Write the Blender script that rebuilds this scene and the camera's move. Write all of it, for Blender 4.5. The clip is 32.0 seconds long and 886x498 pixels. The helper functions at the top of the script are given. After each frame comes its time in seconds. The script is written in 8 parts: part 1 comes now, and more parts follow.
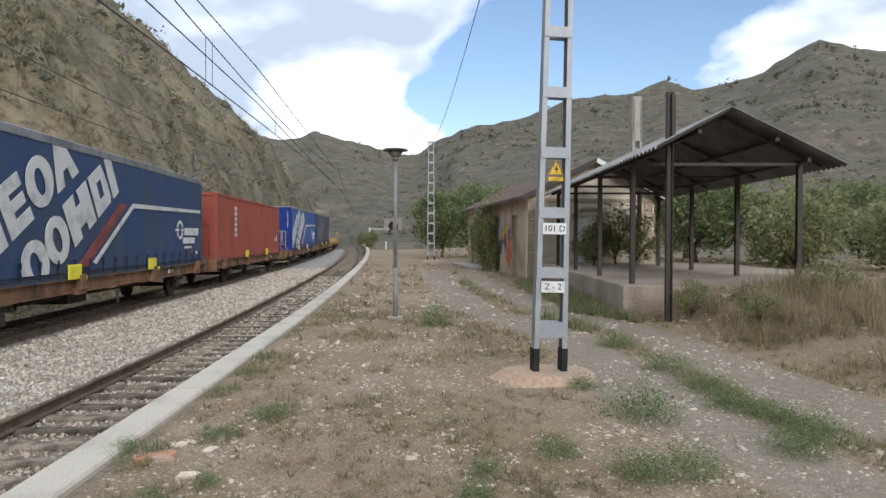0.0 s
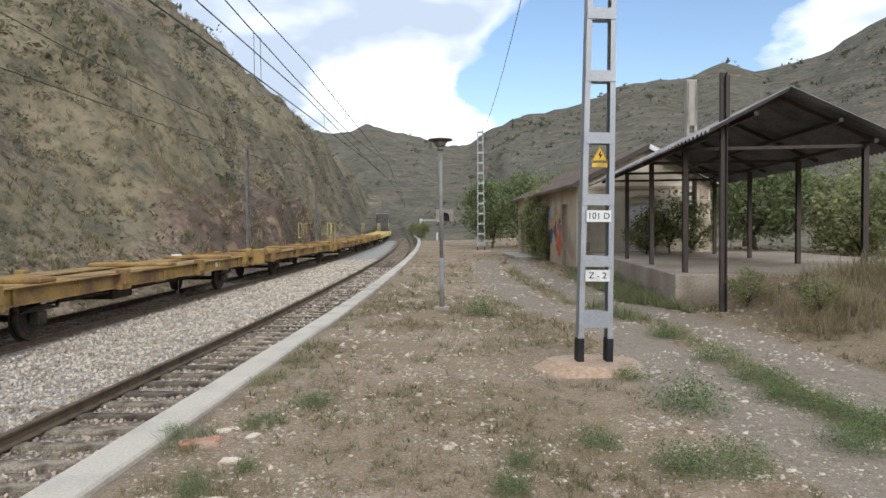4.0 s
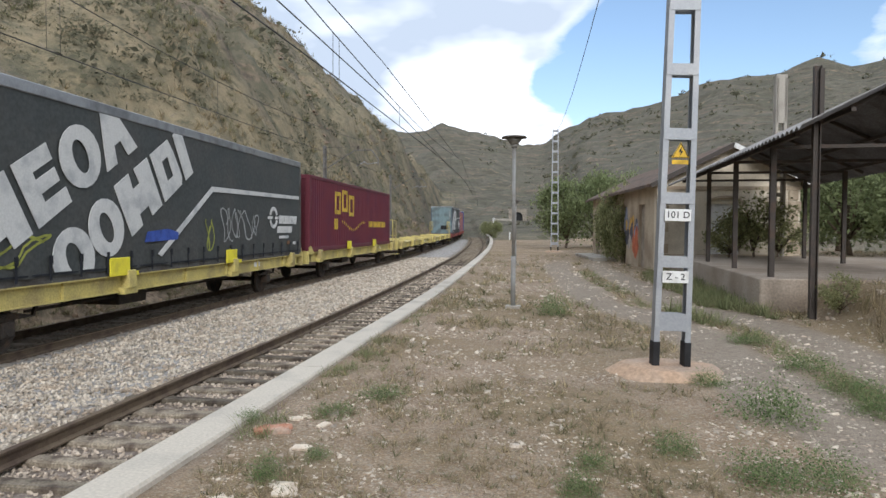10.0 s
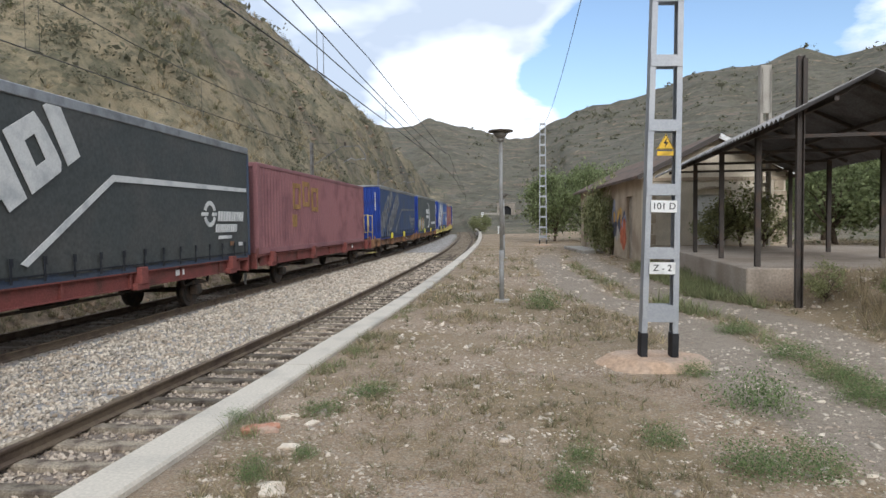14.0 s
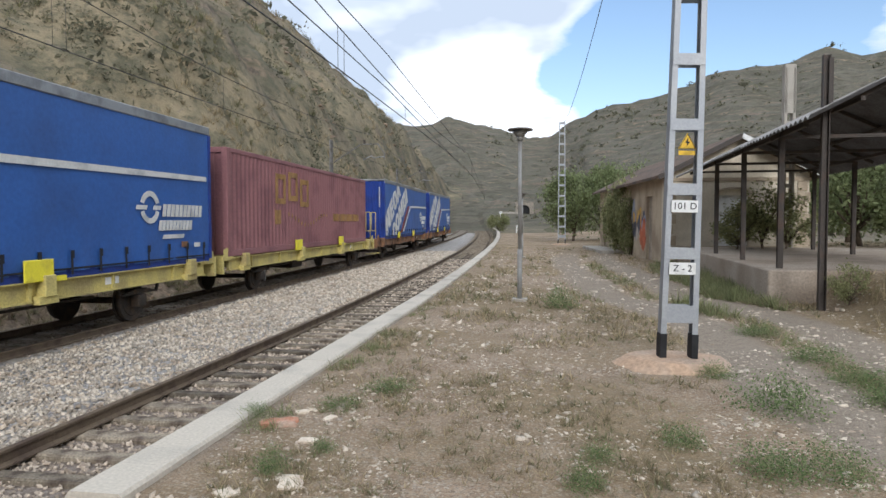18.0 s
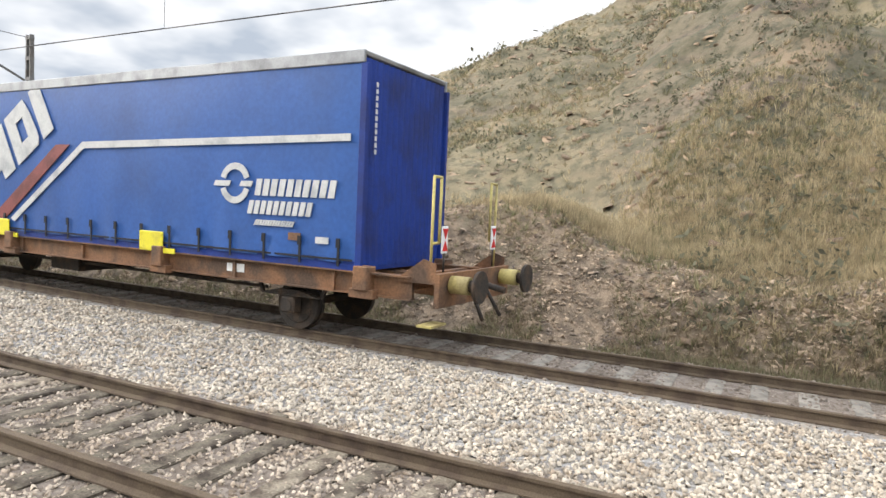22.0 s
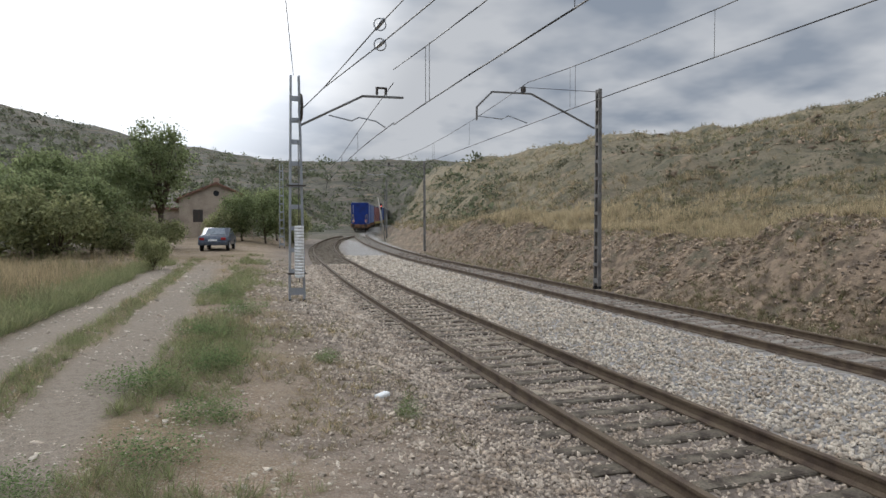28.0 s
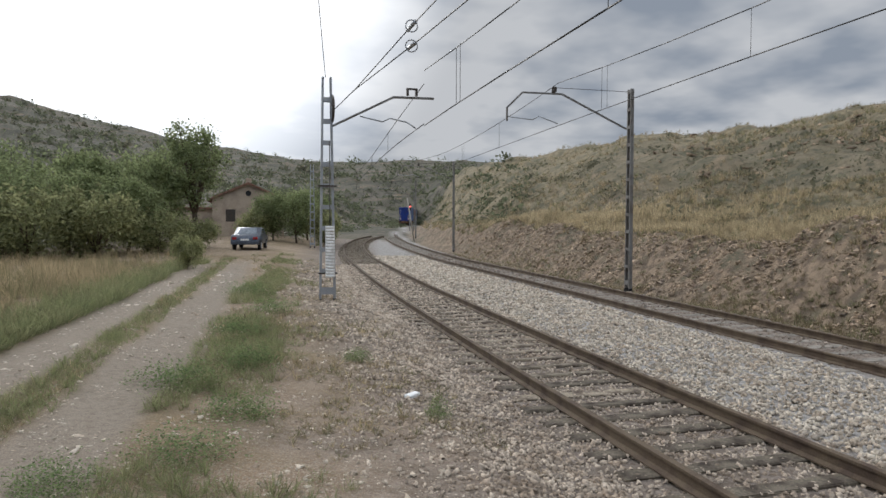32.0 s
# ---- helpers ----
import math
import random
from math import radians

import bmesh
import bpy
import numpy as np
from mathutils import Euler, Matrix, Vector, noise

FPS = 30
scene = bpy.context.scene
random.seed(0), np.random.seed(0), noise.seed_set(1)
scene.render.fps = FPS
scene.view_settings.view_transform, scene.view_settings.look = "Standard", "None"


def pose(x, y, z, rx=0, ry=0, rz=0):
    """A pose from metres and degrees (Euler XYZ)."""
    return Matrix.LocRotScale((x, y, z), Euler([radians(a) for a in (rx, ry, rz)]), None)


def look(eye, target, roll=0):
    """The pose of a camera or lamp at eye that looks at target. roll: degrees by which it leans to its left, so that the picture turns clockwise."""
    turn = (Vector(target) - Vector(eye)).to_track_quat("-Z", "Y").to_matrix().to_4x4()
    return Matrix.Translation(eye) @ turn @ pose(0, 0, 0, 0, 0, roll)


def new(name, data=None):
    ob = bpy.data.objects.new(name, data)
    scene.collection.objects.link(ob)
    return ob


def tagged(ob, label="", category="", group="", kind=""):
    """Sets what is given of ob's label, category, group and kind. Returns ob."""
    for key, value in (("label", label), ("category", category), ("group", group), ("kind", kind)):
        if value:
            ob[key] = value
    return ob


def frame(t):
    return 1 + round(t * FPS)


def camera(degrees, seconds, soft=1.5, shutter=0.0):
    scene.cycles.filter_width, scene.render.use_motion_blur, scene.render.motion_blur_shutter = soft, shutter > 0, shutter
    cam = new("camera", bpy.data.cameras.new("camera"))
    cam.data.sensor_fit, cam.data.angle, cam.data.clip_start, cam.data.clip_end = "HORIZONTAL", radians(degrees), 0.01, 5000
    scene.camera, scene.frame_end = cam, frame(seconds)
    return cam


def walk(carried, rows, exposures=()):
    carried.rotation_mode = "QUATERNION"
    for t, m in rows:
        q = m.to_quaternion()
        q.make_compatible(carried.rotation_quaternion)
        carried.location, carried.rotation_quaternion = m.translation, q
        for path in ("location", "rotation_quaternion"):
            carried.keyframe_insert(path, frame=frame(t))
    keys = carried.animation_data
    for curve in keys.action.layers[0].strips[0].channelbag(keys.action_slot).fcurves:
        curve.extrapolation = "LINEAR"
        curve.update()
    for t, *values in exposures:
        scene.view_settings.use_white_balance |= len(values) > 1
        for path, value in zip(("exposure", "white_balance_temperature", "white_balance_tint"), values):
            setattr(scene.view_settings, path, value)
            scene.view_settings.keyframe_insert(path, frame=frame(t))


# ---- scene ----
# ---- camera ----
cam = camera(68.55, 32.0, soft=1.5)
PATH = [
    (0, pose(-0.112, -0.108, 1.438, 88.99, -0.05, 0.20)),
    (0.5, pose(-0.103, -0.091, 1.441, 89.80, 0.34, -0.75)),
    (1, pose(-0.106, -0.091, 1.440, 88.28, 0.40, -0.52)),
    (1.5, pose(-0.099, -0.074, 1.437, 86.98, 0.70, 0.19)),
    (2, pose(-0.080, -0.048, 1.434, 88.32, 0.11, 4.72)),
    (2.5, pose(-0.045, -0.045, 1.432, 88.32, -0.33, 6.57)),
    (3, pose(-0.023, -0.052, 1.431, 88.02, 0.32, 6.27)),
    (3.5, pose(-0.006, -0.061, 1.427, 88.27, 0.77, 4.92)),
    (5.5, pose(-0.007, -0.041, 1.400, 87.56, 0.32, 4.84)),
    (6, pose(-0.003, -0.031, 1.396, 87.39, 0.45, 5.57)),
    (6.5, pose(-0.007, -0.037, 1.396, 87.53, 1.04, 6.11)),
    (7, pose(-0.010, -0.042, 1.395, 87.66, 0.20, 6.09)),
    (7.5, pose(-0.005, -0.040, 1.402, 87.36, -0.46, 7.33)),
    (8, pose(-0.000, -0.038, 1.401, 88.25, -1.05, 6.91)),
    (8.5, pose(-0.003, -0.043, 1.401, 88.02, -0.86, 7.82)),
    (9, pose(0.001, -0.042, 1.398, 88.16, -0.81, 9.33)),
    (9.5, pose(-0.000, -0.031, 1.396, 88.31, -0.56, 9.99)),
    (10, pose(0.000, -0.033, 1.395, 88.15, -0.26, 11.16)),
    (10.5, pose(-0.001, -0.021, 1.395, 88.12, 0.15, 11.66)),
    (11, pose(-0.002, -0.021, 1.393, 88.07, 0.49, 12.66)),
    (11.5, pose(0.003, -0.010, 1.395, 87.89, 0.62, 12.36)),
    (12, pose(0.007, -0.008, 1.394, 87.77, 0.51, 12.22)),
    (12.5, pose(0.012, -0.004, 1.394, 87.61, 0.84, 12.07)),
    (13, pose(0.021, 0.002, 1.394, 87.61, 0.70, 10.20)),
    (13.5, pose(0.018, -0.005, 1.390, 87.68, 0.38, 8.53)),
    (14, pose(0.019, -0.004, 1.394, 87.71, 0.65, 10.19)),
    (14.5, pose(0.025, -0.011, 1.395, 87.48, 0.33, 9.56)),
    (16.5, pose(0.019, -0.016, 1.392, 87.64, 0.21, 10.36)),
    (17, pose(0.016, -0.009, 1.390, 87.50, -0.04, 10.22)),
    (17.5, pose(0.022, -0.015, 1.392, 87.50, 0.02, 11.11)),
    (18, pose(0.014, -0.016, 1.388, 87.59, 0.12, 11.78)),
    (18.5, pose(0.018, -0.027, 1.393, 87.37, -0.15, 12.76)),
    (19, pose(0.007, -0.026, 1.394, 87.36, -0.03, 14.01)),
    (19.5, pose(0.012, -0.053, 1.395, 87.46, 0.15, 20.23)),
    (20, pose(0.034, -0.050, 1.394, 87.47, 0.07, 24.44)),
    (20.4, pose(-0.030, 0.258, 1.312, 87.34, -0.72, 31.14)),
    (20.9, pose(-0.114, 0.159, 1.376, 85.90, -0.82, 46.68)),
    (21.2, pose(-0.278, -0.003, 1.367, 86.48, -1.82, 64.87)),
    (21.3, pose(-0.158, -0.027, 1.386, 86.61, -0.90, 73.88)),
    (21.4, pose(-0.211, 0.000, 1.411, 85.85, -0.36, 81.42)),
    (21.5, pose(-0.150, -0.050, 1.395, 86.40, -1.00, 88.50)),
    (21.6, pose(-0.120, -0.050, 1.400, 86.50, -1.10, 95.20)),
    (21.7, pose(-0.100, -0.040, 1.405, 86.55, -1.40, 101.90)),
    (21.8, pose(-0.060, -0.020, 1.410, 86.50, -1.60, 108.30)),
    (21.9, pose(-0.020, 0.010, 1.415, 86.48, -2.10, 114.40)),
    (22, pose(0.030, 0.030, 1.425, 86.48, -2.60, 119.60)),
    (22.1, pose(0.020, -0.010, 1.436, 86.61, -2.00, 126.20)),
    (22.3, pose(-0.010, -0.080, 1.455, 87.10, -0.70, 137.20)),
    (22.5, pose(-0.010, -0.080, 1.450, 88.20, -0.50, 142.80)),
    (23, pose(0.097, 0.138, 1.393, 88.23, -0.85, 153.25)),
    (23.5, pose(0.123, 0.138, 1.401, 88.24, -0.26, 155.18)),
    (24, pose(0.135, 0.120, 1.397, 88.17, -0.79, 157.20)),
    (24.5, pose(0.143, 0.109, 1.395, 88.59, -0.26, 158.85)),
    (25, pose(0.144, 0.079, 1.400, 88.23, -0.65, 160.67)),
    (25.5, pose(0.153, 0.084, 1.398, 88.47, 0.12, 161.62)),
    (27.5, pose(0.141, 0.069, 1.402, 88.14, -0.27, 164.88)),
    (28, pose(0.130, 0.071, 1.402, 87.72, 0.11, 165.24)),
    (28.5, pose(0.132, 0.064, 1.403, 87.91, 0.42, 165.70)),
    (29, pose(0.122, 0.072, 1.405, 87.71, 0.49, 166.45)),
    (29.5, pose(0.137, 0.064, 1.402, 87.82, 0.40, 166.95)),
    (30, pose(0.133, 0.069, 1.406, 88.06, 0.25, 166.69)),
    (30.5, pose(0.146, 0.071, 1.406, 87.84, 0.20, 166.67)),
    (31, pose(0.151, 0.080, 1.406, 87.77, 0.14, 166.97)),
    (31.5, pose(0.157, 0.057, 1.406, 87.74, 0.20, 167.58)),
    (32, pose(0.157, 0.078, 1.409, 87.76, -0.16, 167.77)),
]
EXPOSURES = [(0, 0.0, 6150, 10), (5.5, 0.07, 6200, 10), (18, 0.07, 6150, 10), (20, 0.14, 6300, 10), (21, 0.5, 6500, 10), (21.6, 0.85, 6600, 10), (22.2, 0.9, 6600, 10), (23, 0.16, 6400, 10), (24, 0.05, 6250, 10), (26, -0.13, 6250, 10), (32, -0.17, 6350, 10)]
walk(cam, PATH, EXPOSURES)

# ---- world, sun, exposure ----
world = bpy.data.worlds.new("sky")
scene.world = world
world.use_nodes = True


def build_sky():
    nt = world.node_tree
    nt.nodes.clear()
    N, L = nt.nodes.new, nt.links.new
    out = N("ShaderNodeOutputWorld")
    bg = N("ShaderNodeBackground")
    sky = N("ShaderNodeTexSky")
    sky.sky_type, sky.sun_disc = "NISHITA", False
    sky.sun_elevation, sky.sun_rotation = radians(32), radians(160)
    tc = N("ShaderNodeTexCoord")
    sep = N("ShaderNodeSeparateXYZ")
    L(tc.outputs["Generated"], sep.inputs[0])
    # cloud sheet: direction projected on a flat layer overhead
    zc = N("ShaderNodeMath"); zc.operation = "MAXIMUM"; zc.inputs[1].default_value = 0.0
    L(sep.outputs["Z"], zc.inputs[0])
    za = N("ShaderNodeMath"); za.operation = "ADD"; za.inputs[1].default_value = 0.22
    L(zc.outputs[0], za.inputs[0])
    div = N("ShaderNodeVectorMath"); div.operation = "DIVIDE"
    comb = N("ShaderNodeCombineXYZ")
    for i in range(3):
        L(za.outputs[0], comb.inputs[i])
    L(tc.outputs["Generated"], div.inputs[0])
    L(comb.outputs[0], div.inputs[1])
    n1 = N("ShaderNodeTexNoise"); n1.inputs["Scale"].default_value = 1.05; n1.inputs["Detail"].default_value = 7; n1.inputs["Roughness"].default_value = 0.55
    mp = N("ShaderNodeMapping"); mp.inputs["Location"].default_value = (3.1, 1.7, 0.4)
    L(div.outputs[0], mp.inputs[0])
    L(mp.outputs[0], n1.inputs["Vector"])
    # more cover to the south
    cov = N("ShaderNodeMapRange"); cov.inputs["From Min"].default_value = 0.55; cov.inputs["From Max"].default_value = -0.35
    cov.inputs["To Min"].default_value = 0.02; cov.inputs["To Max"].default_value = 0.3
    L(sep.outputs["Y"], cov.inputs["Value"])
    add = N("ShaderNodeMath"); add.operation = "ADD"
    L(n1.outputs["Fac"], add.inputs[0]); L(cov.outputs[0], add.inputs[1])
    def bank_of(az, el, wide, core, amount):
        """More (or less) cloud round one direction of the sky."""
        a, e = radians(az), radians(el)
        dp = N("ShaderNodeVectorMath"); dp.operation = "DOT_PRODUCT"
        dp.inputs[1].default_value = (-math.sin(a) * math.cos(e), math.cos(a) * math.cos(e), math.sin(e))
        L(tc.outputs["Generated"], dp.inputs[0])
        mr = N("ShaderNodeMapRange"); mr.interpolation_type = "SMOOTHSTEP"
        mr.inputs["From Min"].default_value, mr.inputs["From Max"].default_value = math.cos(radians(wide)), math.cos(radians(core))
        mr.inputs["To Min"].default_value, mr.inputs["To Max"].default_value = 0.0, amount
        L(dp.outputs["Value"], mr.inputs["Value"])
        return mr.outputs[0]

    total = add.outputs[0]
    puff = bank_of(10, 10.5, 8, 3, 0.22)
    for lobe in (bank_of(22, 24, 26, 8, 0.15), bank_of(-14, 15, 20, 5, -0.16), bank_of(-36, 19, 13, 4, 0.16), bank_of(-24.5, 13.0, 6, 1.0, 0.17), bank_of(2, 8.2, 4, 0.8, 0.16), puff):
        sa = N("ShaderNodeMath"); sa.operation = "ADD"
        L(total, sa.inputs[0]); L(lobe, sa.inputs[1])
        total = sa.outputs[0]
    ramp = N("ShaderNodeValToRGB")
    ramp.color_ramp.elements[0].position, ramp.color_ramp.elements[1].position = 0.5, 0.58
    L(total, ramp.inputs[0])
    # cloud colour: bright thin parts, grey thick bellies
    n2 = N("ShaderNodeTexNoise"); n2.inputs["Scale"].default_value = 2.1; n2.inputs["Detail"].default_value = 4
    L(mp.outputs[0], n2.inputs["Vector"])
    cr = N("ShaderNodeValToRGB")
    cr.color_ramp.elements[0].position, cr.color_ramp.elements[0].color = 0.42, (0.88, 0.9, 0.93, 1)
    cr.color_ramp.elements[1].position, cr.color_ramp.elements[1].color = 0.64, (0.43, 0.49, 0.58, 1)
    thin = N("ShaderNodeMath"); thin.operation = "SUBTRACT"
    L(n2.outputs["Fac"], thin.inputs[0]); L(puff, thin.inputs[1])
    belly = N("ShaderNodeMath"); belly.operation = "ADD"
    L(thin.outputs[0], belly.inputs[0]); L(bank_of(18, 19, 13, 4, 0.16), belly.inputs[1])
    L(belly.outputs[0], cr.inputs[0])
    # glow of the veiled sun
    sund = N("ShaderNodeVectorMath"); sund.operation = "DOT_PRODUCT"
    sund.inputs[1].default_value = SUN_DIR
    L(tc.outputs["Generated"], sund.inputs[0])
    gl = N("ShaderNodeMapRange"); gl.inputs["From Min"].default_value = 0.86; gl.inputs["From Max"].default_value = 0.99
    gl.inputs["To Min"].default_value = 0.0; gl.inputs["To Max"].default_value = 1.3
    gl.interpolation_type = "SMOOTHSTEP"
    L(sund.outputs["Value"], gl.inputs["Value"])
    cg = N("ShaderNodeMix"); cg.data_type = "RGBA"; cg.blend_type = "ADD"; cg.clamp_result = False
    cg.inputs["Factor"].default_value = 1
    shade = N("ShaderNodeMapRange"); shade.inputs["From Min"].default_value = -0.45; shade.inputs["From Max"].default_value = 0.5
    shade.inputs["To Min"].default_value = 0.68; shade.inputs["To Max"].default_value = 1.5
    L(sep.outputs["Y"], shade.inputs["Value"])
    cs = N("ShaderNodeVectorMath"); cs.operation = "SCALE"
    zen = N("ShaderNodeMapRange"); zen.inputs["From Min"].default_value = 0.35; zen.inputs["From Max"].default_value = 1.0
    zen.inputs["To Min"].default_value = 1.0; zen.inputs["To Max"].default_value = 1.8
    L(sep.outputs["Z"], zen.inputs["Value"])
    sz = N("ShaderNodeMath"); sz.operation = "MULTIPLY"
    L(shade.outputs[0], sz.inputs[0]); L(zen.outputs[0], sz.inputs[1])
    L(cr.outputs[0], cs.inputs[0]); L(sz.outputs[0], cs.inputs["Scale"])
    L(cs.outputs[0], cg.inputs["A"]); L(gl.outputs[0], cg.inputs["B"])
    # sky + clouds
    sk = N("ShaderNodeMix"); sk.data_type = "RGBA"; sk.blend_type = "MULTIPLY"; sk.inputs["Factor"].default_value = 1
    sk.inputs["B"].default_value = (SKY_GAIN, SKY_GAIN, SKY_GAIN, 1); sk.clamp_result = False
    L(sky.outputs[0], sk.inputs["A"])
    mix = N("ShaderNodeMix"); mix.data_type = "RGBA"
    L(ramp.outputs[0], mix.inputs["Factor"]); L(sk.outputs["Result"], mix.inputs["A"]); L(cg.outputs["Result"], mix.inputs["B"])
    L(mix.outputs["Result"], bg.inputs[0])
    bg.inputs[1].default_value = 1.0
    L(bg.outputs[0], out.inputs[0])


SKY_GAIN = 0.17
SUN_DIR = Vector((-math.sin(radians(197)) * math.cos(radians(24)), math.cos(radians(197)) * math.cos(radians(24)), math.sin(radians(24))))
build_sky()
sun = new("sun", bpy.data.lights.new("sun", "SUN"))
sun.data.energy, sun.data.angle, sun.data.color = 1.55, radians(18), (1.0, 0.97, 0.94)
sun.matrix_world = look((0, 0, 50), Vector((0, 0, 50)) - SUN_DIR * 10)


# ---- materials ----
def mat(name, base, rough=0.8, metal=0.0, var=0.25, scale=6.0, fine=60.0, bump=0.3, second=None, amount=0.5, rnd=0.0, spec=0.3, island=False):
    """Procedural surface: base colour with broad stains, fine grain, relief and per-piece variation."""
    m = bpy.data.materials.new(name)
    m.use_nodes = True
    nt = m.node_tree
    N, L = nt.nodes.new, nt.links.new
    b = nt.nodes["Principled BSDF"]
    b.inputs["Roughness"].default_value, b.inputs["Metallic"].default_value = rough, metal
    b.inputs["Specular IOR Level"].default_value = spec
    tc = N("ShaderNodeTexCoord")
    geo = N("ShaderNodeNewGeometry")
    n1 = N("ShaderNodeTexNoise"); n1.inputs["Scale"].default_value = scale; n1.inputs["Detail"].default_value = 5
    n2 = N("ShaderNodeTexNoise"); n2.inputs["Scale"].default_value = fine; n2.inputs["Detail"].default_value = 3
    for n in (n1, n2):
        L(tc.outputs["Object"], n.inputs["Vector"])
    mixc = N("ShaderNodeMix"); mixc.data_type = "RGBA"
    mixc.inputs["A"].default_value = (*base, 1)
    sc = second or tuple(c * 0.6 for c in base)
    mixc.inputs["B"].default_value = (*sc, 1)
    r = N("ShaderNodeMapRange"); r.inputs["From Min"].default_value, r.inputs["From Max"].default_value = 0.62 - amount * 0.35, 0.78 - amount * 0.25
    L(n1.outputs["Fac"], r.inputs["Value"]); L(r.outputs[0], mixc.inputs["Factor"])
    hsv = N("ShaderNodeHueSaturation")
    L(mixc.outputs["Result"], hsv.inputs["Color"])
    v = N("ShaderNodeMapRange"); v.inputs["From Min"].default_value, v.inputs["From Max"].default_value = 0.3, 0.7
    v.inputs["To Min"].default_value, v.inputs["To Max"].default_value = 1 - var, 1 + var
    L(n2.outputs["Fac"], v.inputs["Value"])
    if rnd or island:
        oi = N("ShaderNodeObjectInfo")
        rr = N("ShaderNodeMapRange"); rr.inputs["To Min"].default_value, rr.inputs["To Max"].default_value = 1 - rnd, 1 + rnd
        L((geo.outputs["Random Per Island"] if island else oi.outputs["Random"]), rr.inputs["Value"])
        mu = N("ShaderNodeMath"); mu.operation = "MULTIPLY"
        L(v.outputs[0], mu.inputs[0]); L(rr.outputs[0], mu.inputs[1]); L(mu.outputs[0], hsv.inputs["Value"])
    else:
        L(v.outputs[0], hsv.inputs["Value"])
    L(hsv.outputs[0], b.inputs["Base Color"])
    if bump:
        bp = N("ShaderNodeBump"); bp.inputs["Strength"].default_value = bump; bp.inputs["Distance"].default_value = 0.02
        L(n2.outputs["Fac"], bp.inputs["Height"]); L(bp.outputs[0], b.inputs["Normal"])
    return m


M = {}
M["concrete"] = mat("concrete", (0.42, 0.39, 0.34), 0.9, var=0.15, scale=1.2, fine=40, second=(0.3, 0.27, 0.23), amount=0.4)
M["kerb"] = mat("kerb_concrete", (0.49, 0.44, 0.365), 0.9, var=0.12, scale=1.5, fine=50, second=(0.36, 0.33, 0.28), amount=0.35, rnd=0.08)
M["rail"] = mat("rusty_rail", (0.13, 0.096, 0.064), 0.85, 0.05, var=0.2, scale=4, fine=80, second=(0.08, 0.055, 0.04))
M["rail_top"] = mat("worn_rail_head", (0.3, 0.27, 0.24), 0.35, 0.9, var=0.1, scale=2, fine=60)
M["sleeper"] = mat("weathered_sleeper", (0.22, 0.185, 0.137), 0.95, var=0.35, scale=5, fine=45, second=(0.075, 0.056, 0.042), amount=0.55, rnd=0.45)
M["con_sleeper"] = mat("concrete_sleeper", (0.28, 0.25, 0.21), 0.9, var=0.15, scale=5, fine=45, rnd=0.15)
M["ballast"] = mat("pale_ballast", (0.5, 0.435, 0.35), 0.95, var=0.15, scale=3, fine=40, second=(0.39, 0.315, 0.235), amount=0.45, rnd=0.4, island=True)
M["ballast_old"] = mat("old_ballast", (0.45, 0.375, 0.295), 0.95, var=0.2, scale=3, fine=40, second=(0.29, 0.225, 0.165), amount=0.5, rnd=0.4, island=True)
M["galv"] = mat("galvanised_steel", (0.33, 0.345, 0.365), 0.55, 0.5, var=0.08, scale=3, fine=50, bump=0.05, second=(0.38, 0.39, 0.4))
M["dark_steel"] = mat("dark_painted_steel", (0.062, 0.052, 0.045), 0.6, 0.2, var=0.2, scale=4, fine=50, bump=0.1, second=(0.09, 0.06, 0.045), amount=0.3)
M["dull_steel"] = mat("weathered_steel", (0.2, 0.195, 0.185), 0.7, 0.3, var=0.12, scale=3, fine=50, bump=0.05, second=(0.13, 0.115, 0.1))
M["lamp_grey"] = mat("dull_grey_paint", (0.3, 0.3, 0.29), 0.65, 0.2, var=0.1, scale=3, fine=40, bump=0.05, second=(0.22, 0.2, 0.18))
M["black"] = mat("black_paint", (0.02, 0.02, 0.022), 0.7, var=0.1, bump=0.05)
M["white"] = mat("white_paint", (0.78, 0.78, 0.76), 0.6, var=0.05, bump=0.03, second=(0.62, 0.61, 0.58), amount=0.3)
M["sign_yellow"] = mat("sign_yellow", (0.8, 0.5, 0.04), 0.5, var=0.05, bump=0.0)
M["wire"] = mat("cable", (0.09, 0.085, 0.08), 0.6, 0.6, var=0.05, bump=0.0)


# ---- mesh helpers ----
def mesh_ob(name, bm, material, parent=None, smooth=False, m=None):
    me = bpy.data.meshes.new(name)
    bm.to_mesh(me)
    bm.free()
    for x in (material if isinstance(material, (list, tuple)) else [material]):
        me.materials.append(x)
    if smooth:
        me.polygons.foreach_set("use_smooth", [True] * len(me.polygons))
    ob = new(name, me)
    if parent is not None:
        ob.parent = parent
    if m is not None:
        ob.matrix_basis = m
    return ob


def part(name, bm, material, parent, label="", m=None, smooth=False):
    ob = mesh_ob(name, bm, material, parent, smooth, m)
    if name in ("word_bar", "mark_column", "star_print"):
        return tagged(ob, label, kind="stuff")
    return tagged(ob, label) if label else ob


def shared(name, me, parent, m, label=""):
    ob = new(name, me)
    ob.parent = parent
    ob.matrix_basis = m
    return tagged(ob, label) if label else ob


def empty(name, m, label="", category="", group="", kind=""):
    ob = new(name)
    ob.empty_display_size = 0.2
    ob.matrix_basis = m
    return tagged(ob, label, category, group, kind)


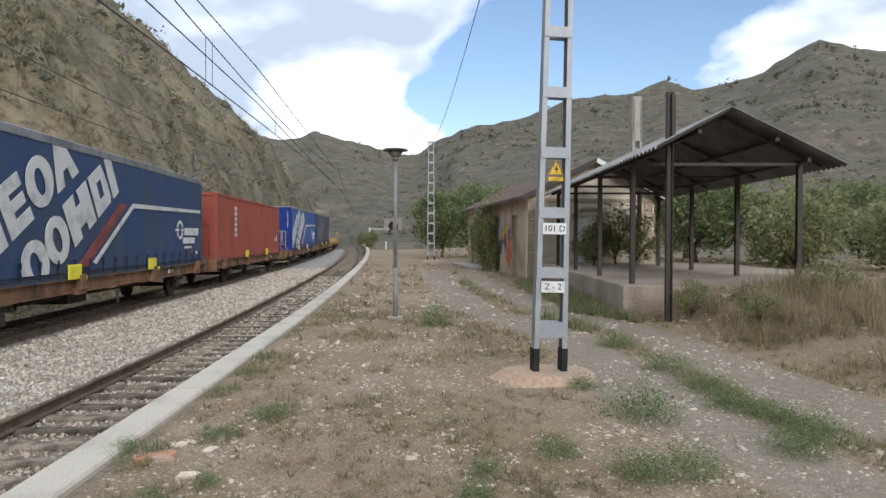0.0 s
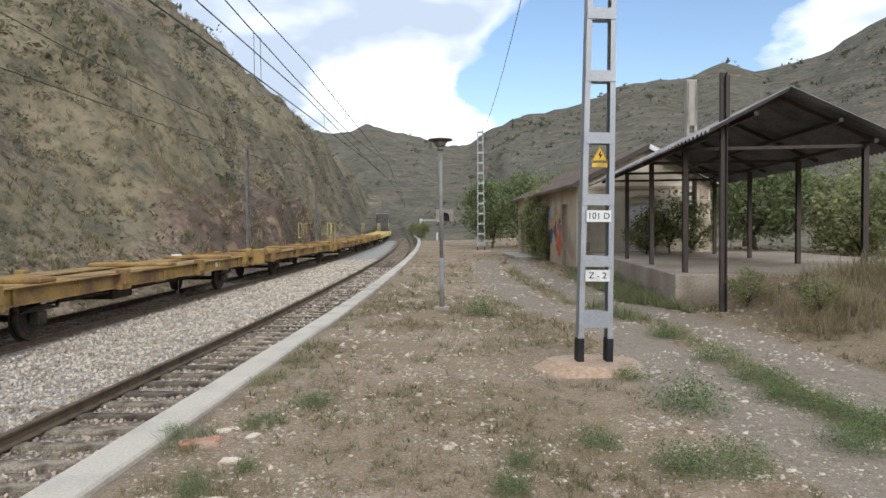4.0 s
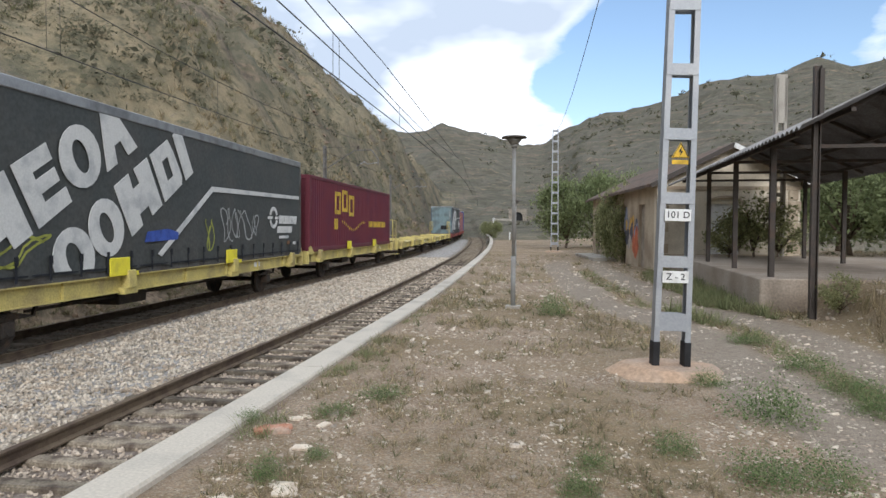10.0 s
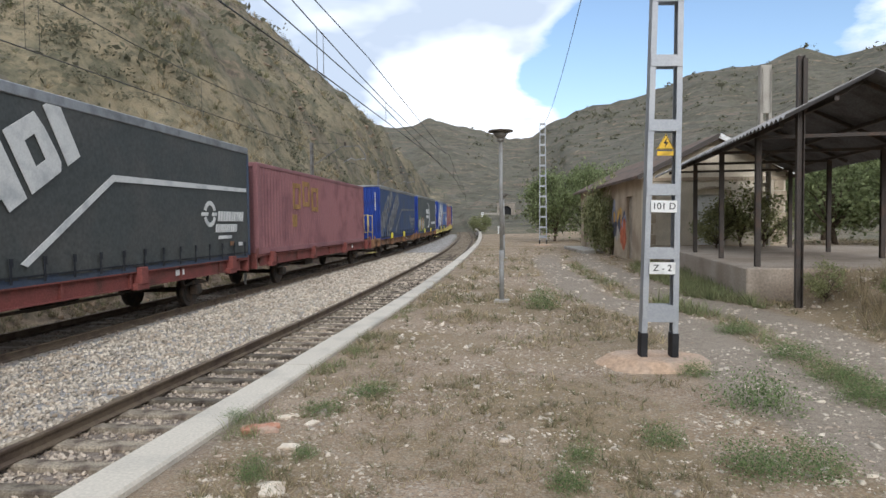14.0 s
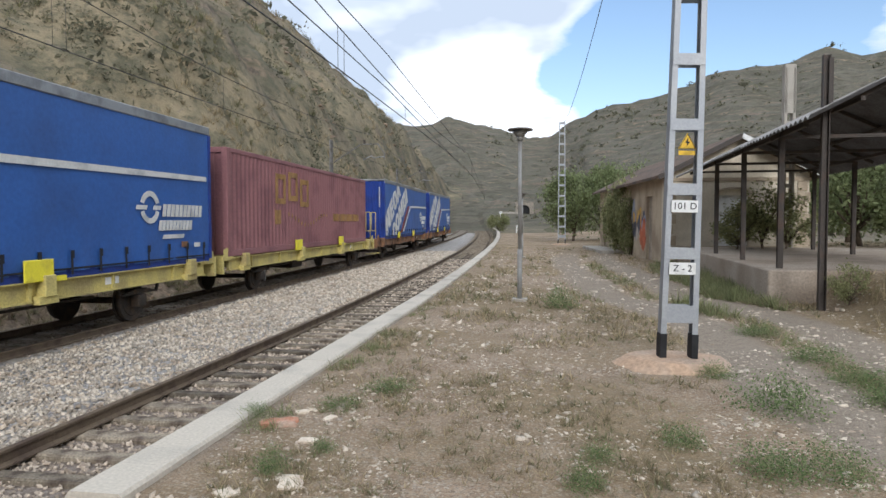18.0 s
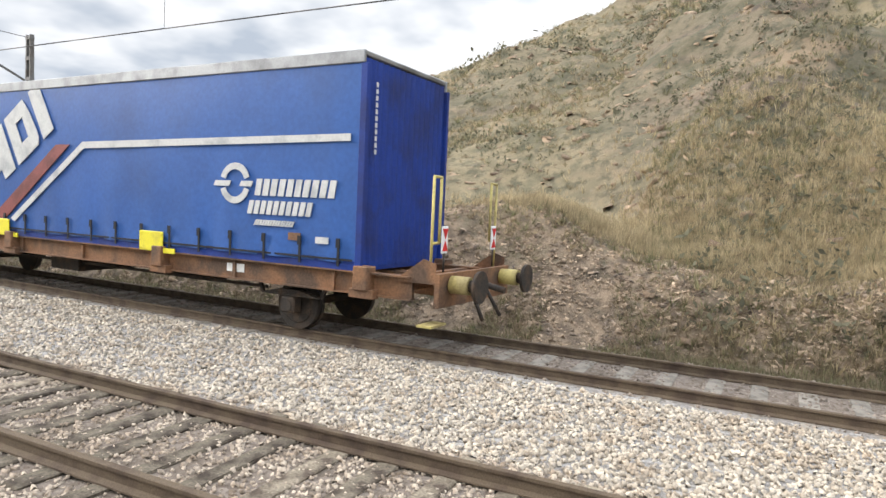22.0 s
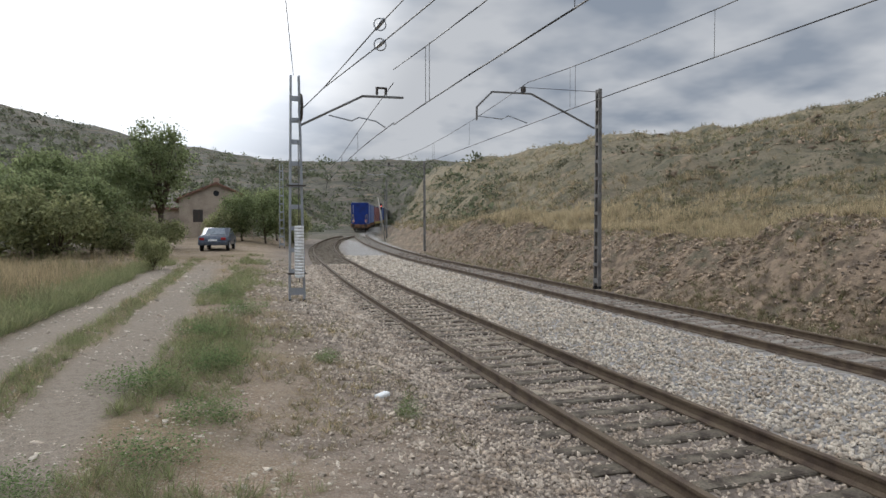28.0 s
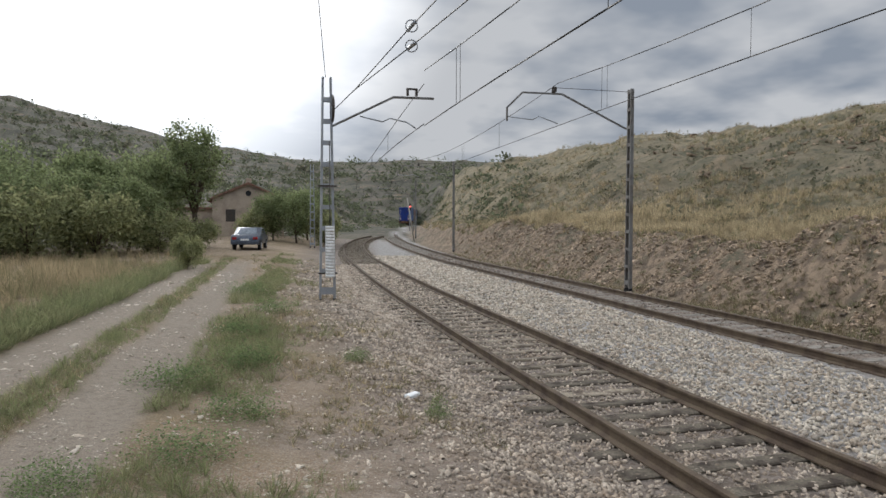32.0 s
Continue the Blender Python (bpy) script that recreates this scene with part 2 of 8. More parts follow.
def box(bm, x0, x1, y0, y1, z0, z1, mi=0, bevel=0.0, m=None):
    vs = [bm.verts.new(p) for p in ((x0, y0, z0), (x1, y0, z0), (x1, y1, z0), (x0, y1, z0), (x0, y0, z1), (x1, y0, z1), (x1, y1, z1), (x0, y1, z1))]
    fs = []
    for q in ((0, 3, 2, 1), (4, 5, 6, 7), (0, 1, 5, 4), (1, 2, 6, 5), (2, 3, 7, 6), (3, 0, 4, 7)):
        f = bm.faces.new([vs[i] for i in q])
        f.material_index = mi
        fs.append(f)
    if m is not None:
        bmesh.ops.transform(bm, matrix=m, verts=vs)
    if bevel:
        es = list({e for f in fs for e in f.edges})
        bmesh.ops.bevel(bm, geom=es, offset=bevel, segments=1, affect="EDGES", clamp_overlap=True, material=-1)
    return bm


def bx(x0, x1, y0, y1, z0, z1, bevel=0.0, mi=0):
    return box(bmesh.new(), x0, x1, y0, y1, z0, z1, mi, bevel)


def beam(bm, a, b, w, h=None, mi=0):
    """A square bar from a to b."""
    a, b = Vector(a), Vector(b)
    d = b - a
    if d.length < 1e-5:
        return bm
    rot = d.to_track_quat("Z", "Y").to_matrix().to_4x4()
    h = h or w
    return box(bm, -w / 2, w / 2, -h / 2, h / 2, 0, d.length, mi, 0, Matrix.Translation(a) @ rot)


def rod(bm, a, b, r, n=8, r2=None, mi=0):
    a, b = Vector(a), Vector(b)
    d = b - a
    if d.length < 1e-6:
        return bm
    rot = Matrix.Translation(a) @ d.to_track_quat("Z", "Y").to_matrix().to_4x4()
    r2 = r if r2 is None else r2
    lo = [bm.verts.new(rot @ Vector((r * math.cos(2 * math.pi * i / n), r * math.sin(2 * math.pi * i / n), 0))) for i in range(n)]
    hi = [bm.verts.new(rot @ Vector((r2 * math.cos(2 * math.pi * i / n), r2 * math.sin(2 * math.pi * i / n), d.length))) for i in range(n)]
    for i in range(n):
        f = bm.faces.new((lo[i], lo[(i + 1) % n], hi[(i + 1) % n], hi[i])); f.material_index = mi; f.smooth = True
    bm.faces.new(lo[::-1]).material_index = mi
    bm.faces.new(hi).material_index = mi
    return bm


def poly(bm, pts, depth, m=None, mi=0):
    """A flat plate of the outline pts (x, z), thick along -y."""
    f = [bm.verts.new((x, 0, z)) for x, z in pts]
    b = [bm.verts.new((x, depth, z)) for x, z in pts]
    n = len(pts)
    faces = [bm.faces.new(f), bm.faces.new(b[::-1])]
    for i in range(n):
        faces.append(bm.faces.new((f[i], b[i], b[(i + 1) % n], f[(i + 1) % n])))
    for q in faces:
        q.material_index = mi
    if m is not None:
        bmesh.ops.transform(bm, matrix=m, verts=f + b)
    return bm


def lerp_table(x, xs, ys):
    if x <= xs[0]:
        return ys[0]
    for i in range(1, len(xs)):
        if x <= xs[i]:
            return ys[i - 1] + (ys[i] - ys[i - 1]) * (x - xs[i - 1]) / (xs[i] - xs[i - 1])
    return ys[-1]


def spline(xs, ys):
    """A smooth curve through the knots, with straight ends."""
    xs, ys = np.array(xs, float), np.array(ys, float)
    d = np.gradient(ys, xs)

    def f(x):
        x = np.asarray(x, float)
        i = np.clip(np.searchsorted(xs, x) - 1, 0, len(xs) - 2)
        h = xs[i + 1] - xs[i]
        t = np.clip((x - xs[i]) / h, 0, 1)
        v = (2 * t**3 - 3 * t**2 + 1) * ys[i] + (t**3 - 2 * t**2 + t) * h * d[i] + (3 * t**2 - 2 * t**3) * ys[i + 1] + (t**3 - t**2) * h * d[i + 1]
        v = np.where(x < xs[0], ys[0] + (x - xs[0]) * d[0], v)
        return np.where(x > xs[-1], ys[-1] + (x - xs[-1]) * d[-1], v)

    return f


def smooth(a, b, x):
    t = np.clip((np.asarray(x, float) - a) / (b - a), 0, 1)
    return t * t * (3 - 2 * t)


# ---- plan: the two tracks ----
SID = spline([-100, -82, -68, -54, -43, -30, -21, -12, -6, 0, 7, 12.5, 17.7, 24.6, 37, 75, 104, 150],
             [-17, -10, -6.2, -4.1, -3.3, -3.1, -3.12, -3.35, -3.58, -3.9, -4.22, -4.49, -4.85, -5.4, -6.5, -10.8, -15.2, -24])
MAIN = spline([-185, -165, -148, -134, -121, -107, -93, -83, -70, -57, -44, -34, -26, -17, -11, -5, -2, 3, 6, 13, 20, 31, 46, 75, 104, 150],
              [-30.4, -26.5, -22.9, -19.9, -17.0, -14.4, -12.1, -10.75, -9.5, -8.68, -8.4, -8.5, -8.68, -8.82, -8.91, -9.02, -9.14, -9.36, -9.55, -10.05, -10.6, -11.35, -12.45, -15, -18.5, -27])


def rise(y):
    y = np.asarray(y, float)
    return np.maximum(0, y - 45) * 0.008 + np.maximum(0, -y - 38) * 0.0135


ZS, ZM = -0.58, -0.67
GAUGE = 0.756
_yy = np.arange(-185, 150.01, 0.25)
_ss = np.concatenate([[0], np.cumsum(np.hypot(np.diff(_yy), np.diff(MAIN(_yy))))])


def s_of_y(y):
    return float(np.interp(y, _yy, _ss))


def y_of_s(s):
    return float(np.interp(s, _ss, _yy))


def on_main(s):
    """Pose on the main track at arc length s; +y of it points up the line."""
    y = y_of_s(s)
    x = float(MAIN(y))
    a = math.atan2(float(MAIN(y + 0.5) - MAIN(y - 0.5)), 1.0)
    return Matrix.Translation((x, y, ZM + float(rise(y)))) @ Matrix.Rotation(-a, 4, "Z")


# ---- terrain ----
_ty = np.arange(-190, 155.01, 0.25)
_ts, _tm = SID(_ty).tolist(), MAIN(_ty).tolist()


def quick(tab, y):
    k = (min(154.5, max(-189.0, y)) + 190) * 4
    i = int(k)
    return tab[i] + (tab[i + 1] - tab[i]) * (k - i)


def sm(a, b, x):
    t = (x - a) / (b - a)
    t = 0.0 if t < 0 else 1.0 if t > 1 else t
    return t * t * (3 - 2 * t)


def lift(y):
    return max(0.0, y - 45) * 0.008 + max(0.0, -y - 38) * 0.0135


# skyline: bearing from the middle of the platform, and elevation, in degrees
AZ_B = [-180, -173.8, -169.5, -165.4, -158, -140, -120, -80, -50, -34.6, -32.3, -29.7, -27.8, -25.4, -22.5, -20.8, -18.6, -15.4, -11.6, -8.3, -2.4, 0.6, 2.6, 4.1, 6.5, 8.5, 11.3, 13.2, 40, 150, 165, 172, 177, 180]
EL_B = [4.8, 5.6, 6.3, 7.2, 8.7, 9, 8.5, 9, 11.5, 13.2, 13.6, 14.7, 14.1, 12.6, 12.0, 11.7, 12.6, 11.6, 11.7, 10.3, 9.2, 8.2, 6.9, 7.0, 7.7, 8.2, 8.8, 8.2, 8, 5, 4.9, 5.0, 4.7, 4.8]
AZ_A = [4, 8, 11, 13.5, 16.4, 18.6, 22, 24.9, 27.2, 30, 33.3, 40, 60, 90, 100, 106, 112, 117, 120, 123.3, 127.4, 133.5, 139.8, 144, 148, 152, 157, 162, 167, 172, 178]
EL_A = [0, 3, 6, 7.9, 9.2, 11, 13.9, 16.4, 17.4, 18.1, 18.8, 21, 25, 24, 19.6, 17.2, 15.4, 13, 11.6, 10.8, 9.9, 9.0, 8.1, 7.5, 7.6, 7.8, 6.5, 5.6, 4.9, 3, 0]


def slope_at(rr, a):
    """How far up the hill beyond the main track a spot lies: 0 at its foot, 1 on the skyline."""
    sa = max(0.14, math.sin(radians(a)))
    F = min((13.5 + 8.5 * sm(92, 112, a)) / sa, 110.0)
    D = F + 85.0 - 15.0 * sm(92, 112, a)
    return (rr - F) / (D - F), D


def fbm(x, y, o=4, seed=0.0):
    return noise.fractal(Vector((x, y, seed)), 1.0, 2.0, o)


def ground_near(x, y):
    """Platform, track bed and the ditch at the hill's foot, in metres."""
    sx, mx = quick(_ts, y), quick(_tm, y)
    r = lift(y)
    zb = ZS - (0.2 if y > 2 else 0.178) + r
    # ground on the platform's side
    plat = 0.0 if y > 2.9 else -0.62 * (sm(2.9, -7, y)) * (0.45 + 0.55 * (sm(3.0, -1.5, x)))
    plat += (0.03 * fbm(x * 0.5, y * 0.5) - 0.012) * sm(1.9, 3.2, x - sx if y > 2.9 else 9) + r * (sm(25, 70, abs(y)))
    if x > 3.3 and 3 < y < 40:
        foot = lerp_table(y, [3, 6.2, 8, 11, 12], [5.4, 4.1, 3.75, 3.85, 3.9])
        plat += 0.52 * sm(0, 1.9 - 1.35 * sm(8.5, 11.5, y), x - foot) * sm(3, 7, y) * sm(40, 28, y)
    if x > 3:
        plat += 0.10 * (sm(5, 14, x)) * fbm(x * 0.15, y * 0.15, 3, 4.0)
    e = x - sx
    if e > 0:
        if y > 2.72:
            return zb if e < 1.6 else plat - 0.012 - 0.02 * (1 - sm(1.9, 3.4, e))
        w = (sm(1.3, 2.6, e))
        return zb * (1 - w) + plat * w
    d = mx - x
    if d < 0:
        return zb + (ZM - 0.158 + r - zb) * (sm(0, 1, (sx - x) / max(0.5, sx - mx)))
    z = ZM - 0.158 + r
    z -= 0.35 * (sm(1.4, 2.6, d))
    return z


def scrub_band(x, y):
    """Rocky scrub belt across the southern hill, between the grassy bench and the grassy crest, 0 to 1."""
    az = math.degrees(math.atan2(-x, y)) % 360
    tt = slope_at(math.hypot(x, y), az)[0] + 0.3 * fbm(x * 0.045, y * 0.045, 4, 9.0)
    return sm(0.03, 0.13, tt) * sm(0.75, 0.55, tt) * sm(165, 150, az)


def ground_z(x, y):
    z = ground_near(x, y)
    rr = math.hypot(x, y)
    az = math.degrees(math.atan2(-x, y))
    d = quick(_tm, y) - x
    # far ring
    if rr > 45:
        el = lerp_table(az, AZ_B, EL_B)
        F = 60.0 if az < 0 else 120.0
        if az < -150 or az > 165:
            F = 75.0
        D = 420.0
        t = (rr - F) / (D - F)
        if t > 0:
            h = D * math.tan(radians(el)) + 1.2
            t2 = min(t, 1.0)
            k = h * (0.25 * t2 + 0.75 * t2**1.6)
            if t > 1:
                k = h * max(0.55, 1 - 0.12 * (t - 1))
            k += h * (0.035 * fbm(x * 0.012, y * 0.012, 5, 2.0) + 0.025 * fbm(x * 0.045, y * 0.045, 4, 6.0)) * min(1, t * 3)
            k += min(1, t * 2) * (2.2 * abs(fbm(x * 0.06, y * 0.06, 4, 16.0)) - 0.8)
            z = max(z, z + k * max(sm(5, 26, abs(x - quick(_tm, y))), sm(190, 300, rr) if y < 0 else sm(105, 175, rr)))
    # hill beyond the main track
    if d > 2.6:
        a = az if az > -90 else az + 360
        el = lerp_table(a, AZ_A, EL_A)
        if 4 < a < 182:
            sw = sm(92, 112, a)
            bank = (1.9 * sm(2.9, 5.2, d) * (1 - sw) + 2.75 * sm(2.7, 5.9, d) * sw) * (0.85 + 0.4 * fbm(x * 0.12, y * 0.12, 3, 7.0))
            bank += 0.2 * sm(2.8, 3.4, d) * sm(8, 5.5, d) * fbm(x * 0.7, y * 0.7, 4, 17.0)
            bank *= 1 + 1.5 * sm(31, 37, y) * sm(72, 60, y)
            bank += 0.10 * sw * min(max(d - 5.9, 0.0), 10.0)
            rise_w = (sm(4, 14, a)) * (sm(182, 176, a))
            t, D = slope_at(rr, a)
            h = D * math.tan(radians(el)) + 1.4 + 1.2 - 1.9 - 1.85 * sw
            if t > 0:
                tt = min(t, 1.0)
                k = h * (tt if t <= 1 else max(0.5, 1 - 0.15 * (t - 1)))
                k += 0.05 * h * min(1, 3 * t) * sm(1.3, 0.8, t) * fbm(x * 0.03, y * 0.03, 5, 1.0) + 0.9 * min(1, 4 * t) * fbm(x * 0.15, y * 0.15, 4, 3.0)
                # ledges of broken rock
                k += min(1, 4 * t) * (1.0 - 0.6 * sw) * (3.0 * abs(fbm(x * 0.055 + z, y * 0.055, 4, 13.0)) - 1.1 + 1.3 * max(0.0, fbm(x * 0.3, y * 0.3, 4, 14.0)))
                bank += max(0, k) * sm(3.5, 14, d)
            z = max(z, ZM - 0.55 + bank * rise_w)
    return z


# ---- ground sheet ----
M["ground"] = None


def ground_material():
    m = bpy.data.materials.new("dry_ground")
    m.use_nodes = True
    nt = m.node_tree
    N, L = nt.nodes.new, nt.links.new
    b = nt.nodes["Principled BSDF"]
    b.inputs["Roughness"].default_value, b.inputs["Specular IOR Level"].default_value = 0.95, 0.15
    tc = N("ShaderNodeTexCoord")
    at = N("ShaderNodeAttribute"); at.attribute_name = "cover"
    sep = N("ShaderNodeSeparateColor")
    L(at.outputs["Color"], sep.inputs[0])

    def nz(s, d=5, ro=0.6):
        n = N("ShaderNodeTexNoise"); n.inputs["Scale"].default_value, n.inputs["Detail"].default_value, n.inputs["Roughness"].default_value = s, d, ro
        L(tc.outputs["Object"], n.inputs["Vector"])
        return n.outputs["Fac"]

    def mixc(fac, a, c):
        x = N("ShaderNodeMix"); x.data_type = "RGBA"
        for s, v in (("A", a), ("B", c)):
            if isinstance(v, tuple):
                x.inputs[s].default_value = (*v, 1)
            else:
                L(v, x.inputs[s])
        if isinstance(fac, float):
            x.inputs["Factor"].default_value = fac
        else:
            L(fac, x.inputs["Factor"])
        return x.outputs["Result"]

    def rng(v, a, c, lo=0.0, hi=1.0):
        r = N("ShaderNodeMapRange")
        r.inputs["From Min"].default_value, r.inputs["From Max"].default_value = a, c
        r.inputs["To Min"].default_value, r.inputs["To Max"].default_value = lo, hi
        L(v, r.inputs["Value"])
        return r.outputs[0]

    def mul(a, c):
        x = N("ShaderNodeMath"); x.operation = "MULTIPLY"
        L(a, x.inputs[0]); L(c, x.inputs[1])
        return x.outputs[0]

    ab = N("ShaderNodeAttribute"); ab.attribute_name = "bed"
    broad, mid, fine, tiny = nz(0.35), nz(2.2), nz(14, 4), nz(70, 3)
    # platform: pale gravelly earth with straw and weeds
    earth = mixc(rng(mid, 0.4, 0.62), (0.34, 0.25, 0.172), (0.245, 0.172, 0.112))
    earth = mixc(rng(fine, 0.52, 0.7), earth, (0.4, 0.318, 0.235))
    earth = mixc(rng(nz(38, 2), 0.58, 0.66), earth, (0.461, 0.401, 0.321))
    earth = mixc(rng(nz(26, 3), 0.6, 0.7, 0, 0.8), earth, (0.162, 0.121, 0.0856))
    for sc_, lo_, hi_ in ((34, (0.19, 0.14, 0.098), (0.47, 0.4, 0.315)), (75, (0.2, 0.15, 0.105), (0.43, 0.36, 0.28))):
        vp = N("ShaderNodeTexVoronoi"); vp.inputs["Scale"].default_value = sc_
        L(tc.outputs["Object"], vp.inputs["Vector"])
        sp = N("ShaderNodeSeparateColor")
        L(vp.outputs["Color"], sp.inputs[0])
        peb = mixc(sp.outputs["Red"], lo_, hi_)
        earth = mixc(mul(rng(sp.outputs["Green"], 0.45, 0.5, 0, 0.9), rng(vp.outputs["Distance"], 0.5, 0.35)), earth, peb)
    straw = mixc(rng(fine, 0.4, 0.6), (0.275, 0.205, 0.12), (0.19, 0.148, 0.082))
    plat = mixc(rng(broad, 0.42, 0.58, 0, 0.7), earth, straw)
    # hill: scrub, dry grass, bare rock
    hill_a = mixc(rng(nz(0.05, 8), 0.42, 0.6), (0.222, 0.182, 0.127), (0.15, 0.132, 0.092))
    hill_a = mixc(rng(nz(0.5, 6), 0.5, 0.64), hill_a, (0.107, 0.0979, 0.0614))
    hill_a = mixc(rng(nz(0.16, 6), 0.6, 0.7, 0, 0.6), hill_a, (0.314, 0.227, 0.148))
    grass = mixc(rng(nz(0.9, 5), 0.4, 0.65), (0.3, 0.245, 0.155), (0.205, 0.175, 0.112))
    rock = mixc(rng(nz(3.0, 6), 0.42, 0.6), (0.33, 0.25, 0.175), (0.15, 0.115, 0.085))
    red = mixc(rng(nz(1.3, 7), 0.4, 0.62), (0.15, 0.1, 0.078), (0.085, 0.062, 0.052))
    red = mixc(rng(nz(0.5, 5), 0.56, 0.64), red, (0.3, 0.21, 0.135))
    rock = mixc(ab.outputs["Alpha"], rock, red)
    col = mixc(sep.outputs["Red"], plat, hill_a)
    sb = N("ShaderNodeSeparateColor")
    L(ab.outputs["Color"], sb.inputs[0])
    # far slopes: dark scrub and rock, greyed in the base colour for haze
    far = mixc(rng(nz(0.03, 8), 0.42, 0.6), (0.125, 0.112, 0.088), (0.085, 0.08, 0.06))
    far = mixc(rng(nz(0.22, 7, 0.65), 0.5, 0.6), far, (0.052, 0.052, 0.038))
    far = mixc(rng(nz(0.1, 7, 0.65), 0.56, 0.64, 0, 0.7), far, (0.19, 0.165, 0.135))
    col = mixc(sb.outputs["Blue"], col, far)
    col = mixc(sep.outputs["Green"], col, grass)
    dip = N("ShaderNodeMapping")
    dip.inputs["Rotation"].default_value, dip.inputs["Scale"].default_value = (radians(22), radians(-14), 0.4), (0.05, 0.05, 0.55)
    L(tc.outputs["Object"], dip.inputs["Vector"])
    ns = N("ShaderNodeTexNoise"); ns.inputs["Scale"].default_value, ns.inputs["Detail"].default_value, ns.inputs["Roughness"].default_value = 1.0, 8, 0.62
    L(dip.outputs[0], ns.inputs["Vector"])
    ledge = mixc(rng(nz(1.4, 6), 0.42, 0.6), (0.235, 0.178, 0.128), (0.095, 0.078, 0.064))
    inv = N("ShaderNodeMath"); inv.operation = "SUBTRACT"; inv.inputs[0].default_value = 1.0
    L(sep.outputs["Green"], inv.inputs[1])
    col = mixc(mul(mul(sep.outputs["Red"], inv.outputs[0]), rng(ns.outputs["Fac"], 0.53, 0.6, 0, 0.85)), col, ledge)
    mott = mul(sep.outputs["Red"], rng(nz(0.33, 7, 0.65), 0.5, 0.6, 0, 0.75))
    col = mixc(mott, col, (0.11, 0.108, 0.072))
    mott = mul(sep.outputs["Red"], rng(nz(1.5, 6, 0.7), 0.52, 0.6, 0, 0.7))
    col = mixc(mott, col, (0.085, 0.083, 0.057))
    mott = mul(sep.outputs["Red"], rng(nz(2.6, 5, 0.7), 0.58, 0.66, 0, 0.7))
    col = mixc(mott, col, (0.235, 0.2, 0.15))
    mott = mul(sep.outputs["Red"], rng(nz(0.21, 8, 0.7), 0.6, 0.66, 0, 0.8))
    col = mixc(mott, col, (0.3, 0.225, 0.15))
    col = mixc(mul(sep.outputs["Blue"], rng(nz(1.1, 5), 0.35, 0.5)), col, rock)
    path = mixc(rng(fine, 0.45, 0.65), (0.30, 0.25, 0.195), (0.24, 0.196, 0.15))
    col = mixc(at.outputs["Alpha"], col, path)
    vo = N("ShaderNodeTexVoronoi"); vo.inputs["Scale"].default_value = 17
    L(tc.outputs["Object"], vo.inputs["Vector"])
    sv = N("ShaderNodeSeparateColor")
    L(vo.outputs["Color"], sv.inputs[0])
    oldc = mixc(sv.outputs["Red"], (0.172, 0.137, 0.111), (0.304, 0.257, 0.217))
    oldc = mixc(rng(mid, 0.45, 0.65, 0, 0.6), oldc, (0.155, 0.125, 0.0949))
    palec = mixc(sv.outputs["Green"], (0.237, 0.217, 0.197), (0.437, 0.417, 0.39))
    col = mixc(sb.outputs["Red"], col, oldc)
    col = mixc(sb.outputs["Green"], col, palec)
    hs = N("ShaderNodeHueSaturation")
    L(col, hs.inputs["Color"]); L(rng(tiny, 0.3, 0.7, 0.72, 1.28), hs.inputs["Value"])
    L(hs.outputs[0], b.inputs["Base Color"])
    bp = N("ShaderNodeBump"); bp.inputs["Strength"].default_value, bp.inputs["Distance"].default_value = 0.6, 0.05
    ad = N("ShaderNodeMath"); ad.operation = "ADD"
    L(fine, ad.inputs[0]); L(tiny, ad.inputs[1])
    L(ad.outputs[0], bp.inputs["Height"]); L(bp.outputs[0], b.inputs["Normal"])
    return m


def wheel_path(x, y):
    """How far the pair of worn wheel ruts of the dirt lane covers this spot, 0 to 1."""
    if y > 2:
        c = lerp_table(y, [2, 5.3, 9.4, 13, 24, 40], [3.3, 2.55, 2.35, 1.2, 0.2, 0.6])
    else:
        c = lerp_table(y, [-40, -30, -19, -8, -4, 2], [3.5, 3.5, 3.05, 2.75, 2.7, 3.3])
    w = 0.34 + 0.05 * math.sin(y * 1.3)
    k = 0.0
    for o in (-0.72, 0.72):
        k = max(k, 1 - (sm(w, w + 0.25, abs(x - c - o))))
    return k * (1 - (sm(24, 34, abs(y))))


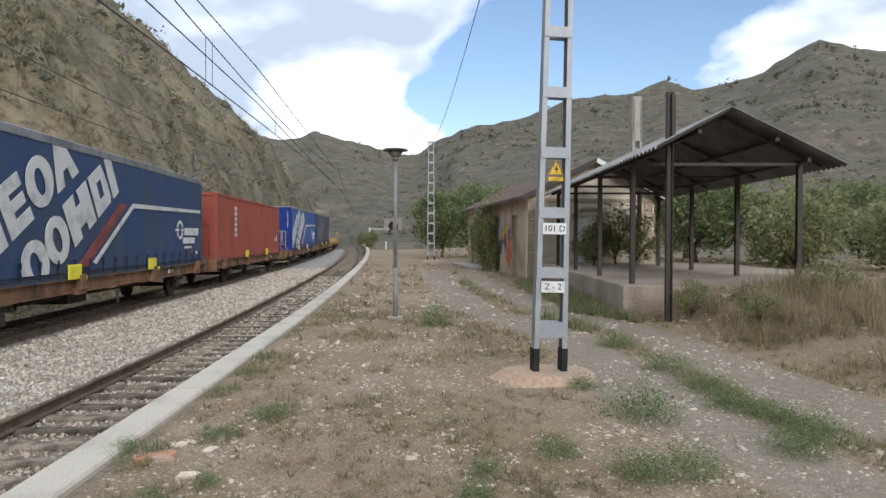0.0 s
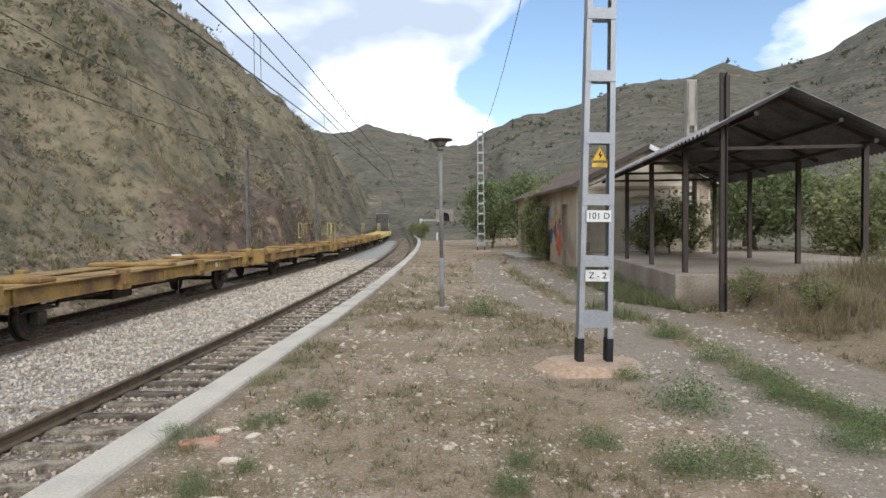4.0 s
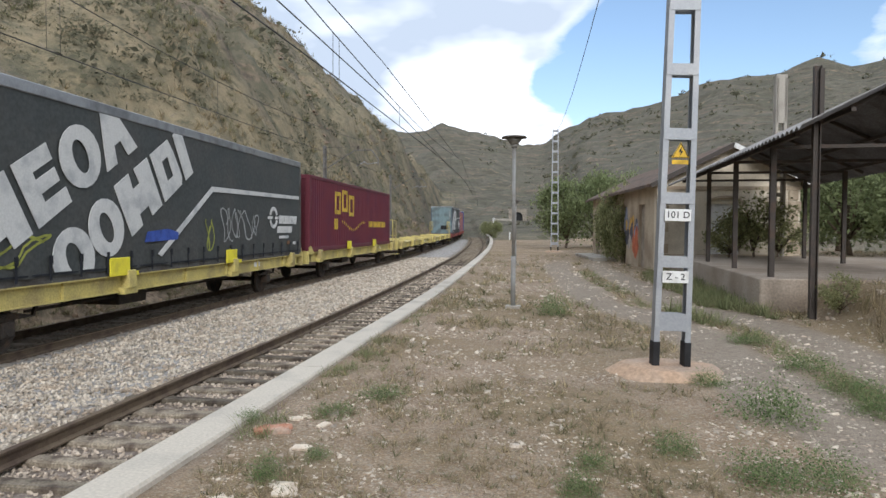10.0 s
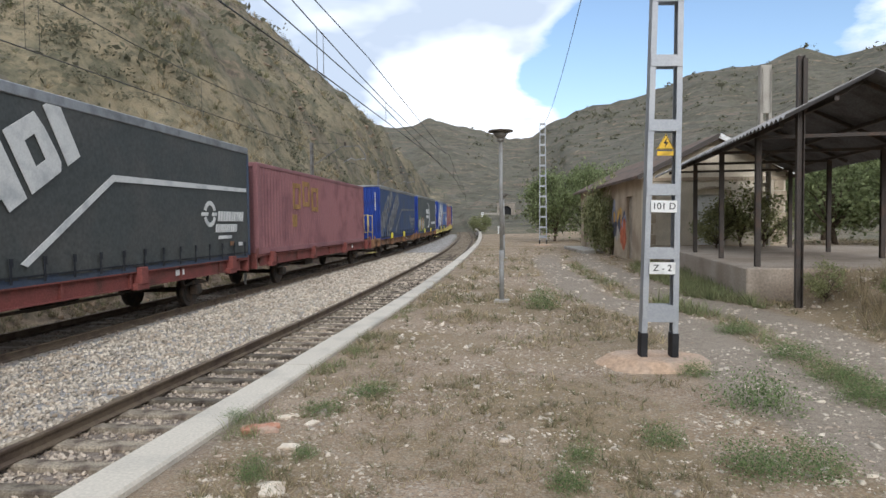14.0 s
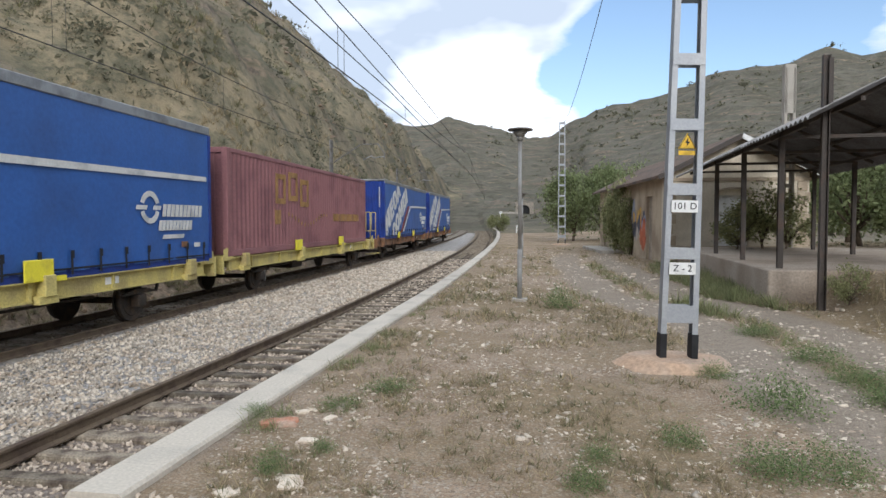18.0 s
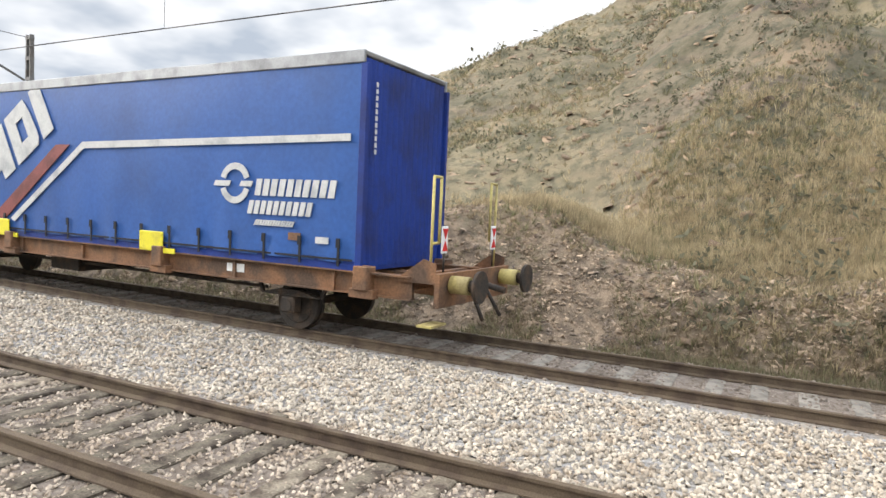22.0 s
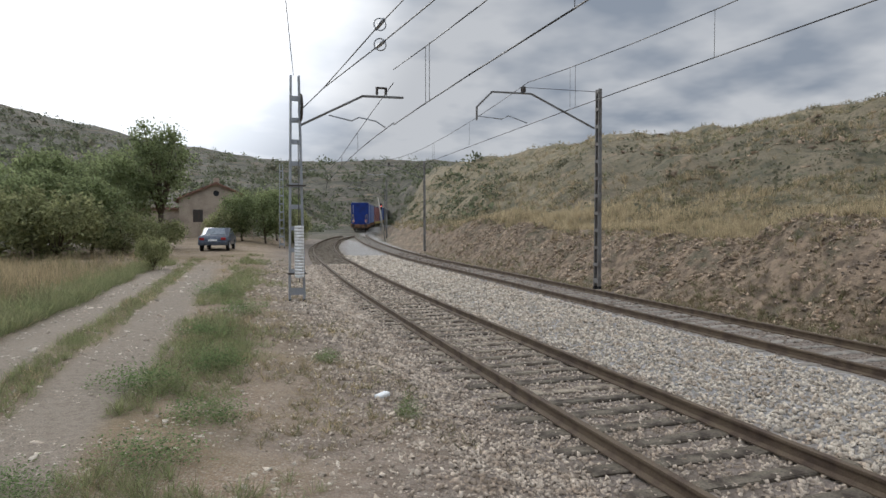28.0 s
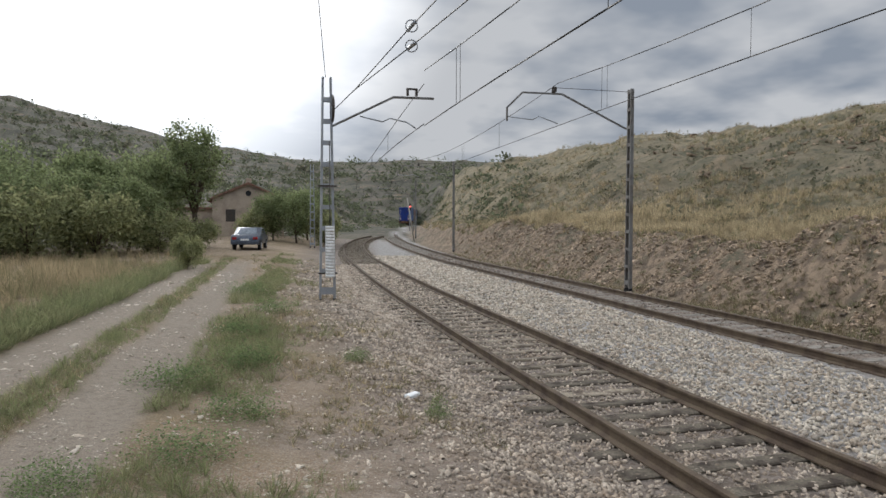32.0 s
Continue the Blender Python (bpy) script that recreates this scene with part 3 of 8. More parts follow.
def build_ground():
    azs = [2 + 0.25 * i for i in range(152)] + [40 + 0.75 * i for i in range(430)]
    azs = [radians(a) for a in azs if a < 361.9]
    na, ratio = len(azs), 1.022
    rs = [0.0]
    r = 0.6
    while r < 4200:
        rs.append(r)
        r *= ratio if r < 500 else 1.1
    verts, cov, bed = [], [], []
    for i, r in enumerate(rs):
        for k in range(na):
            a = azs[k]
            x, y = -r * math.sin(a), r * math.cos(a)
            z = ground_z(x, y)
            verts.append((x, y, z))
            d = quick(_tm, y) - x
            az = math.degrees(a) % 360
            hill = (sm(2.0, 4.0, d)) if d > 0 else (sm(16, 60, r)) * (sm(9, 22, x))
            if r > 70:
                hill = 1.0
            g = 0.0
            if d > 5 and 90 < az < 185 and r < 180:
                g = sm(5.6, 7.4, d + fbm(x * 0.3, y * 0.3, 3, 23.0)) * sm(95, 112, az) * (1 - 0.65 * scrub_band(x, y))
            if d > 5 and 4 < az <= 90 and r < 220:
                g = 0.9 * sm(5, 9, d) * sm(-0.2, 0.14, fbm((x + y) * 0.035, (y - x) * 0.09, 4, 19.0))
            bk = (sm(2.6, 3.4, d)) * (1 - sm(5.2, 7.0, d - 1.5 * sm(31, 37, y) * sm(72, 60, y))) if d > 0 else 0.0
            bk *= sm(125, 95, r) if y > 0 else sm(175, 140, r)
            p = wheel_path(x, y) if (x > -1 and r < 45) else 0.0
            cov.append((hill, g, bk, p))
            # distance mask of the far tint, which holds scrub colour and haze
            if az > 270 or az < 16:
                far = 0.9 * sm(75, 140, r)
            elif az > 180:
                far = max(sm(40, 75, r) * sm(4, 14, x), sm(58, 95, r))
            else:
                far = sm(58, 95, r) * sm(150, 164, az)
            e = x - quick(_ts, y)
            u = x - quick(_tm, y)
            wob = 0.35 * fbm(x * 0.6, y * 0.6, 3, 5.0)
            pale = sm(1.2, 0.7, abs(e + 1.45 + 1.35 + wob) / 1.55) if u > 0 else sm(2.3, 1.9, -u + wob)
            if u > 0 and e < 0:
                pale = max(pale, sm(1.6, 1.2, u))
            pale *= sm(0.72, 0.98, abs(u))
            old = max(sm(1.95, 1.5, abs(e) + wob * 0.6), sm(0.98, 0.72, abs(u)))
            if y < 2.9:
                old = max(old, sm(2.9, 1.9, e + wob * 1.6) if e > 0 else 0.0)
                old = max(old, 0.8 * sm(4.2, 2.4, e + wob * 2.5) * sm(2, -5, y) if e > 0 else 0.0)
            if u > -2.6 and e < 0:
                old = max(old, sm(-2.6, -2.0, u) * sm(0, -0.3, e))
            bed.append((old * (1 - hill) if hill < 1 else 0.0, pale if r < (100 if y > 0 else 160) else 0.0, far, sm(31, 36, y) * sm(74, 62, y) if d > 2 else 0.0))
    faces = []
    for i in range(len(rs) - 1):
        for k in range(na):
            k2 = (k + 1) % na
            if i == 0:
                faces.append((i * na, (i + 1) * na + k2, (i + 1) * na + k))
            else:
                faces.append((i * na + k, i * na + k2, (i + 1) * na + k2, (i + 1) * na + k))
    me = bpy.data.meshes.new("ground")
    me.from_pydata(verts, [], faces)
    ca = me.color_attributes.new("cover", "FLOAT_COLOR", "POINT")
    ca.data.foreach_set("color", np.array(cov, dtype=np.float32).ravel())
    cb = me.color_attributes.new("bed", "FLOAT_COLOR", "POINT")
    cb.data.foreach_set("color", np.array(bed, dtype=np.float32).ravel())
    me.polygons.foreach_set("use_smooth", [True] * len(me.polygons))
    me.materials.append(ground_material())
    me.update()
    ob = new("ground", me)
    tagged(ob, "dry stony ground with weeds, rising to scrubby hills", "ground", kind="structure")


build_ground()


# ---- tracks ----
def sweep(bm, fx, off, y0, y1, prof, zbase, step=1.0, mi=0):
    """A profile (lateral, up) carried along a track curve."""
    ys = np.arange(y0, y1 + 0.001, step)
    prev = None
    for y in ys:
        x = float(fx(y))
        s = float(fx(y + 0.3) - fx(y - 0.3)) / 0.6
        l = math.hypot(1, s)
        nx, ny = 1 / l, -s / l
        z = zbase + float(rise(y))
        ring = [bm.verts.new((x + nx * (off + a), y + ny * (off + a), z + b)) for a, b in prof]
        if prev:
            n = len(ring)
            for i in range(n):
                f = bm.faces.new((prev[i], prev[(i + 1) % n], ring[(i + 1) % n], ring[i]))
                f.material_index = mi
        prev = ring
    return bm


RAILP = [(-0.062, -0.15), (0.062, -0.15), (0.062, -0.135), (0.012, -0.115), (0.012, -0.04), (0.034, -0.03), (0.034, -0.004), (0.026, 0), (-0.026, 0), (-0.034, -0.004), (-0.034, -0.03), (-0.012, -0.04), (-0.012, -0.115), (-0.062, -0.135)]


def build_track(name, fx, z, y0, y1, label, sleeper_mat, spacing, length, width, thick, near):
    top = empty(name, Matrix(), label, "railway track", kind="structure")
    for o in (-GAUGE, GAUGE):
        bm = sweep(bmesh.new(), fx, o, y0, y1, RAILP, z)
        part("rail", bm, [M["rail"], M["rail_top"]], top)
    me_list = []
    for v in range(4):
        bm = bmesh.new()
        rng_ = random.Random(v)
        box(bm, -length / 2 - rng_.uniform(0, 0.06), length / 2 + rng_.uniform(0, 0.06), -width / 2, width / 2, -thick, 0, 0, 0.018)
        for q in bm.verts:
            q.co += Vector((0, rng_.uniform(-0.012, 0.012), rng_.uniform(-0.012, 0.008)))
        me = bpy.data.meshes.new("sleeper")
        bm.to_mesh(me); bm.free()
        me.materials.append(sleeper_mat)
        me_list.append(me)
    rng_ = random.Random(5)
    y = y0 + 1
    rest = bmesh.new()
    while y < y1 - 1:
        x = float(fx(y))
        s = float(fx(y + 0.3) - fx(y - 0.3)) / 0.6
        a = -math.atan(s) + rng_.uniform(-0.012, 0.012)
        m = Matrix.Translation((x + rng_.uniform(-0.05, 0.05), y, z - 0.147 + float(rise(y)))) @ Matrix.Rotation(a, 4, "Z")
        if near[0] < y < near[1]:
            shared("sleeper", me_list[rng_.randrange(4)], top, m)
        else:
            box(rest, -length / 2, length / 2, -width / 2, width / 2, -thick, 0, 0, 0, m)
        y += spacing * rng_.uniform(0.93, 1.07)
    if len(rest.verts):
        tagged(part("far_sleepers", rest, sleeper_mat, top), kind="stuff")
    else:
        rest.free()
    return top


build_track("track_siding", SID, ZS, -78, 110, "rusty siding track on weathered wooden sleepers", M["sleeper"], 0.53, 2.25, 0.19, 0.14, (-34, 42))
build_track("track_main", MAIN, ZM, -180, 140, "main railway track on concrete sleepers in pale ballast", M["con_sleeper"], 0.6, 2.35, 0.24, 0.15, (-40, 45))


def build_kerb():
    top = empty("platform_kerb", Matrix(), "pale concrete kerb slabs along the platform edge", "kerb", kind="structure")
    y = 2.72
    rng_ = random.Random(2)
    while y < 100:
        L_ = 3.2
        y1 = min(y + L_ - 0.015, 100)
        z0 = 0.0
        bm = bmesh.new()
        prof = [(1.48, -0.75), (1.8, -0.75), (1.8, 0.0), (1.785, 0.02), (1.505, 0.02), (1.48, -0.01)]
        ys = np.linspace(y, y1, 5)
        prev = None
        for yy in ys:
            x = float(SID(yy)); s = float(SID(yy + 0.3) - SID(yy - 0.3)) / 0.6
            l = math.hypot(1, s)
            dz = z0 + float(rise(yy)) + 0.0
            ring = [bm.verts.new((x + a / l, yy - s * a / l, b + dz)) for a, b in prof]
            if prev:
                for i in range(6):
                    bm.faces.new((prev[i], prev[(i + 1) % 6], ring[(i + 1) % 6], ring[i]))
            else:
                bm.faces.new(ring[::-1])
            prev = ring
        bm.faces.new(prev)
        bmesh.ops.recalc_face_normals(bm, faces=bm.faces)
        part("kerb_slab", bm, M["kerb"], top)
        y += L_


build_kerb()


# ---- lattice masts ----
def lattice_mast(m, height, w0, w1, label, foot=0.28, panel=0.62, base=True, depth=0.12, steel="galv"):
    top = empty("catenary_mast", m, label, "catenary mast", "catenary masts")
    for s in (-1, 1):
        bm = bmesh.new()
        a, b = Vector((s * w0 / 2, 0, foot)), Vector((s * w1 / 2, 0, height))
        # one channel section, open inwards
        d2, f = depth / 2, 0.065
        sec = [(0.027, -d2), (0.027, d2), (-0.027, d2), (-0.027, d2 - 0.012), (0.016, d2 - 0.012), (0.016, -d2 + 0.012), (-0.027, -d2 + 0.012), (-0.027, -d2)]
        lo, hi = ([bm.verts.new(p + Vector((s * x, y, 0))) for x, y in sec] for p in (a, b))
        for i in range(8):
            j = (i + 1) % 8
            bm.faces.new((lo[i], lo[j], hi[j], hi[i]))
        bm.faces.new(lo); bm.faces.new(hi[::-1])
        bmesh.ops.recalc_face_normals(bm, faces=bm.faces)
        part("leg", bm, M[steel], top)
        bm = bmesh.new()
        box(bm, s * w0 / 2 - 0.033, s * w0 / 2 + 0.033, -depth / 2 - 0.01, depth / 2 + 0.01, -0.05, foot + 0.01, 0, 0.004)
        part("foot", bm, M["black"], top, "black painted foot")
    z = foot + 0.12
    bmp = []
    while z < height - 0.1:
        k = (z - foot) / (height - foot)
        w = w0 + (w1 - w0) * k
        hh = 0.17 if z < foot + 0.2 else 0.11
        for dy in (-depth / 2 - 0.008, depth / 2 + 0.002):
            bm = bx(-w / 2 - 0.024, w / 2 + 0.024, dy, dy + 0.006, z, z + hh, 0.0)
            part("batten_plate", bm, M[steel], top)
        z += panel
    if base:
        bm = bmesh.new()
        bmesh.ops.create_cone(bm, cap_ends=True, segments=20, radius1=0.6, radius2=0.44, depth=0.11)
        for v in bm.verts:
            v.co.z += 0.0
            v.co.x *= 1.0 + 0.1 * math.sin(v.co.y * 9)
            v.co.y *= 0.75
        part("footing", bm, mat("pink_mortar", (0.43, 0.3, 0.205), 0.95, var=0.2, scale=3, fine=30, second=(0.38, 0.29, 0.22)), top, "pinkish mortar footing")
    return top


front_mast = lattice_mast(pose(0.965, 6.66, 0.0, 0, 1.3, 8), 6.6, 0.3, 0.19, "grey lattice steel catenary mast with black feet and number plates")


# ---- canopy and goods dock ----
def canopy():
    top = empty("goods_canopy", Matrix(), "open steel canopy with a corrugated gable roof over the goods dock", "canopy")
    for x in (3.5, 6.7):
        for y in (12.45, 15.1, 17.9, 20.7):
            bm = bmesh.new()
            # one rolled section
            sec = [(-0.046, -0.046), (0.046, -0.046), (0.046, -0.035), (0.007, -0.035), (0.007, 0.035), (0.046, 0.035), (0.046, 0.046), (-0.046, 0.046), (-0.046, 0.035), (-0.007, 0.035), (-0.007, -0.035), (-0.046, -0.035)]
            lo, hi = ([bm.verts.new((x + u, y + w, z)) for u, w in sec] for z in (0.2, 2.85))
            for i in range(12):
                bm.faces.new((lo[i], lo[(i + 1) % 12], hi[(i + 1) % 12], hi[i]))
            bm.faces.new(lo[::-1]); bm.faces.new(hi)
            part("column", bm, M["dark_steel"], top)
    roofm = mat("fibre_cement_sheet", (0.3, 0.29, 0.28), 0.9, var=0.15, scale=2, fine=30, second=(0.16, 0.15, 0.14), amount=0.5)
    # darker copy of the roof sheet: the underside's shade put into the colour
    underside_shade = mat("shade_darkened_sheet_underside", (0.15, 0.15, 0.16), 0.95, var=0.2, scale=1.5, fine=30, second=(0.1, 0.097, 0.097), amount=0.5)
    # corrugated slopes
    for side, xe, y0e, yr in ((-1, 3.05, 9.6, 12.0), (1, 7.35, 12.0, 12.0)):
        bm = bmesh.new()
        y1 = 22.0
        n = 120
        rows = []
        for i in range(n + 1):
            t = i / n
            ya, yb = y0e + (y1 - y0e) * t, yr + (y1 - yr) * t
            c = 0.028 * math.cos(i * math.pi)
            rows.append([bm.verts.new((xe, ya, 2.8 + c)), bm.verts.new((5.2, yb, 3.86 + c)), bm.verts.new((xe, ya, 2.785 + c)), bm.verts.new((5.2, yb, 3.845 + c))])
        for p, q in zip(rows, rows[1:]):
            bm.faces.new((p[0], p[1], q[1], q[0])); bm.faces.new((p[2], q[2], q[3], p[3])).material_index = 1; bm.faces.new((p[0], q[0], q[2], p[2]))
        for p in (rows[0], rows[-1]):
            bm.faces.new((p[0], p[2], p[3], p[1]))
        part("roof_slope", bm, [roofm, underside_shade], top)
    for y in (12.45, 15.1, 17.9, 20.7):
        bm = bmesh.new()
        beam(bm, (3.3, y, 2.82), (5.2, y, 3.75), 0.07)
        beam(bm, (7.1, y, 2.82), (5.2, y, 3.75), 0.07)
        beam(bm, (3.5, y, 2.85), (6.7, y, 2.85), 0.06)
        part("truss", bm, M["dark_steel"], top)
    for x, z in ((3.5, 2.9), (6.7, 2.9), (4.3, 3.28), (6.1, 3.28)):
        part("purlin", beam(bmesh.new(), (x, 11.2 if x < 5 else 12.1, z), (x, 21.9, z), 0.07), M["dark_steel"], top)
    return top


canopy()


def dock():
    ob = mesh_ob("goods_dock", bx(3.2, 9.5, 12.0, 22.5, -0.3, 0.55, 0.02), mat("dock_concrete", (0.37, 0.31, 0.25), 0.95, var=0.2, scale=0.9, fine=25, second=(0.27, 0.215, 0.165), amount=0.6))
    tagged(ob, "worn concrete goods dock under the canopy", "loading dock", kind="structure")


dock()


# ---- train ----
V = 17.9
S_TAIL = s_of_y(2.28)
MOVERS = []


def rail_point(s):
    if s < 0:
        return rail_point(0) + (rail_point(0) - rail_point(1)) * (-s)
    if s > _ss[-1]:
        return rail_point(_ss[-1]) + (rail_point(_ss[-1]) - rail_point(_ss[-1] - 1)) * (s - _ss[-1])
    y = y_of_s(s)
    return Vector((float(MAIN(y)), y, ZM + float(rise(y))))


def ride(thing, c, half=5.2, up=0.0):
    """Keeps a thing for motions(): its middle runs c metres ahead of the train's tail."""
    MOVERS.append((thing, c, half, up))
    thing.matrix_basis = ride_pose(c, half, up, 0.0)


def travel(t):
    """Metres run since 21.5 s; the train slows once it is past."""
    lag = lerp_table(t, [21.0, 21.5, 22.0, 22.5, 23.0, 23.6], [-0.35, 0.15, 1.1, 0.6, 0.3, 0])
    if t < 22.6:
        return V * (t - 21.5) - lag
    k = min(t - 22.6, 1.2)
    return -lag + V * 1.1 + V * k - 0.5 * (V - 13.8) / 1.2 * k * k + 13.8 * max(0.0, t - 23.8)


def ride_pose(c, half, up, t):
    s = S_TAIL - travel(t) - c
    a, b = rail_point(s - half), rail_point(s + half)
    d = b - a
    yaw = math.atan2(-d.x, d.y)
    pitch = math.atan2(d.z, math.hypot(d.x, d.y))
    m = (a + b) / 2
    return Matrix.Translation((m.x, m.y, m.z + up)) @ Matrix.Rotation(yaw, 4, "Z") @ Matrix.Rotation(pitch, 4, "X")


TM = {
    "blue": mat("blue_tarpaulin", (0.032, 0.11, 0.36), 0.4, var=0.1, scale=0.7, fine=14, bump=0.12, second=(0.03, 0.09, 0.28), amount=0.45, spec=0.5),
    "blue_end": mat("blue_painted_end", (0.016, 0.045, 0.24), 0.5, var=0.1, scale=1.5, fine=20, bump=0.05, second=(0.02, 0.035, 0.15)),
    "slate": mat("slate_blue_tarpaulin", (0.05, 0.068, 0.105), 0.5, var=0.12, scale=0.7, fine=14, bump=0.12, second=(0.07, 0.08, 0.095), amount=0.5),
    "steelblue": mat("faded_blue_tarpaulin", (0.035, 0.065, 0.15), 0.5, var=0.12, scale=0.7, fine=14, bump=0.12, second=(0.05, 0.07, 0.11), amount=0.5),
    "grey": mat("grimy_black_tarpaulin", (0.058, 0.064, 0.062), 0.6, var=0.2, scale=0.8, fine=14, bump=0.12, second=(0.075, 0.075, 0.07), amount=0.5),
    "grey_end": mat("grimy_grey_door", (0.1, 0.098, 0.092), 0.7, var=0.2, scale=1.5, fine=20, bump=0.05, second=(0.06, 0.05, 0.042), amount=0.5),
    "pale_end": mat("pale_blue_sheet", (0.19, 0.265, 0.285), 0.55, var=0.12, scale=2, fine=20, bump=0.04, second=(0.13, 0.16, 0.165)),
    "olive": mat("dark_green_grey_tarpaulin", (0.068, 0.08, 0.08), 0.55, var=0.15, scale=0.7, fine=14, bump=0.12, second=(0.09, 0.096, 0.09), amount=0.5),
    "red": mat("red_brown_container", (0.3, 0.075, 0.048), 0.55, var=0.12, scale=1.2, fine=18, bump=0.05, second=(0.22, 0.07, 0.05), amount=0.45),
    "maroon": mat("maroon_container", (0.125, 0.026, 0.038), 0.5, var=0.1, scale=1.2, fine=18, bump=0.05, second=(0.1, 0.022, 0.04), amount=0.45),
    "purple": mat("faded_maroon_container", (0.265, 0.122, 0.125), 0.6, var=0.12, scale=1.2, fine=18, bump=0.05, second=(0.19, 0.085, 0.09), amount=0.45),
    "alu": mat("aluminium_rail", (0.38, 0.385, 0.39), 0.4, 0.7, var=0.08, scale=2, fine=30, bump=0.03),
    "strap": mat("black_strap", (0.02, 0.022, 0.028), 0.6, var=0.1, bump=0.0),
    "logo": mat("worn_white_print", (0.6, 0.6, 0.58), 0.55, var=0.08, scale=2.5, fine=25, bump=0.02, second=(0.42, 0.43, 0.43), amount=0.35),
    "logo_faint": mat("faded_white_print", (0.2, 0.21, 0.22), 0.6, var=0.2, scale=2.5, fine=25, bump=0.02, second=(0.1, 0.1, 0.11), amount=0.6),
    "stripe": mat("red_stripe_print", (0.25, 0.072, 0.065), 0.55, var=0.12, scale=2.5, fine=25, bump=0.02),
    "gold": mat("yellow_print", (0.62, 0.42, 0.05), 0.5, var=0.1, scale=3, fine=30, bump=0.0),
    "gold_faint": mat("faded_yellow_print", (0.36, 0.2, 0.07), 0.55, var=0.2, scale=3, fine=30, bump=0.0),
    "ch_orange": mat("rusty_orange_frame", (0.25, 0.13, 0.068), 0.7, 0.1, var=0.22, scale=2.2, fine=26, bump=0.12, second=(0.11, 0.07, 0.048), amount=0.62),
    "ch_yellow": mat("yellow_wagon_frame", (0.55, 0.46, 0.16), 0.6, var=0.18, scale=1.8, fine=26, bump=0.08, second=(0.36, 0.29, 0.13), amount=0.55),
    "ch_brown": mat("dirty_yellow_frame", (0.34, 0.22, 0.07), 0.7, var=0.2, scale=1.5, fine=26, bump=0.1, second=(0.18, 0.1, 0.05), amount=0.55),
    "ch_red": mat("red_oxide_frame", (0.2, 0.06, 0.05), 0.7, var=0.2, scale=2, fine=26, bump=0.1, second=(0.12, 0.05, 0.04), amount=0.5),
    "gear": mat("grimy_running_gear", (0.045, 0.038, 0.032), 0.75, 0.2, var=0.25, scale=5, fine=40, bump=0.15, second=(0.09, 0.06, 0.04), amount=0.4),
    "plate_yellow": mat("bright_yellow_plate", (0.8, 0.7, 0.05), 0.5, var=0.06, scale=4, fine=30, bump=0.02, second=(0.65, 0.55, 0.06), amount=0.3),
}


def plate_uv(bm, pts, x, L, mi=0, th=0.004):
    """A thin print on the near side: outline pts (u, v), u from the leading end."""
    a = [bm.verts.new((x + th, u - L / 2, v)) for u, v in pts]
    b = [bm.verts.new((x - 0.01, u - L / 2, v)) for u, v in pts]
    n = len(pts)
    fs = [bm.faces.new(a)]
    for i in range(n):
        fs.append(bm.faces.new((a[(i + 1) % n], a[i], b[i], b[(i + 1) % n])))
    for f in fs:
        f.material_index = mi
    bmesh.ops.recalc_face_normals(bm, faces=fs)
    return bm


def ring_cell(q, n=20):
    o = [(0.5 + 0.5 * math.cos(math.pi * 2 * i / n), 0.5 + 0.5 * math.sin(math.pi * 2 * i / n)) for i in range(n + 1)]
    h = [(0.5 + q * math.cos(math.pi * 2 * i / n), 0.5 + (q + 0.1) * math.sin(math.pi * 2 * i / n)) for i in range(n + 1)]
    return [[o[i], o[i + 1], h[i + 1], h[i]] for i in range(n)]


def block_pieces(kind):
    """Plain bold shapes in a unit cell: rings, blocks and wedges with a slot."""
    if kind == "slit":
        return [[(0, 0), (0.34, 0), (0.42, 1), (0, 1)], [(0.66, 0), (1, 0), (1, 1), (0.58, 1)], [(0.36, 0.22), (0.64, 0.22), (0.6, 0.7), (0.4, 0.7)]]
    if kind == "ring":
        return ring_cell(0.18)
    if kind == "bars":
        return [[(0, 0), (1, 0), (1, 0.26), (0.38, 0.26), (0, 0.26)], [(0, 0.26), (0.38, 0.26), (0.38, 0.74), (0, 0.74)], [(0.38, 0.4), (0.92, 0.4), (0.92, 0.62), (0.38, 0.62)], [(0, 0.74), (0.95, 0.74), (0.95, 1), (0, 1)]]
    if kind == "holed":
        return [[(0, 0), (0.9, 0), (1, 0.12), (1, 0.3), (0, 0.3)], [(0, 0.3), (0.36, 0.3), (0.36, 0.72), (0, 0.72)], [(0.66, 0.3), (1, 0.3), (0.95, 0.72), (0.66, 0.72)], [(0, 0.72), (0.95, 0.72), (0.86, 1), (0, 1)]]
    if kind == "wedge":
        return [[(0, 0), (0.32, 0), (0.4, 0.3), (0.6, 0.3), (0.68, 0), (1, 0), (0.9, 0.3), (0.64, 1), (0.36, 1), (0.1, 0.3)]]
    return [[(0, 0), (1, 0), (1, 1), (0, 1)]]


def trim_to(pts, u0, u1, v0, v1):
    """The part of an outline that lies on the curtain."""
    for ax, lim, sg in ((0, u0, 1), (0, u1, -1), (1, v0, 1), (1, v1, -1)):
        out = []
        for p, q in zip(pts, pts[1:] + pts[:1]):
            a, b = (p[ax] - lim) * sg, (q[ax] - lim) * sg
            if a >= 0:
                out.append(p)
            if (a >= 0) != (b >= 0):
                t = a / (a - b)
                out.append((p[0] + (q[0] - p[0]) * t, p[1] + (q[1] - p[1]) * t))
        pts = out
        if len(pts) < 3:
            return []
    return pts


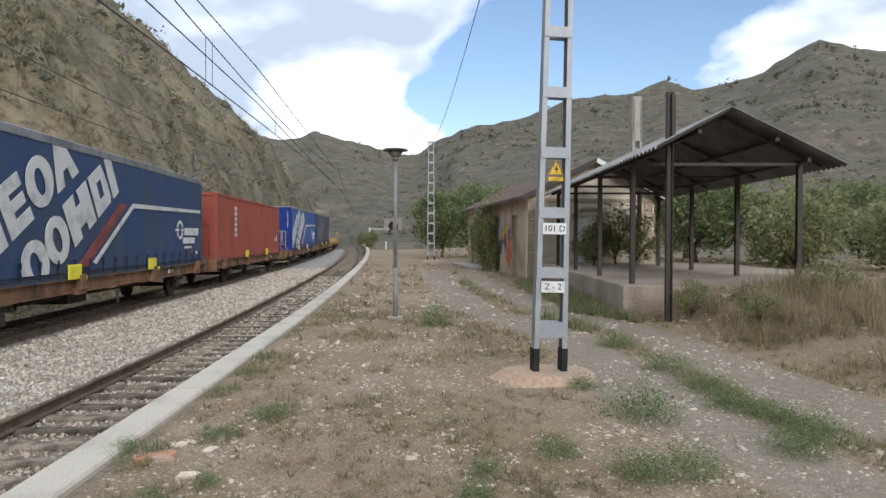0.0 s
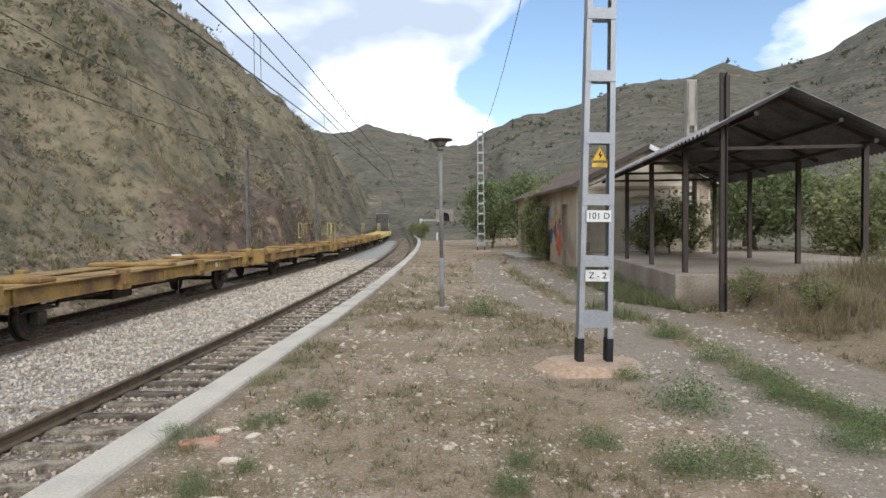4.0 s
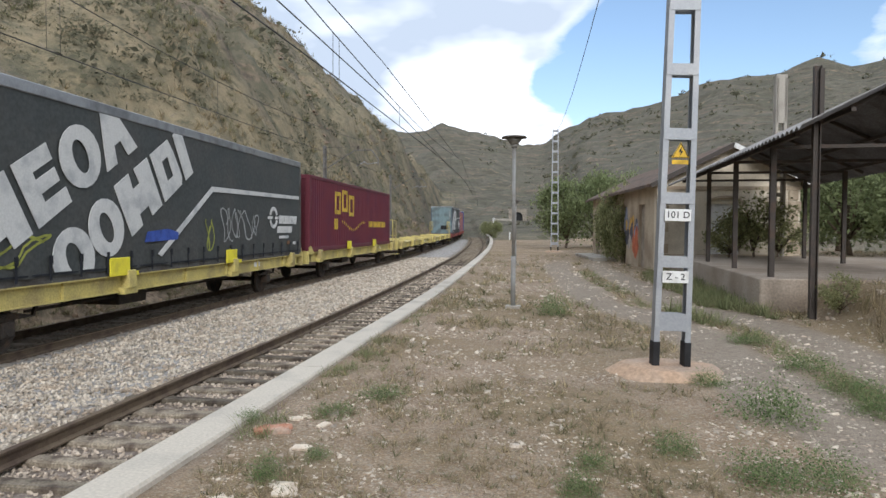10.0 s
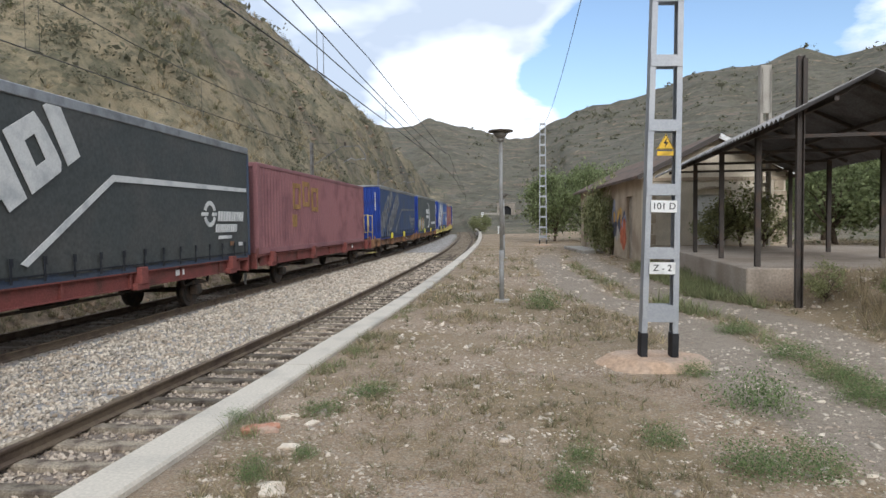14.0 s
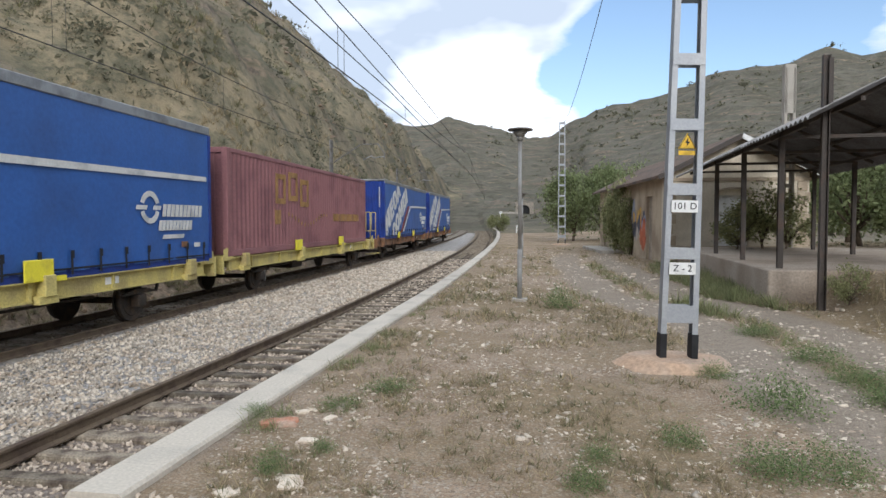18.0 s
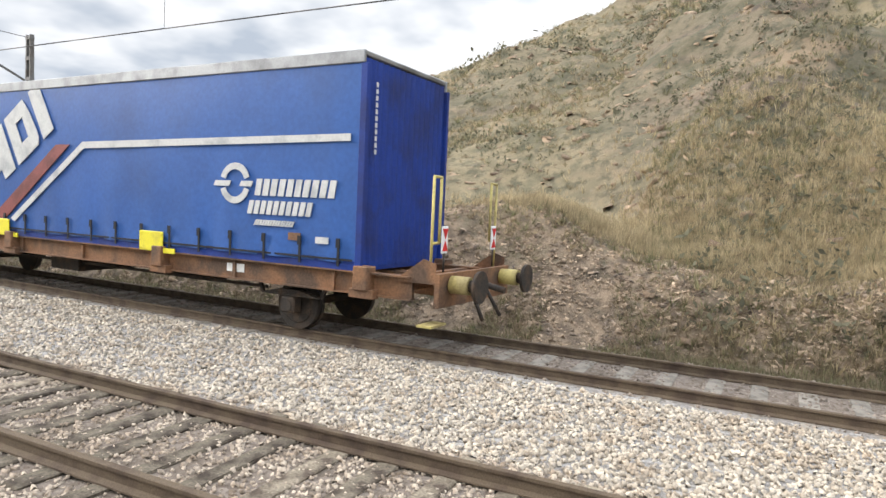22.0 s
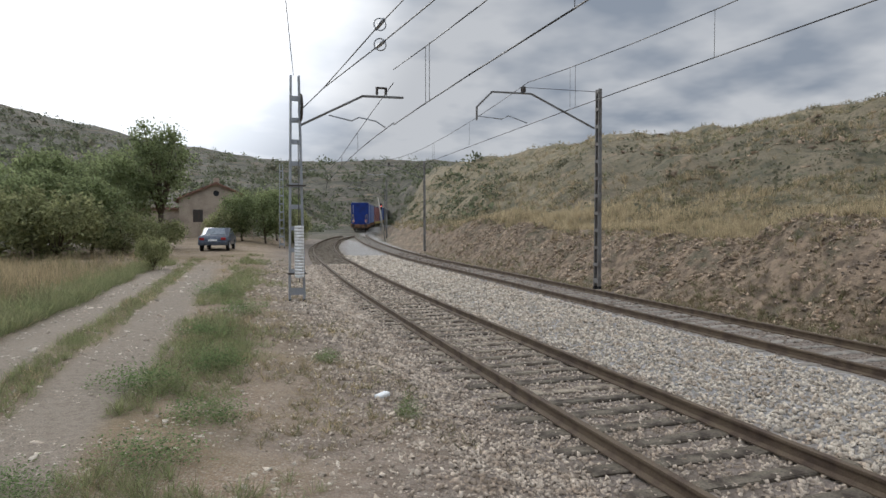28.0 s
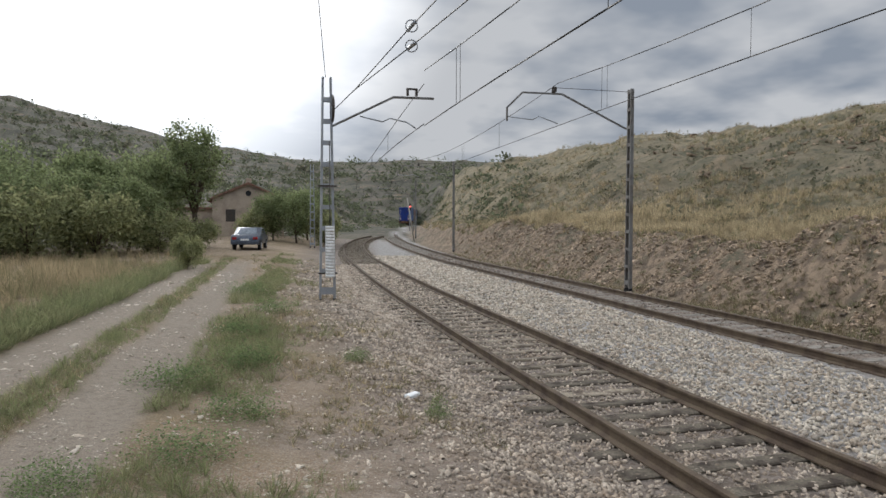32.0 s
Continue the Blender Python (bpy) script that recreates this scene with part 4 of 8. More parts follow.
# shape, start and end along its row, row
PRINT = [("slit", 0.08, 1.42, 0), ("bars", 1.58, 2.5, 0), ("ring", 2.58, 3.68, 0), ("wedge", 3.66, 4.8, 0),
         ("ring", -0.15, 0.93, 1), ("ring", 0.93, 1.97, 1), ("slit", 2.05, 3.36, 1), ("holed", 3.5, 4.42, 1), ("bar", 4.55, 4.94, 1)]
ROWS = ((0.25, 0.09), (2.4, -0.31))
SLANT = radians(31)


def swap_body(name, label, side, end, logo, has_red, rail_label="", lead_end="ribbed", extra=None):
    """A curtain-sided swap body, 14.3 m long; near side +x, leading end -y."""
    L, W, H = 14.3, 2.5, 3.2
    top = empty(name, Matrix(), label, "freight container", "containers on the train")
    # frame: floor, roof, corner posts
    part("floor_frame", bx(-W / 2 + 0.02, W / 2 - 0.02, -L / 2 + 0.03, L / 2 - 0.03, -0.02, 0.14, 0.01), end, top)
    part("roof", bx(-W / 2 + 0.02, W / 2 - 0.02, -L / 2 + 0.02, L / 2 - 0.02, H - 0.03, H + 0.06, 0.02), TM["alu"], top)
    for sx in (-1, 1):
        part("top_rail", bx(sx * (W / 2 - 0.01) - 0.03, sx * (W / 2 - 0.01) + 0.03, -L / 2, L / 2, H - 0.14, H + 0.05, 0.012), TM["alu"], top, "pale aluminium top rail")
        for sy in (-1, 1):
            part("corner_post", bx(sx * W / 2 - 0.06, sx * W / 2 + 0.012, sy * L / 2 - 0.06, sy * L / 2 + 0.06, 0.05, H - 0.14, 0.01) if sx > 0 else bx(sx * W / 2 - 0.012, sx * W / 2 + 0.06, sy * L / 2 - 0.06, sy * L / 2 + 0.06, 0.05, H - 0.14, 0.01), end, top)
        # curtain with soft vertical folds
        bm = bmesh.new()
        n, k = 96, 8
        grid = []
        rg = random.Random(len(label))
        for i in range(n + 1):
            y = -L / 2 + 0.06 + (L - 0.12) * i / n
            col = []
            for j in range(k + 1):
                v = 0.1 + (H - 0.24) * j / k
                f = 0.010 * math.sin(i * 0.9) * (1 - j / k) ** 2 + 0.012 * fbm(y * 0.7, v * 0.9, 3, len(label) * 0.3)
                if j == 0:
                    f += 0.02 * math.sin(i * 1.57)
                col.append(bm.verts.new((sx * (W / 2 - 0.005 + f), y, v)))
            grid.append(col)
        for i in range(n):
            for j in range(k):
                q = (grid[i][j], grid[i + 1][j], grid[i + 1][j + 1], grid[i][j + 1])
                bm.faces.new(q if sx > 0 else q[::-1])
        part("curtain", bm, side, top, smooth=True)
    # ends
    for sy in (-1, 1):
        bm = bmesh.new()
        if lead_end == "doors" and sy < 0:
            box(bm, -W / 2 + 0.03, W / 2 - 0.03, -L / 2 + 0.0, -L / 2 + 0.04, 0.05, H - 0.05)
            for x in (-W / 2 + 0.05, -0.02, W / 2 - 0.09):
                box(bm, x, x + 0.04, -L / 2 - 0.03, -L / 2, 0.1, H - 0.1)
            for x in (-0.9, -0.35, 0.35, 0.9):
                rod(bm, (x, -L / 2 - 0.04, 0.12), (x, -L / 2 - 0.04, H - 0.1), 0.02, 6)
            for z in (0.9, 1.7, 2.5):
                box(bm, -W / 2 + 0.06, W / 2 - 0.06, -L / 2 - 0.02, -L / 2, z, z + 0.03)
        else:
            y = sy * (L / 2 - 0.02)
            nr = 15
            pr = []
            for i in range(nr * 4 + 1):
                t = i / (nr * 4)
                o = (0, 0.035, 0.035, 0)[i % 4]
                pr.append((-W / 2 + 0.05 + (W - 0.1) * t, y + sy * (o - 0.02)))
            lo = [bm.verts.new((x, yy, 0.05)) for x, yy in pr]
            hi = [bm.verts.new((x, yy, H - 0.05)) for x, yy in pr]
            for i in range(len(pr) - 1):
                bm.faces.new((lo[i], lo[i + 1], hi[i + 1], hi[i]) if sy < 0 else (lo[i + 1], lo[i], hi[i], hi[i + 1]))
        part("end_wall", bm, TM["pale_end"] if lead_end == "pale" and sy < 0 else end, top)
        if lead_end == "pale" and sy < 0:
            part("patch", bx(-0.1, 0.75, -L / 2 - 0.04, -L / 2 + 0.01, 0.55, 1.0), M["black"], top, "dark opening in the end wall")
    # straps and buckles along the near curtain
    sb = bx(0, 0.012, -0.022, 0.022, 0.02, 0.42)
    box(sb, 0.01, 0.028, -0.035, 0.035, 0.3, 0.44)
    me = bpy.data.meshes.new("strap")
    sb.to_mesh(me); sb.free()
    me.materials.append(TM["strap"])
    for i in range(19):
        u = 0.35 + i * 0.755
        shared("strap", me, top, Matrix.Translation((W / 2 + 0.012, u - L / 2, 0.02)))
    part("lower_seam", bx(W / 2 + 0.004, W / 2 + 0.02, -L / 2 + 0.1, L / 2 - 0.1, 0.13, 0.16), TM["strap"], top)
    if logo is not None:
        for kind, u0, u1, row in PRINT:
            bm = bmesh.new()
            for pc in block_pieces(kind):
                pts = []
                for a, b in pc:
                    k, b = u0 + (u1 - u0) * a, b * 1.13
                    pts.append((ROWS[row][0] + k * math.cos(SLANT) - b * math.sin(SLANT), ROWS[row][1] + k * math.sin(SLANT) + b * math.cos(SLANT)))
                pts = trim_to(pts, 0.12, 14.0, 0.17, H - 0.15)
                if pts:
                    plate_uv(bm, pts, W / 2 + 0.022, L)
            bmesh.ops.remove_doubles(bm, verts=bm.verts, dist=0.0005)
            part("printed_block", bm, logo, top, "bold slanted pale block print")
        part("line_print", plate_uv(plate_uv(bmesh.new(), [(5.1, 0.36), (5.24, 0.3), (7.64, 1.84), (7.6, 1.97)], W / 2 + 0.02, L), [(7.6, 1.97), (7.64, 1.84), (14.1, 1.92), (14.1, 2.03)], W / 2 + 0.02, L), logo, top, "thin pale line print")
        if has_red:
            part("stripe", plate_uv(bmesh.new(), [(4.2, 0.25), (4.75, 0.25), (7.18, 1.92), (6.72, 1.92)], W / 2 + 0.02, L), TM["stripe"], top, "dull red diagonal stripe")
        # round emblem with side bars and two plain word bars
        bm = bmesh.new()
        for i in range(20):
            a0, a1 = 2 * math.pi * i / 20, 2 * math.pi * (i + 1) / 20
            if i in (0, 9, 10, 19):
                continue
            plate_uv(bm, [(11.75 + r_ * math.cos(a_), 1.25 + r_ * math.sin(a_)) for r_, a_ in ((0.34, a0), (0.34, a1), (0.23, a1), (0.23, a0))], W / 2 + 0.02, L)
        plate_uv(bm, [(11.26, 1.2), (11.62, 1.2), (11.66, 1.29), (11.3, 1.29)], W / 2 + 0.02, L)
        plate_uv(bm, [(11.86, 1.2), (12.12, 1.2), (12.16, 1.29), (11.9, 1.29)], W / 2 + 0.02, L)
        bmesh.ops.remove_doubles(bm, verts=bm.verts, dist=0.0005)
        part("emblem", bm, logo, top, "round pale emblem")
        for u0, u1, v0, v1 in ((12.2, 13.85, 1.06, 1.33), (12.05, 13.4, 0.76, 0.98), (12.2, 13.05, 0.58, 0.67)):
            bm = bmesh.new()
            w = (v1 - v0) * 0.62
            u = u0
            while u + w * 0.8 < u1:
                plate_uv(bm, [(u, v0), (u + w * 0.72, v0), (u + w * 0.72 + 0.05, v1), (u + 0.05, v1)], W / 2 + 0.02, L)
                u += w
            part("word_bar", bm, logo, top, "plain pale word bars")
        part("label_plate", plate_uv(bmesh.new(), [(12.95, 0.38), (13.2, 0.38), (13.2, 0.5), (12.95, 0.5)], W / 2 + 0.024, L), TM["ch_orange"], top)
        part("label_plate", plate_uv(bmesh.new(), [(13.5, 0.36), (13.75, 0.36), (13.75, 0.46), (13.5, 0.46)], W / 2 + 0.024, L), TM["logo"], top)
    # column of small marks on the end walls, and a white edge strip
    bm = bmesh.new()
    for i in range(11):
        z = 1.75 + i * 0.1
        for sy in (-1, 1):
            yy = sy * (L / 2 + 0.035)
            x = 0.93
            q = [bm.verts.new(p) for p in ((x, yy, z), (x + 0.06, yy, z), (x + 0.06, yy, z + 0.07), (x, yy, z + 0.07))]
            bm.faces.new(q)
    part("mark_column", bm, TM["logo"], top, "column of small white marks")
    if extra:
        extra(top, L, W, H)
    return top


def crescent_side(top, L, W, H):
    bm = bmesh.new()
    n = 24
    for i in range(n):
        def pt(t, inner):
            a = math.radians(115 - 235 * t)
            r = 1.32 if not inner else 1.32 - 0.34 * math.sin(math.pi * t)
            return (7.35 + r * 1.03 * math.cos(a), 1.55 + r * 0.9 * math.sin(a))
        plate_uv(bm, [pt(i / n, 0), pt((i + 1) / n, 0), pt((i + 1) / n, 1), pt(i / n, 1)], W / 2 + 0.02, L)
    part("crescent", bm, TM["logo"], top, "large pale crescent emblem")
    for u0, u1, v0, v1 in ((5.9, 8.05, 1.72, 2.14), (6.05, 7.8, 1.3, 1.56), (10.1, 14.0, 0.72, 0.93)):
        bm = bmesh.new()
        w = (v1 - v0) * 0.75
        u = u0
        while u + w * 0.8 < u1:
            plate_uv(bm, [(u, v0), (u + w * 0.75, v0), (u + w * 0.75, v1), (u, v1)], W / 2 + 0.02, L)
            u += w
        part("word_bar", bm, TM["logo"], top, "plain pale word bars")
    # sprayed graffiti: overlapping rounded patches
    gm = [mat("spray_green", (0.16, 0.3, 0.09), 0.6, var=0.2, scale=3, second=(0.06, 0.1, 0.06), amount=0.6), mat("spray_silver", (0.4, 0.4, 0.39), 0.5, var=0.15, scale=3), mat("spray_amber", (0.55, 0.32, 0.07), 0.6, var=0.2, scale=3), mat("spray_black", (0.02, 0.02, 0.02), 0.6)]
    rg = random.Random(4)
    bm = bmesh.new()
    plate_uv(bm, [(0.3 + 4.6 * t, 0.2 + 1.45 * (0.75 + 0.25 * math.sin(9 * t)) * math.sin(math.pi * min(1, 0.12 + t * 0.9)) ** 0.4) for t in [i / 14 for i in range(15)]][::-1] + [(0.3, 0.15), (4.9, 0.15)], W / 2 + 0.016, L)
    part("graffiti", bm, gm[0], top, "green sprayed graffiti ground")
    for i, (u, w, m_) in enumerate(((0.75, 0.75, 1), (1.5, 0.8, 1), (2.35, 0.7, 2), (2.9, 0.75, 1), (3.5, 0.5, 2), (4.0, 0.75, 1))):
        for grow, mm, o in ((0.06, gm[3], 0.018), (0, gm[m_], 0.022)):
            bm = bmesh.new()
            pts = []
            for k in range(18):
                a = 2 * math.pi * k / 18
                r = 1 + 0.22 * math.sin(3 * a + i) + 0.12 * math.cos(5 * a + 2 * i)
                pts.append((u + (w / 2 + grow) * r * math.cos(a), max(0.18, 0.75 + 0.08 * math.sin(i * 2) + (0.52 + grow) * r * math.sin(a))))
            plate_uv(bm, pts, W / 2 + o, L)
            part("graffiti", bm, mm, top, "sprayed graffiti shape")


def scrawl_side(top, L, W, H):
    """Thin sprayed scrawls and a blue patch on the lower curtain."""
    gm = [mat("spray_white", (0.42, 0.43, 0.42), 0.6, var=0.2, scale=3), mat("spray_lime", (0.36, 0.38, 0.08), 0.6, var=0.2, scale=3), mat("spray_blue", (0.05, 0.1, 0.4), 0.5, var=0.1)]
    for i, (u, v, w, h, m_) in enumerate(((8.4, 1.0, 0.5, 0.45, 0), (9.0, 1.05, 0.35, 0.4, 0), (9.6, 1.0, 0.5, 0.42, 0), (10.3, 1.0, 0.35, 0.3, 0), (7.5, 0.75, 0.3, 0.4, 1), (1.2, 0.55, 0.7, 0.25, 1))):
        bm = bmesh.new()
        pts = [(u + w * math.sin(2.3 * t + i) * (0.6 + 0.4 * math.cos(5 * t)), v + h * math.sin(3.1 * t + 2 * i)) for t in [k * 0.16 for k in range(24)]]
        for (a, b), (c, d) in zip(pts, pts[1:]):
            n = max(1e-4, math.hypot(c - a, d - b))
            ox, oy = -(d - b) / n * 0.022, (c - a) / n * 0.022
            plate_uv(bm, [(a + ox, b + oy), (a - ox, b - oy), (c - ox, d - oy), (c + ox, d + oy)], W / 2 + 0.024, L)
        bmesh.ops.remove_doubles(bm, verts=bm.verts, dist=0.03)
        tagged(part("graffiti", bm, gm[m_], top, "thin sprayed scrawl"), "thin sprayed scrawl", kind="stuff")
    part("graffiti", plate_uv(bmesh.new(), [(4.6, 0.62), (5.9, 0.66), (5.95, 0.82), (5.5, 0.9), (4.7, 0.84)], W / 2 + 0.026, L), gm[2], top, "blue sprayed patch")


def steel_box(name, label, m_, prints, height=2.9):
    """A corrugated steel container; near side +x."""
    L, W, H = 14.4, 2.44, height
    top = empty(name, Matrix(), label, "freight container", "containers on the train")
    for sx in (-1, 1):
        for sy in (-1, 1):
            part("corner_post", bx(min(sx * W / 2, sx * (W / 2 - 0.16)), max(sx * W / 2, sx * (W / 2 - 0.16)), min(sy * L / 2, sy * (L / 2 - 0.16)), max(sy * L / 2, sy * (L / 2 - 0.16)), 0, H, 0.012), m_, top)
        for z0, z1 in ((0.0, 0.17), (H - 0.12, H)):
            part("side_rail", bx(min(sx * W / 2, sx * (W / 2 - 0.08)), max(sx * W / 2, sx * (W / 2 - 0.08)), -L / 2 + 0.16, L / 2 - 0.16, z0, z1, 0.008), m_, top)
        bm = bmesh.new()
        n = 52
        pr = []
        for i in range(n * 4 + 1):
            o = (0, 0.036, 0.036, 0)[i % 4]
            pr.append((-L / 2 + 0.16 + (L - 0.32) * i / (n * 4), sx * (W / 2 - 0.045 + o)))
        lo = [bm.verts.new((x, y, 0.17)) for y, x in pr]
        hi = [bm.verts.new((x, y, H - 0.12)) for y, x in pr]
        for i in range(len(pr) - 1):
            q = (lo[i], lo[i + 1], hi[i + 1], hi[i])
            bm.faces.new(q if sx > 0 else q[::-1])
        part("side_wall", bm, m_, top)
    for sy in (-1, 1):
        bm = bmesh.new()
        y = sy * (L / 2 - 0.06)
        box(bm, -W / 2 + 0.14, W / 2 - 0.14, min(y, y - sy * 0.04), max(y, y - sy * 0.04), 0.05, H - 0.05)
        for x in (-0.85, -0.3, 0.3, 0.85):
            rod(bm, (x, y + sy * 0.03, 0.08), (x, y + sy * 0.03, H - 0.08), 0.018, 6)
        for z in (0.7, 1.5, 2.2):
            box(bm, -W / 2 + 0.16, W / 2 - 0.16, min(y, y + sy * 0.03), max(y, y + sy * 0.03), z, z + 0.05)
        part("end_wall", bm, m_, top)
        part("end_rail", bx(-W / 2 + 0.16, W / 2 - 0.16, min(sy * L / 2, sy * (L / 2 - 0.1)), max(sy * L / 2, sy * (L / 2 - 0.1)), H - 0.14, H, 0.008), m_, top)
    part("roof", bx(-W / 2 + 0.05, W / 2 - 0.05, -L / 2 + 0.05, L / 2 - 0.05, H - 0.05, H - 0.015), m_, top)
    for nm, mm, quads, lb in prints:
        bm = bmesh.new()
        for q in quads:
            plate_uv(bm, q, W / 2 - 0.008, L)
        part(nm, bm, mm, top, lb)
    return top


def rect(u0, u1, v0, v1):
    return [(u0, v0), (u1, v0), (u1, v1), (u0, v1)]


def word(u0, u1, v0, v1, gap=0.3):
    w = (v1 - v0) * 0.7
    out, u = [], u0
    while u + w * (1 - gap) <= u1:
        out.append(rect(u, u + w * (1 - gap), v0, v1))
        u += w
    return out


def stars(u0, u1, v, dip, n=14):
    out = []
    for i in range(n):
        t = i / (n - 1)
        u, vv = u0 + (u1 - u0) * t, v - dip * math.sin(math.pi * 2 * (t - 0.2))
        out.append([(u + (0.085 if k % 2 == 0 else 0.035) * math.cos(math.pi / 2 + k * math.pi / 5), vv + (0.085 if k % 2 == 0 else 0.035) * math.sin(math.pi / 2 + k * math.pi / 5)) for k in range(10)])
    return out


# wagon frames
def wheelset(parent, y, m_):
    bm = bmesh.new()
    for s in (-1, 1):
        rod(bm, (s * 0.70, y, 0.42), (s * 0.83, y, 0.42), 0.42, 24)
        rod(bm, (s * 0.68, y, 0.42), (s * 0.71, y, 0.42), 0.45, 24)
        rod(bm, (s * 0.825, y, 0.42), (s * 0.845, y, 0.42), 0.33, 20, 0.3)
    rod(bm, (-0.95, y, 0.42), (0.95, y, 0.42), 0.07, 10)
    ws = part("wheelset", bm, TM["gear"], parent, "worn steel wheelset")
    for s in (-1, 1):
        bm = bmesh.new()
        box(bm, s * 0.98 - 0.1, s * 0.98 + 0.1, y - 0.14, y + 0.14, 0.3, 0.56, 0, 0.02)
        rod(bm, (s * 0.98, y, 0.42), (s * 1.1, y, 0.42), 0.09, 12)
        part("axle_box", bm, TM["gear"], parent)
        bm = bmesh.new()
        for k in range(5):
            l = 0.62 - 0.1 * k
            box(bm, s * 0.98 - 0.05, s * 0.98 + 0.05, y - l, y + l, 0.57 + 0.022 * k, 0.589 + 0.022 * k)
        for d in (-0.62, 0.62):
            beam(bm, (s * 0.98, y + d, 0.58), (s * 0.98, y + d * 1.15, 0.78), 0.05)
        part("leaf_spring", bm, TM["gear"], parent)
    return ws


def flat_wagon(label, fm, outer, plates, empty_deck=False):
    """Half of a coupled pair: 14.6 m frame. outer: +1 or -1, the end (y) with the buffers. z = 0 is the rail."""
    L = 16.4
    top = empty("container_wagon", Matrix(), label, "freight wagon", "wagons of the train")
    for s in (-1, 1):
        bm = bmesh.new()
        box(bm, s * 1.12 - 0.03, s * 1.12 + 0.03, -L / 2 + 0.5, L / 2 - 0.5, 0.78, 1.1)
        box(bm, min(s * 1.05, s * 1.24), max(s * 1.05, s * 1.24), -L / 2 + 0.5, L / 2 - 0.5, 1.085, 1.11)
        box(bm, min(s * 1.05, s * 1.2), max(s * 1.05, s * 1.2), -L / 2 + 0.5, L / 2 - 0.5, 0.76, 0.785)
        for k in range(7):
            y = -6.3 + k * 2.1
            box(bm, min(s * 1.14, s * 1.2), max(s * 1.14, s * 1.2), y - 0.03, y + 0.03, 0.79, 1.08)
        part("side_sill", bm, fm, top)
        for y in (-6.9, -2.4, 2.4, 6.9):
            bm = bx(min(s * 1.1, s * 1.34), max(s * 1.1, s * 1.34), y - 0.13, y + 0.13, 0.84, 1.2, 0.015)
            box(bm, min(s * 1.14, s * 1.3), max(s * 1.14, s * 1.3), y - 0.22, y + 0.22, 0.72, 0.86, 0, 0.01)
            part("lock_bracket", bm, fm, top)
    for k in range(11):
        y = -7.4 + k * 1.48
        part("cross_member", bx(-1.09, 1.09, y - 0.07, y + 0.07, 0.85, 1.08, 0.0), fm, top)
    part("centre_beam", bx(-0.16, 0.16, -L / 2 + 0.3, L / 2 - 0.3, 0.72, 1.05), fm, top)
    if empty_deck:
        bm = bmesh.new()
        box(bm, -1.0, -0.25, -7.3, 7.3, 1.09, 1.115)
        box(bm, 0.25, 1.0, -7.3, 7.3, 1.09, 1.115)
        part("deck_plate", bm, fm, top)
        for y in (-5.2, 0.6, 5.4):
            part("raised_bolster", bx(-1.15, 1.15, y - 0.28, y + 0.28, 1.11, 1.22, 0.03), fm, top)
    for e in (-1, 1):
        y0, y1 = e * (L / 2 - 0.75), e * (L / 2 - 0.1)
        bm = bmesh.new()
        box(bm, -1.2, 1.2, min(y0, y1), max(y0, y1), 1.03, 1.06)
        box(bm, -1.22, 1.22, min(y1, y1 + e * 0.08), max(y1, y1 + e * 0.08), 0.7, 1.18)
        for s in (-1, 1):
            poly(bm, [(0, 1.06), (0.65, 1.06), (0.65, 1.32), (0.45, 1.38)], 0.02, Matrix.Translation((s * 1.2, y0, 0)) @ Matrix.Rotation(radians(90 * e), 4, "Z"))
        part("end_platform", bm, fm, top)
    e = outer
    yb = e * (L / 2)
    for s in (-0.88, 0.88):
        bm = bmesh.new()
        rod(bm, (s, yb, 1.02), (s, yb + e * 0.3, 1.02), 0.13, 14)
        bf = part("buffer", bm, TM["ch_yellow"], top, "yellow buffer housing")
        bm = bmesh.new()
        rod(bm, (s, yb + e * 0.3, 1.02), (s, yb + e * 0.42, 1.02), 0.09, 12)
        rod(bm, (s, yb + e * 0.42, 1.02), (s, yb + e * 0.47, 1.02), 0.23, 20)
        part("buffer_head", bm, TM["gear"], bf, "dark steel buffer head")
    bm = bmesh.new()
    rod(bm, (0, yb, 0.98), (0, yb + e * 0.45, 0.9), 0.05, 8)
    rod(bm, (0.25, yb, 0.9), (0.32, yb + e * 0.25, 0.45), 0.03, 6)
    rod(bm, (-0.25, yb, 0.9), (-0.32, yb + e * 0.25, 0.45), 0.03, 6)
    part("coupling", bm, TM["gear"], top)
    # handrails at the buffered end
    for s in (-1.08, 1.08):
        bm = bmesh.new()
        y = e * (L / 2 - 0.25)
        rod(bm, (s, y, 1.1), (s, y, 2.55), 0.022, 6)
        rod(bm, (s, y, 2.55), (s * 0.8, y, 2.55), 0.022, 6)
        rod(bm, (s * 0.8, y, 2.55), (s * 0.8, y, 1.6), 0.022, 6)
        rod(bm, (s * 0.8, y, 1.6), (s, y, 1.6), 0.022, 6)
        part("handrail", bm, TM["ch_yellow"], top, "yellow tubular handrail")
    part("foot_step", bx(0.85, 1.3, e * (L / 2 - 0.2) - 0.12, e * (L / 2 - 0.2) + 0.12, 0.42, 0.45), TM["ch_yellow"], top)
    for y in (-5.3, 5.3):
        wheelset(top, y, fm)
    bm = bmesh.new()
    box(bm, -0.7, 0.7, -1.9, -0.9, 0.42, 0.72, 0, 0.02)
    rod(bm, (-0.3, 1.0, 0.6), (-0.3, 2.3, 0.6), 0.2, 12)
    beam(bm, (0.6, -4.4, 0.6), (0.6, 4.4, 0.6), 0.05)
    part("brake_gear", bm, TM["gear"], top)
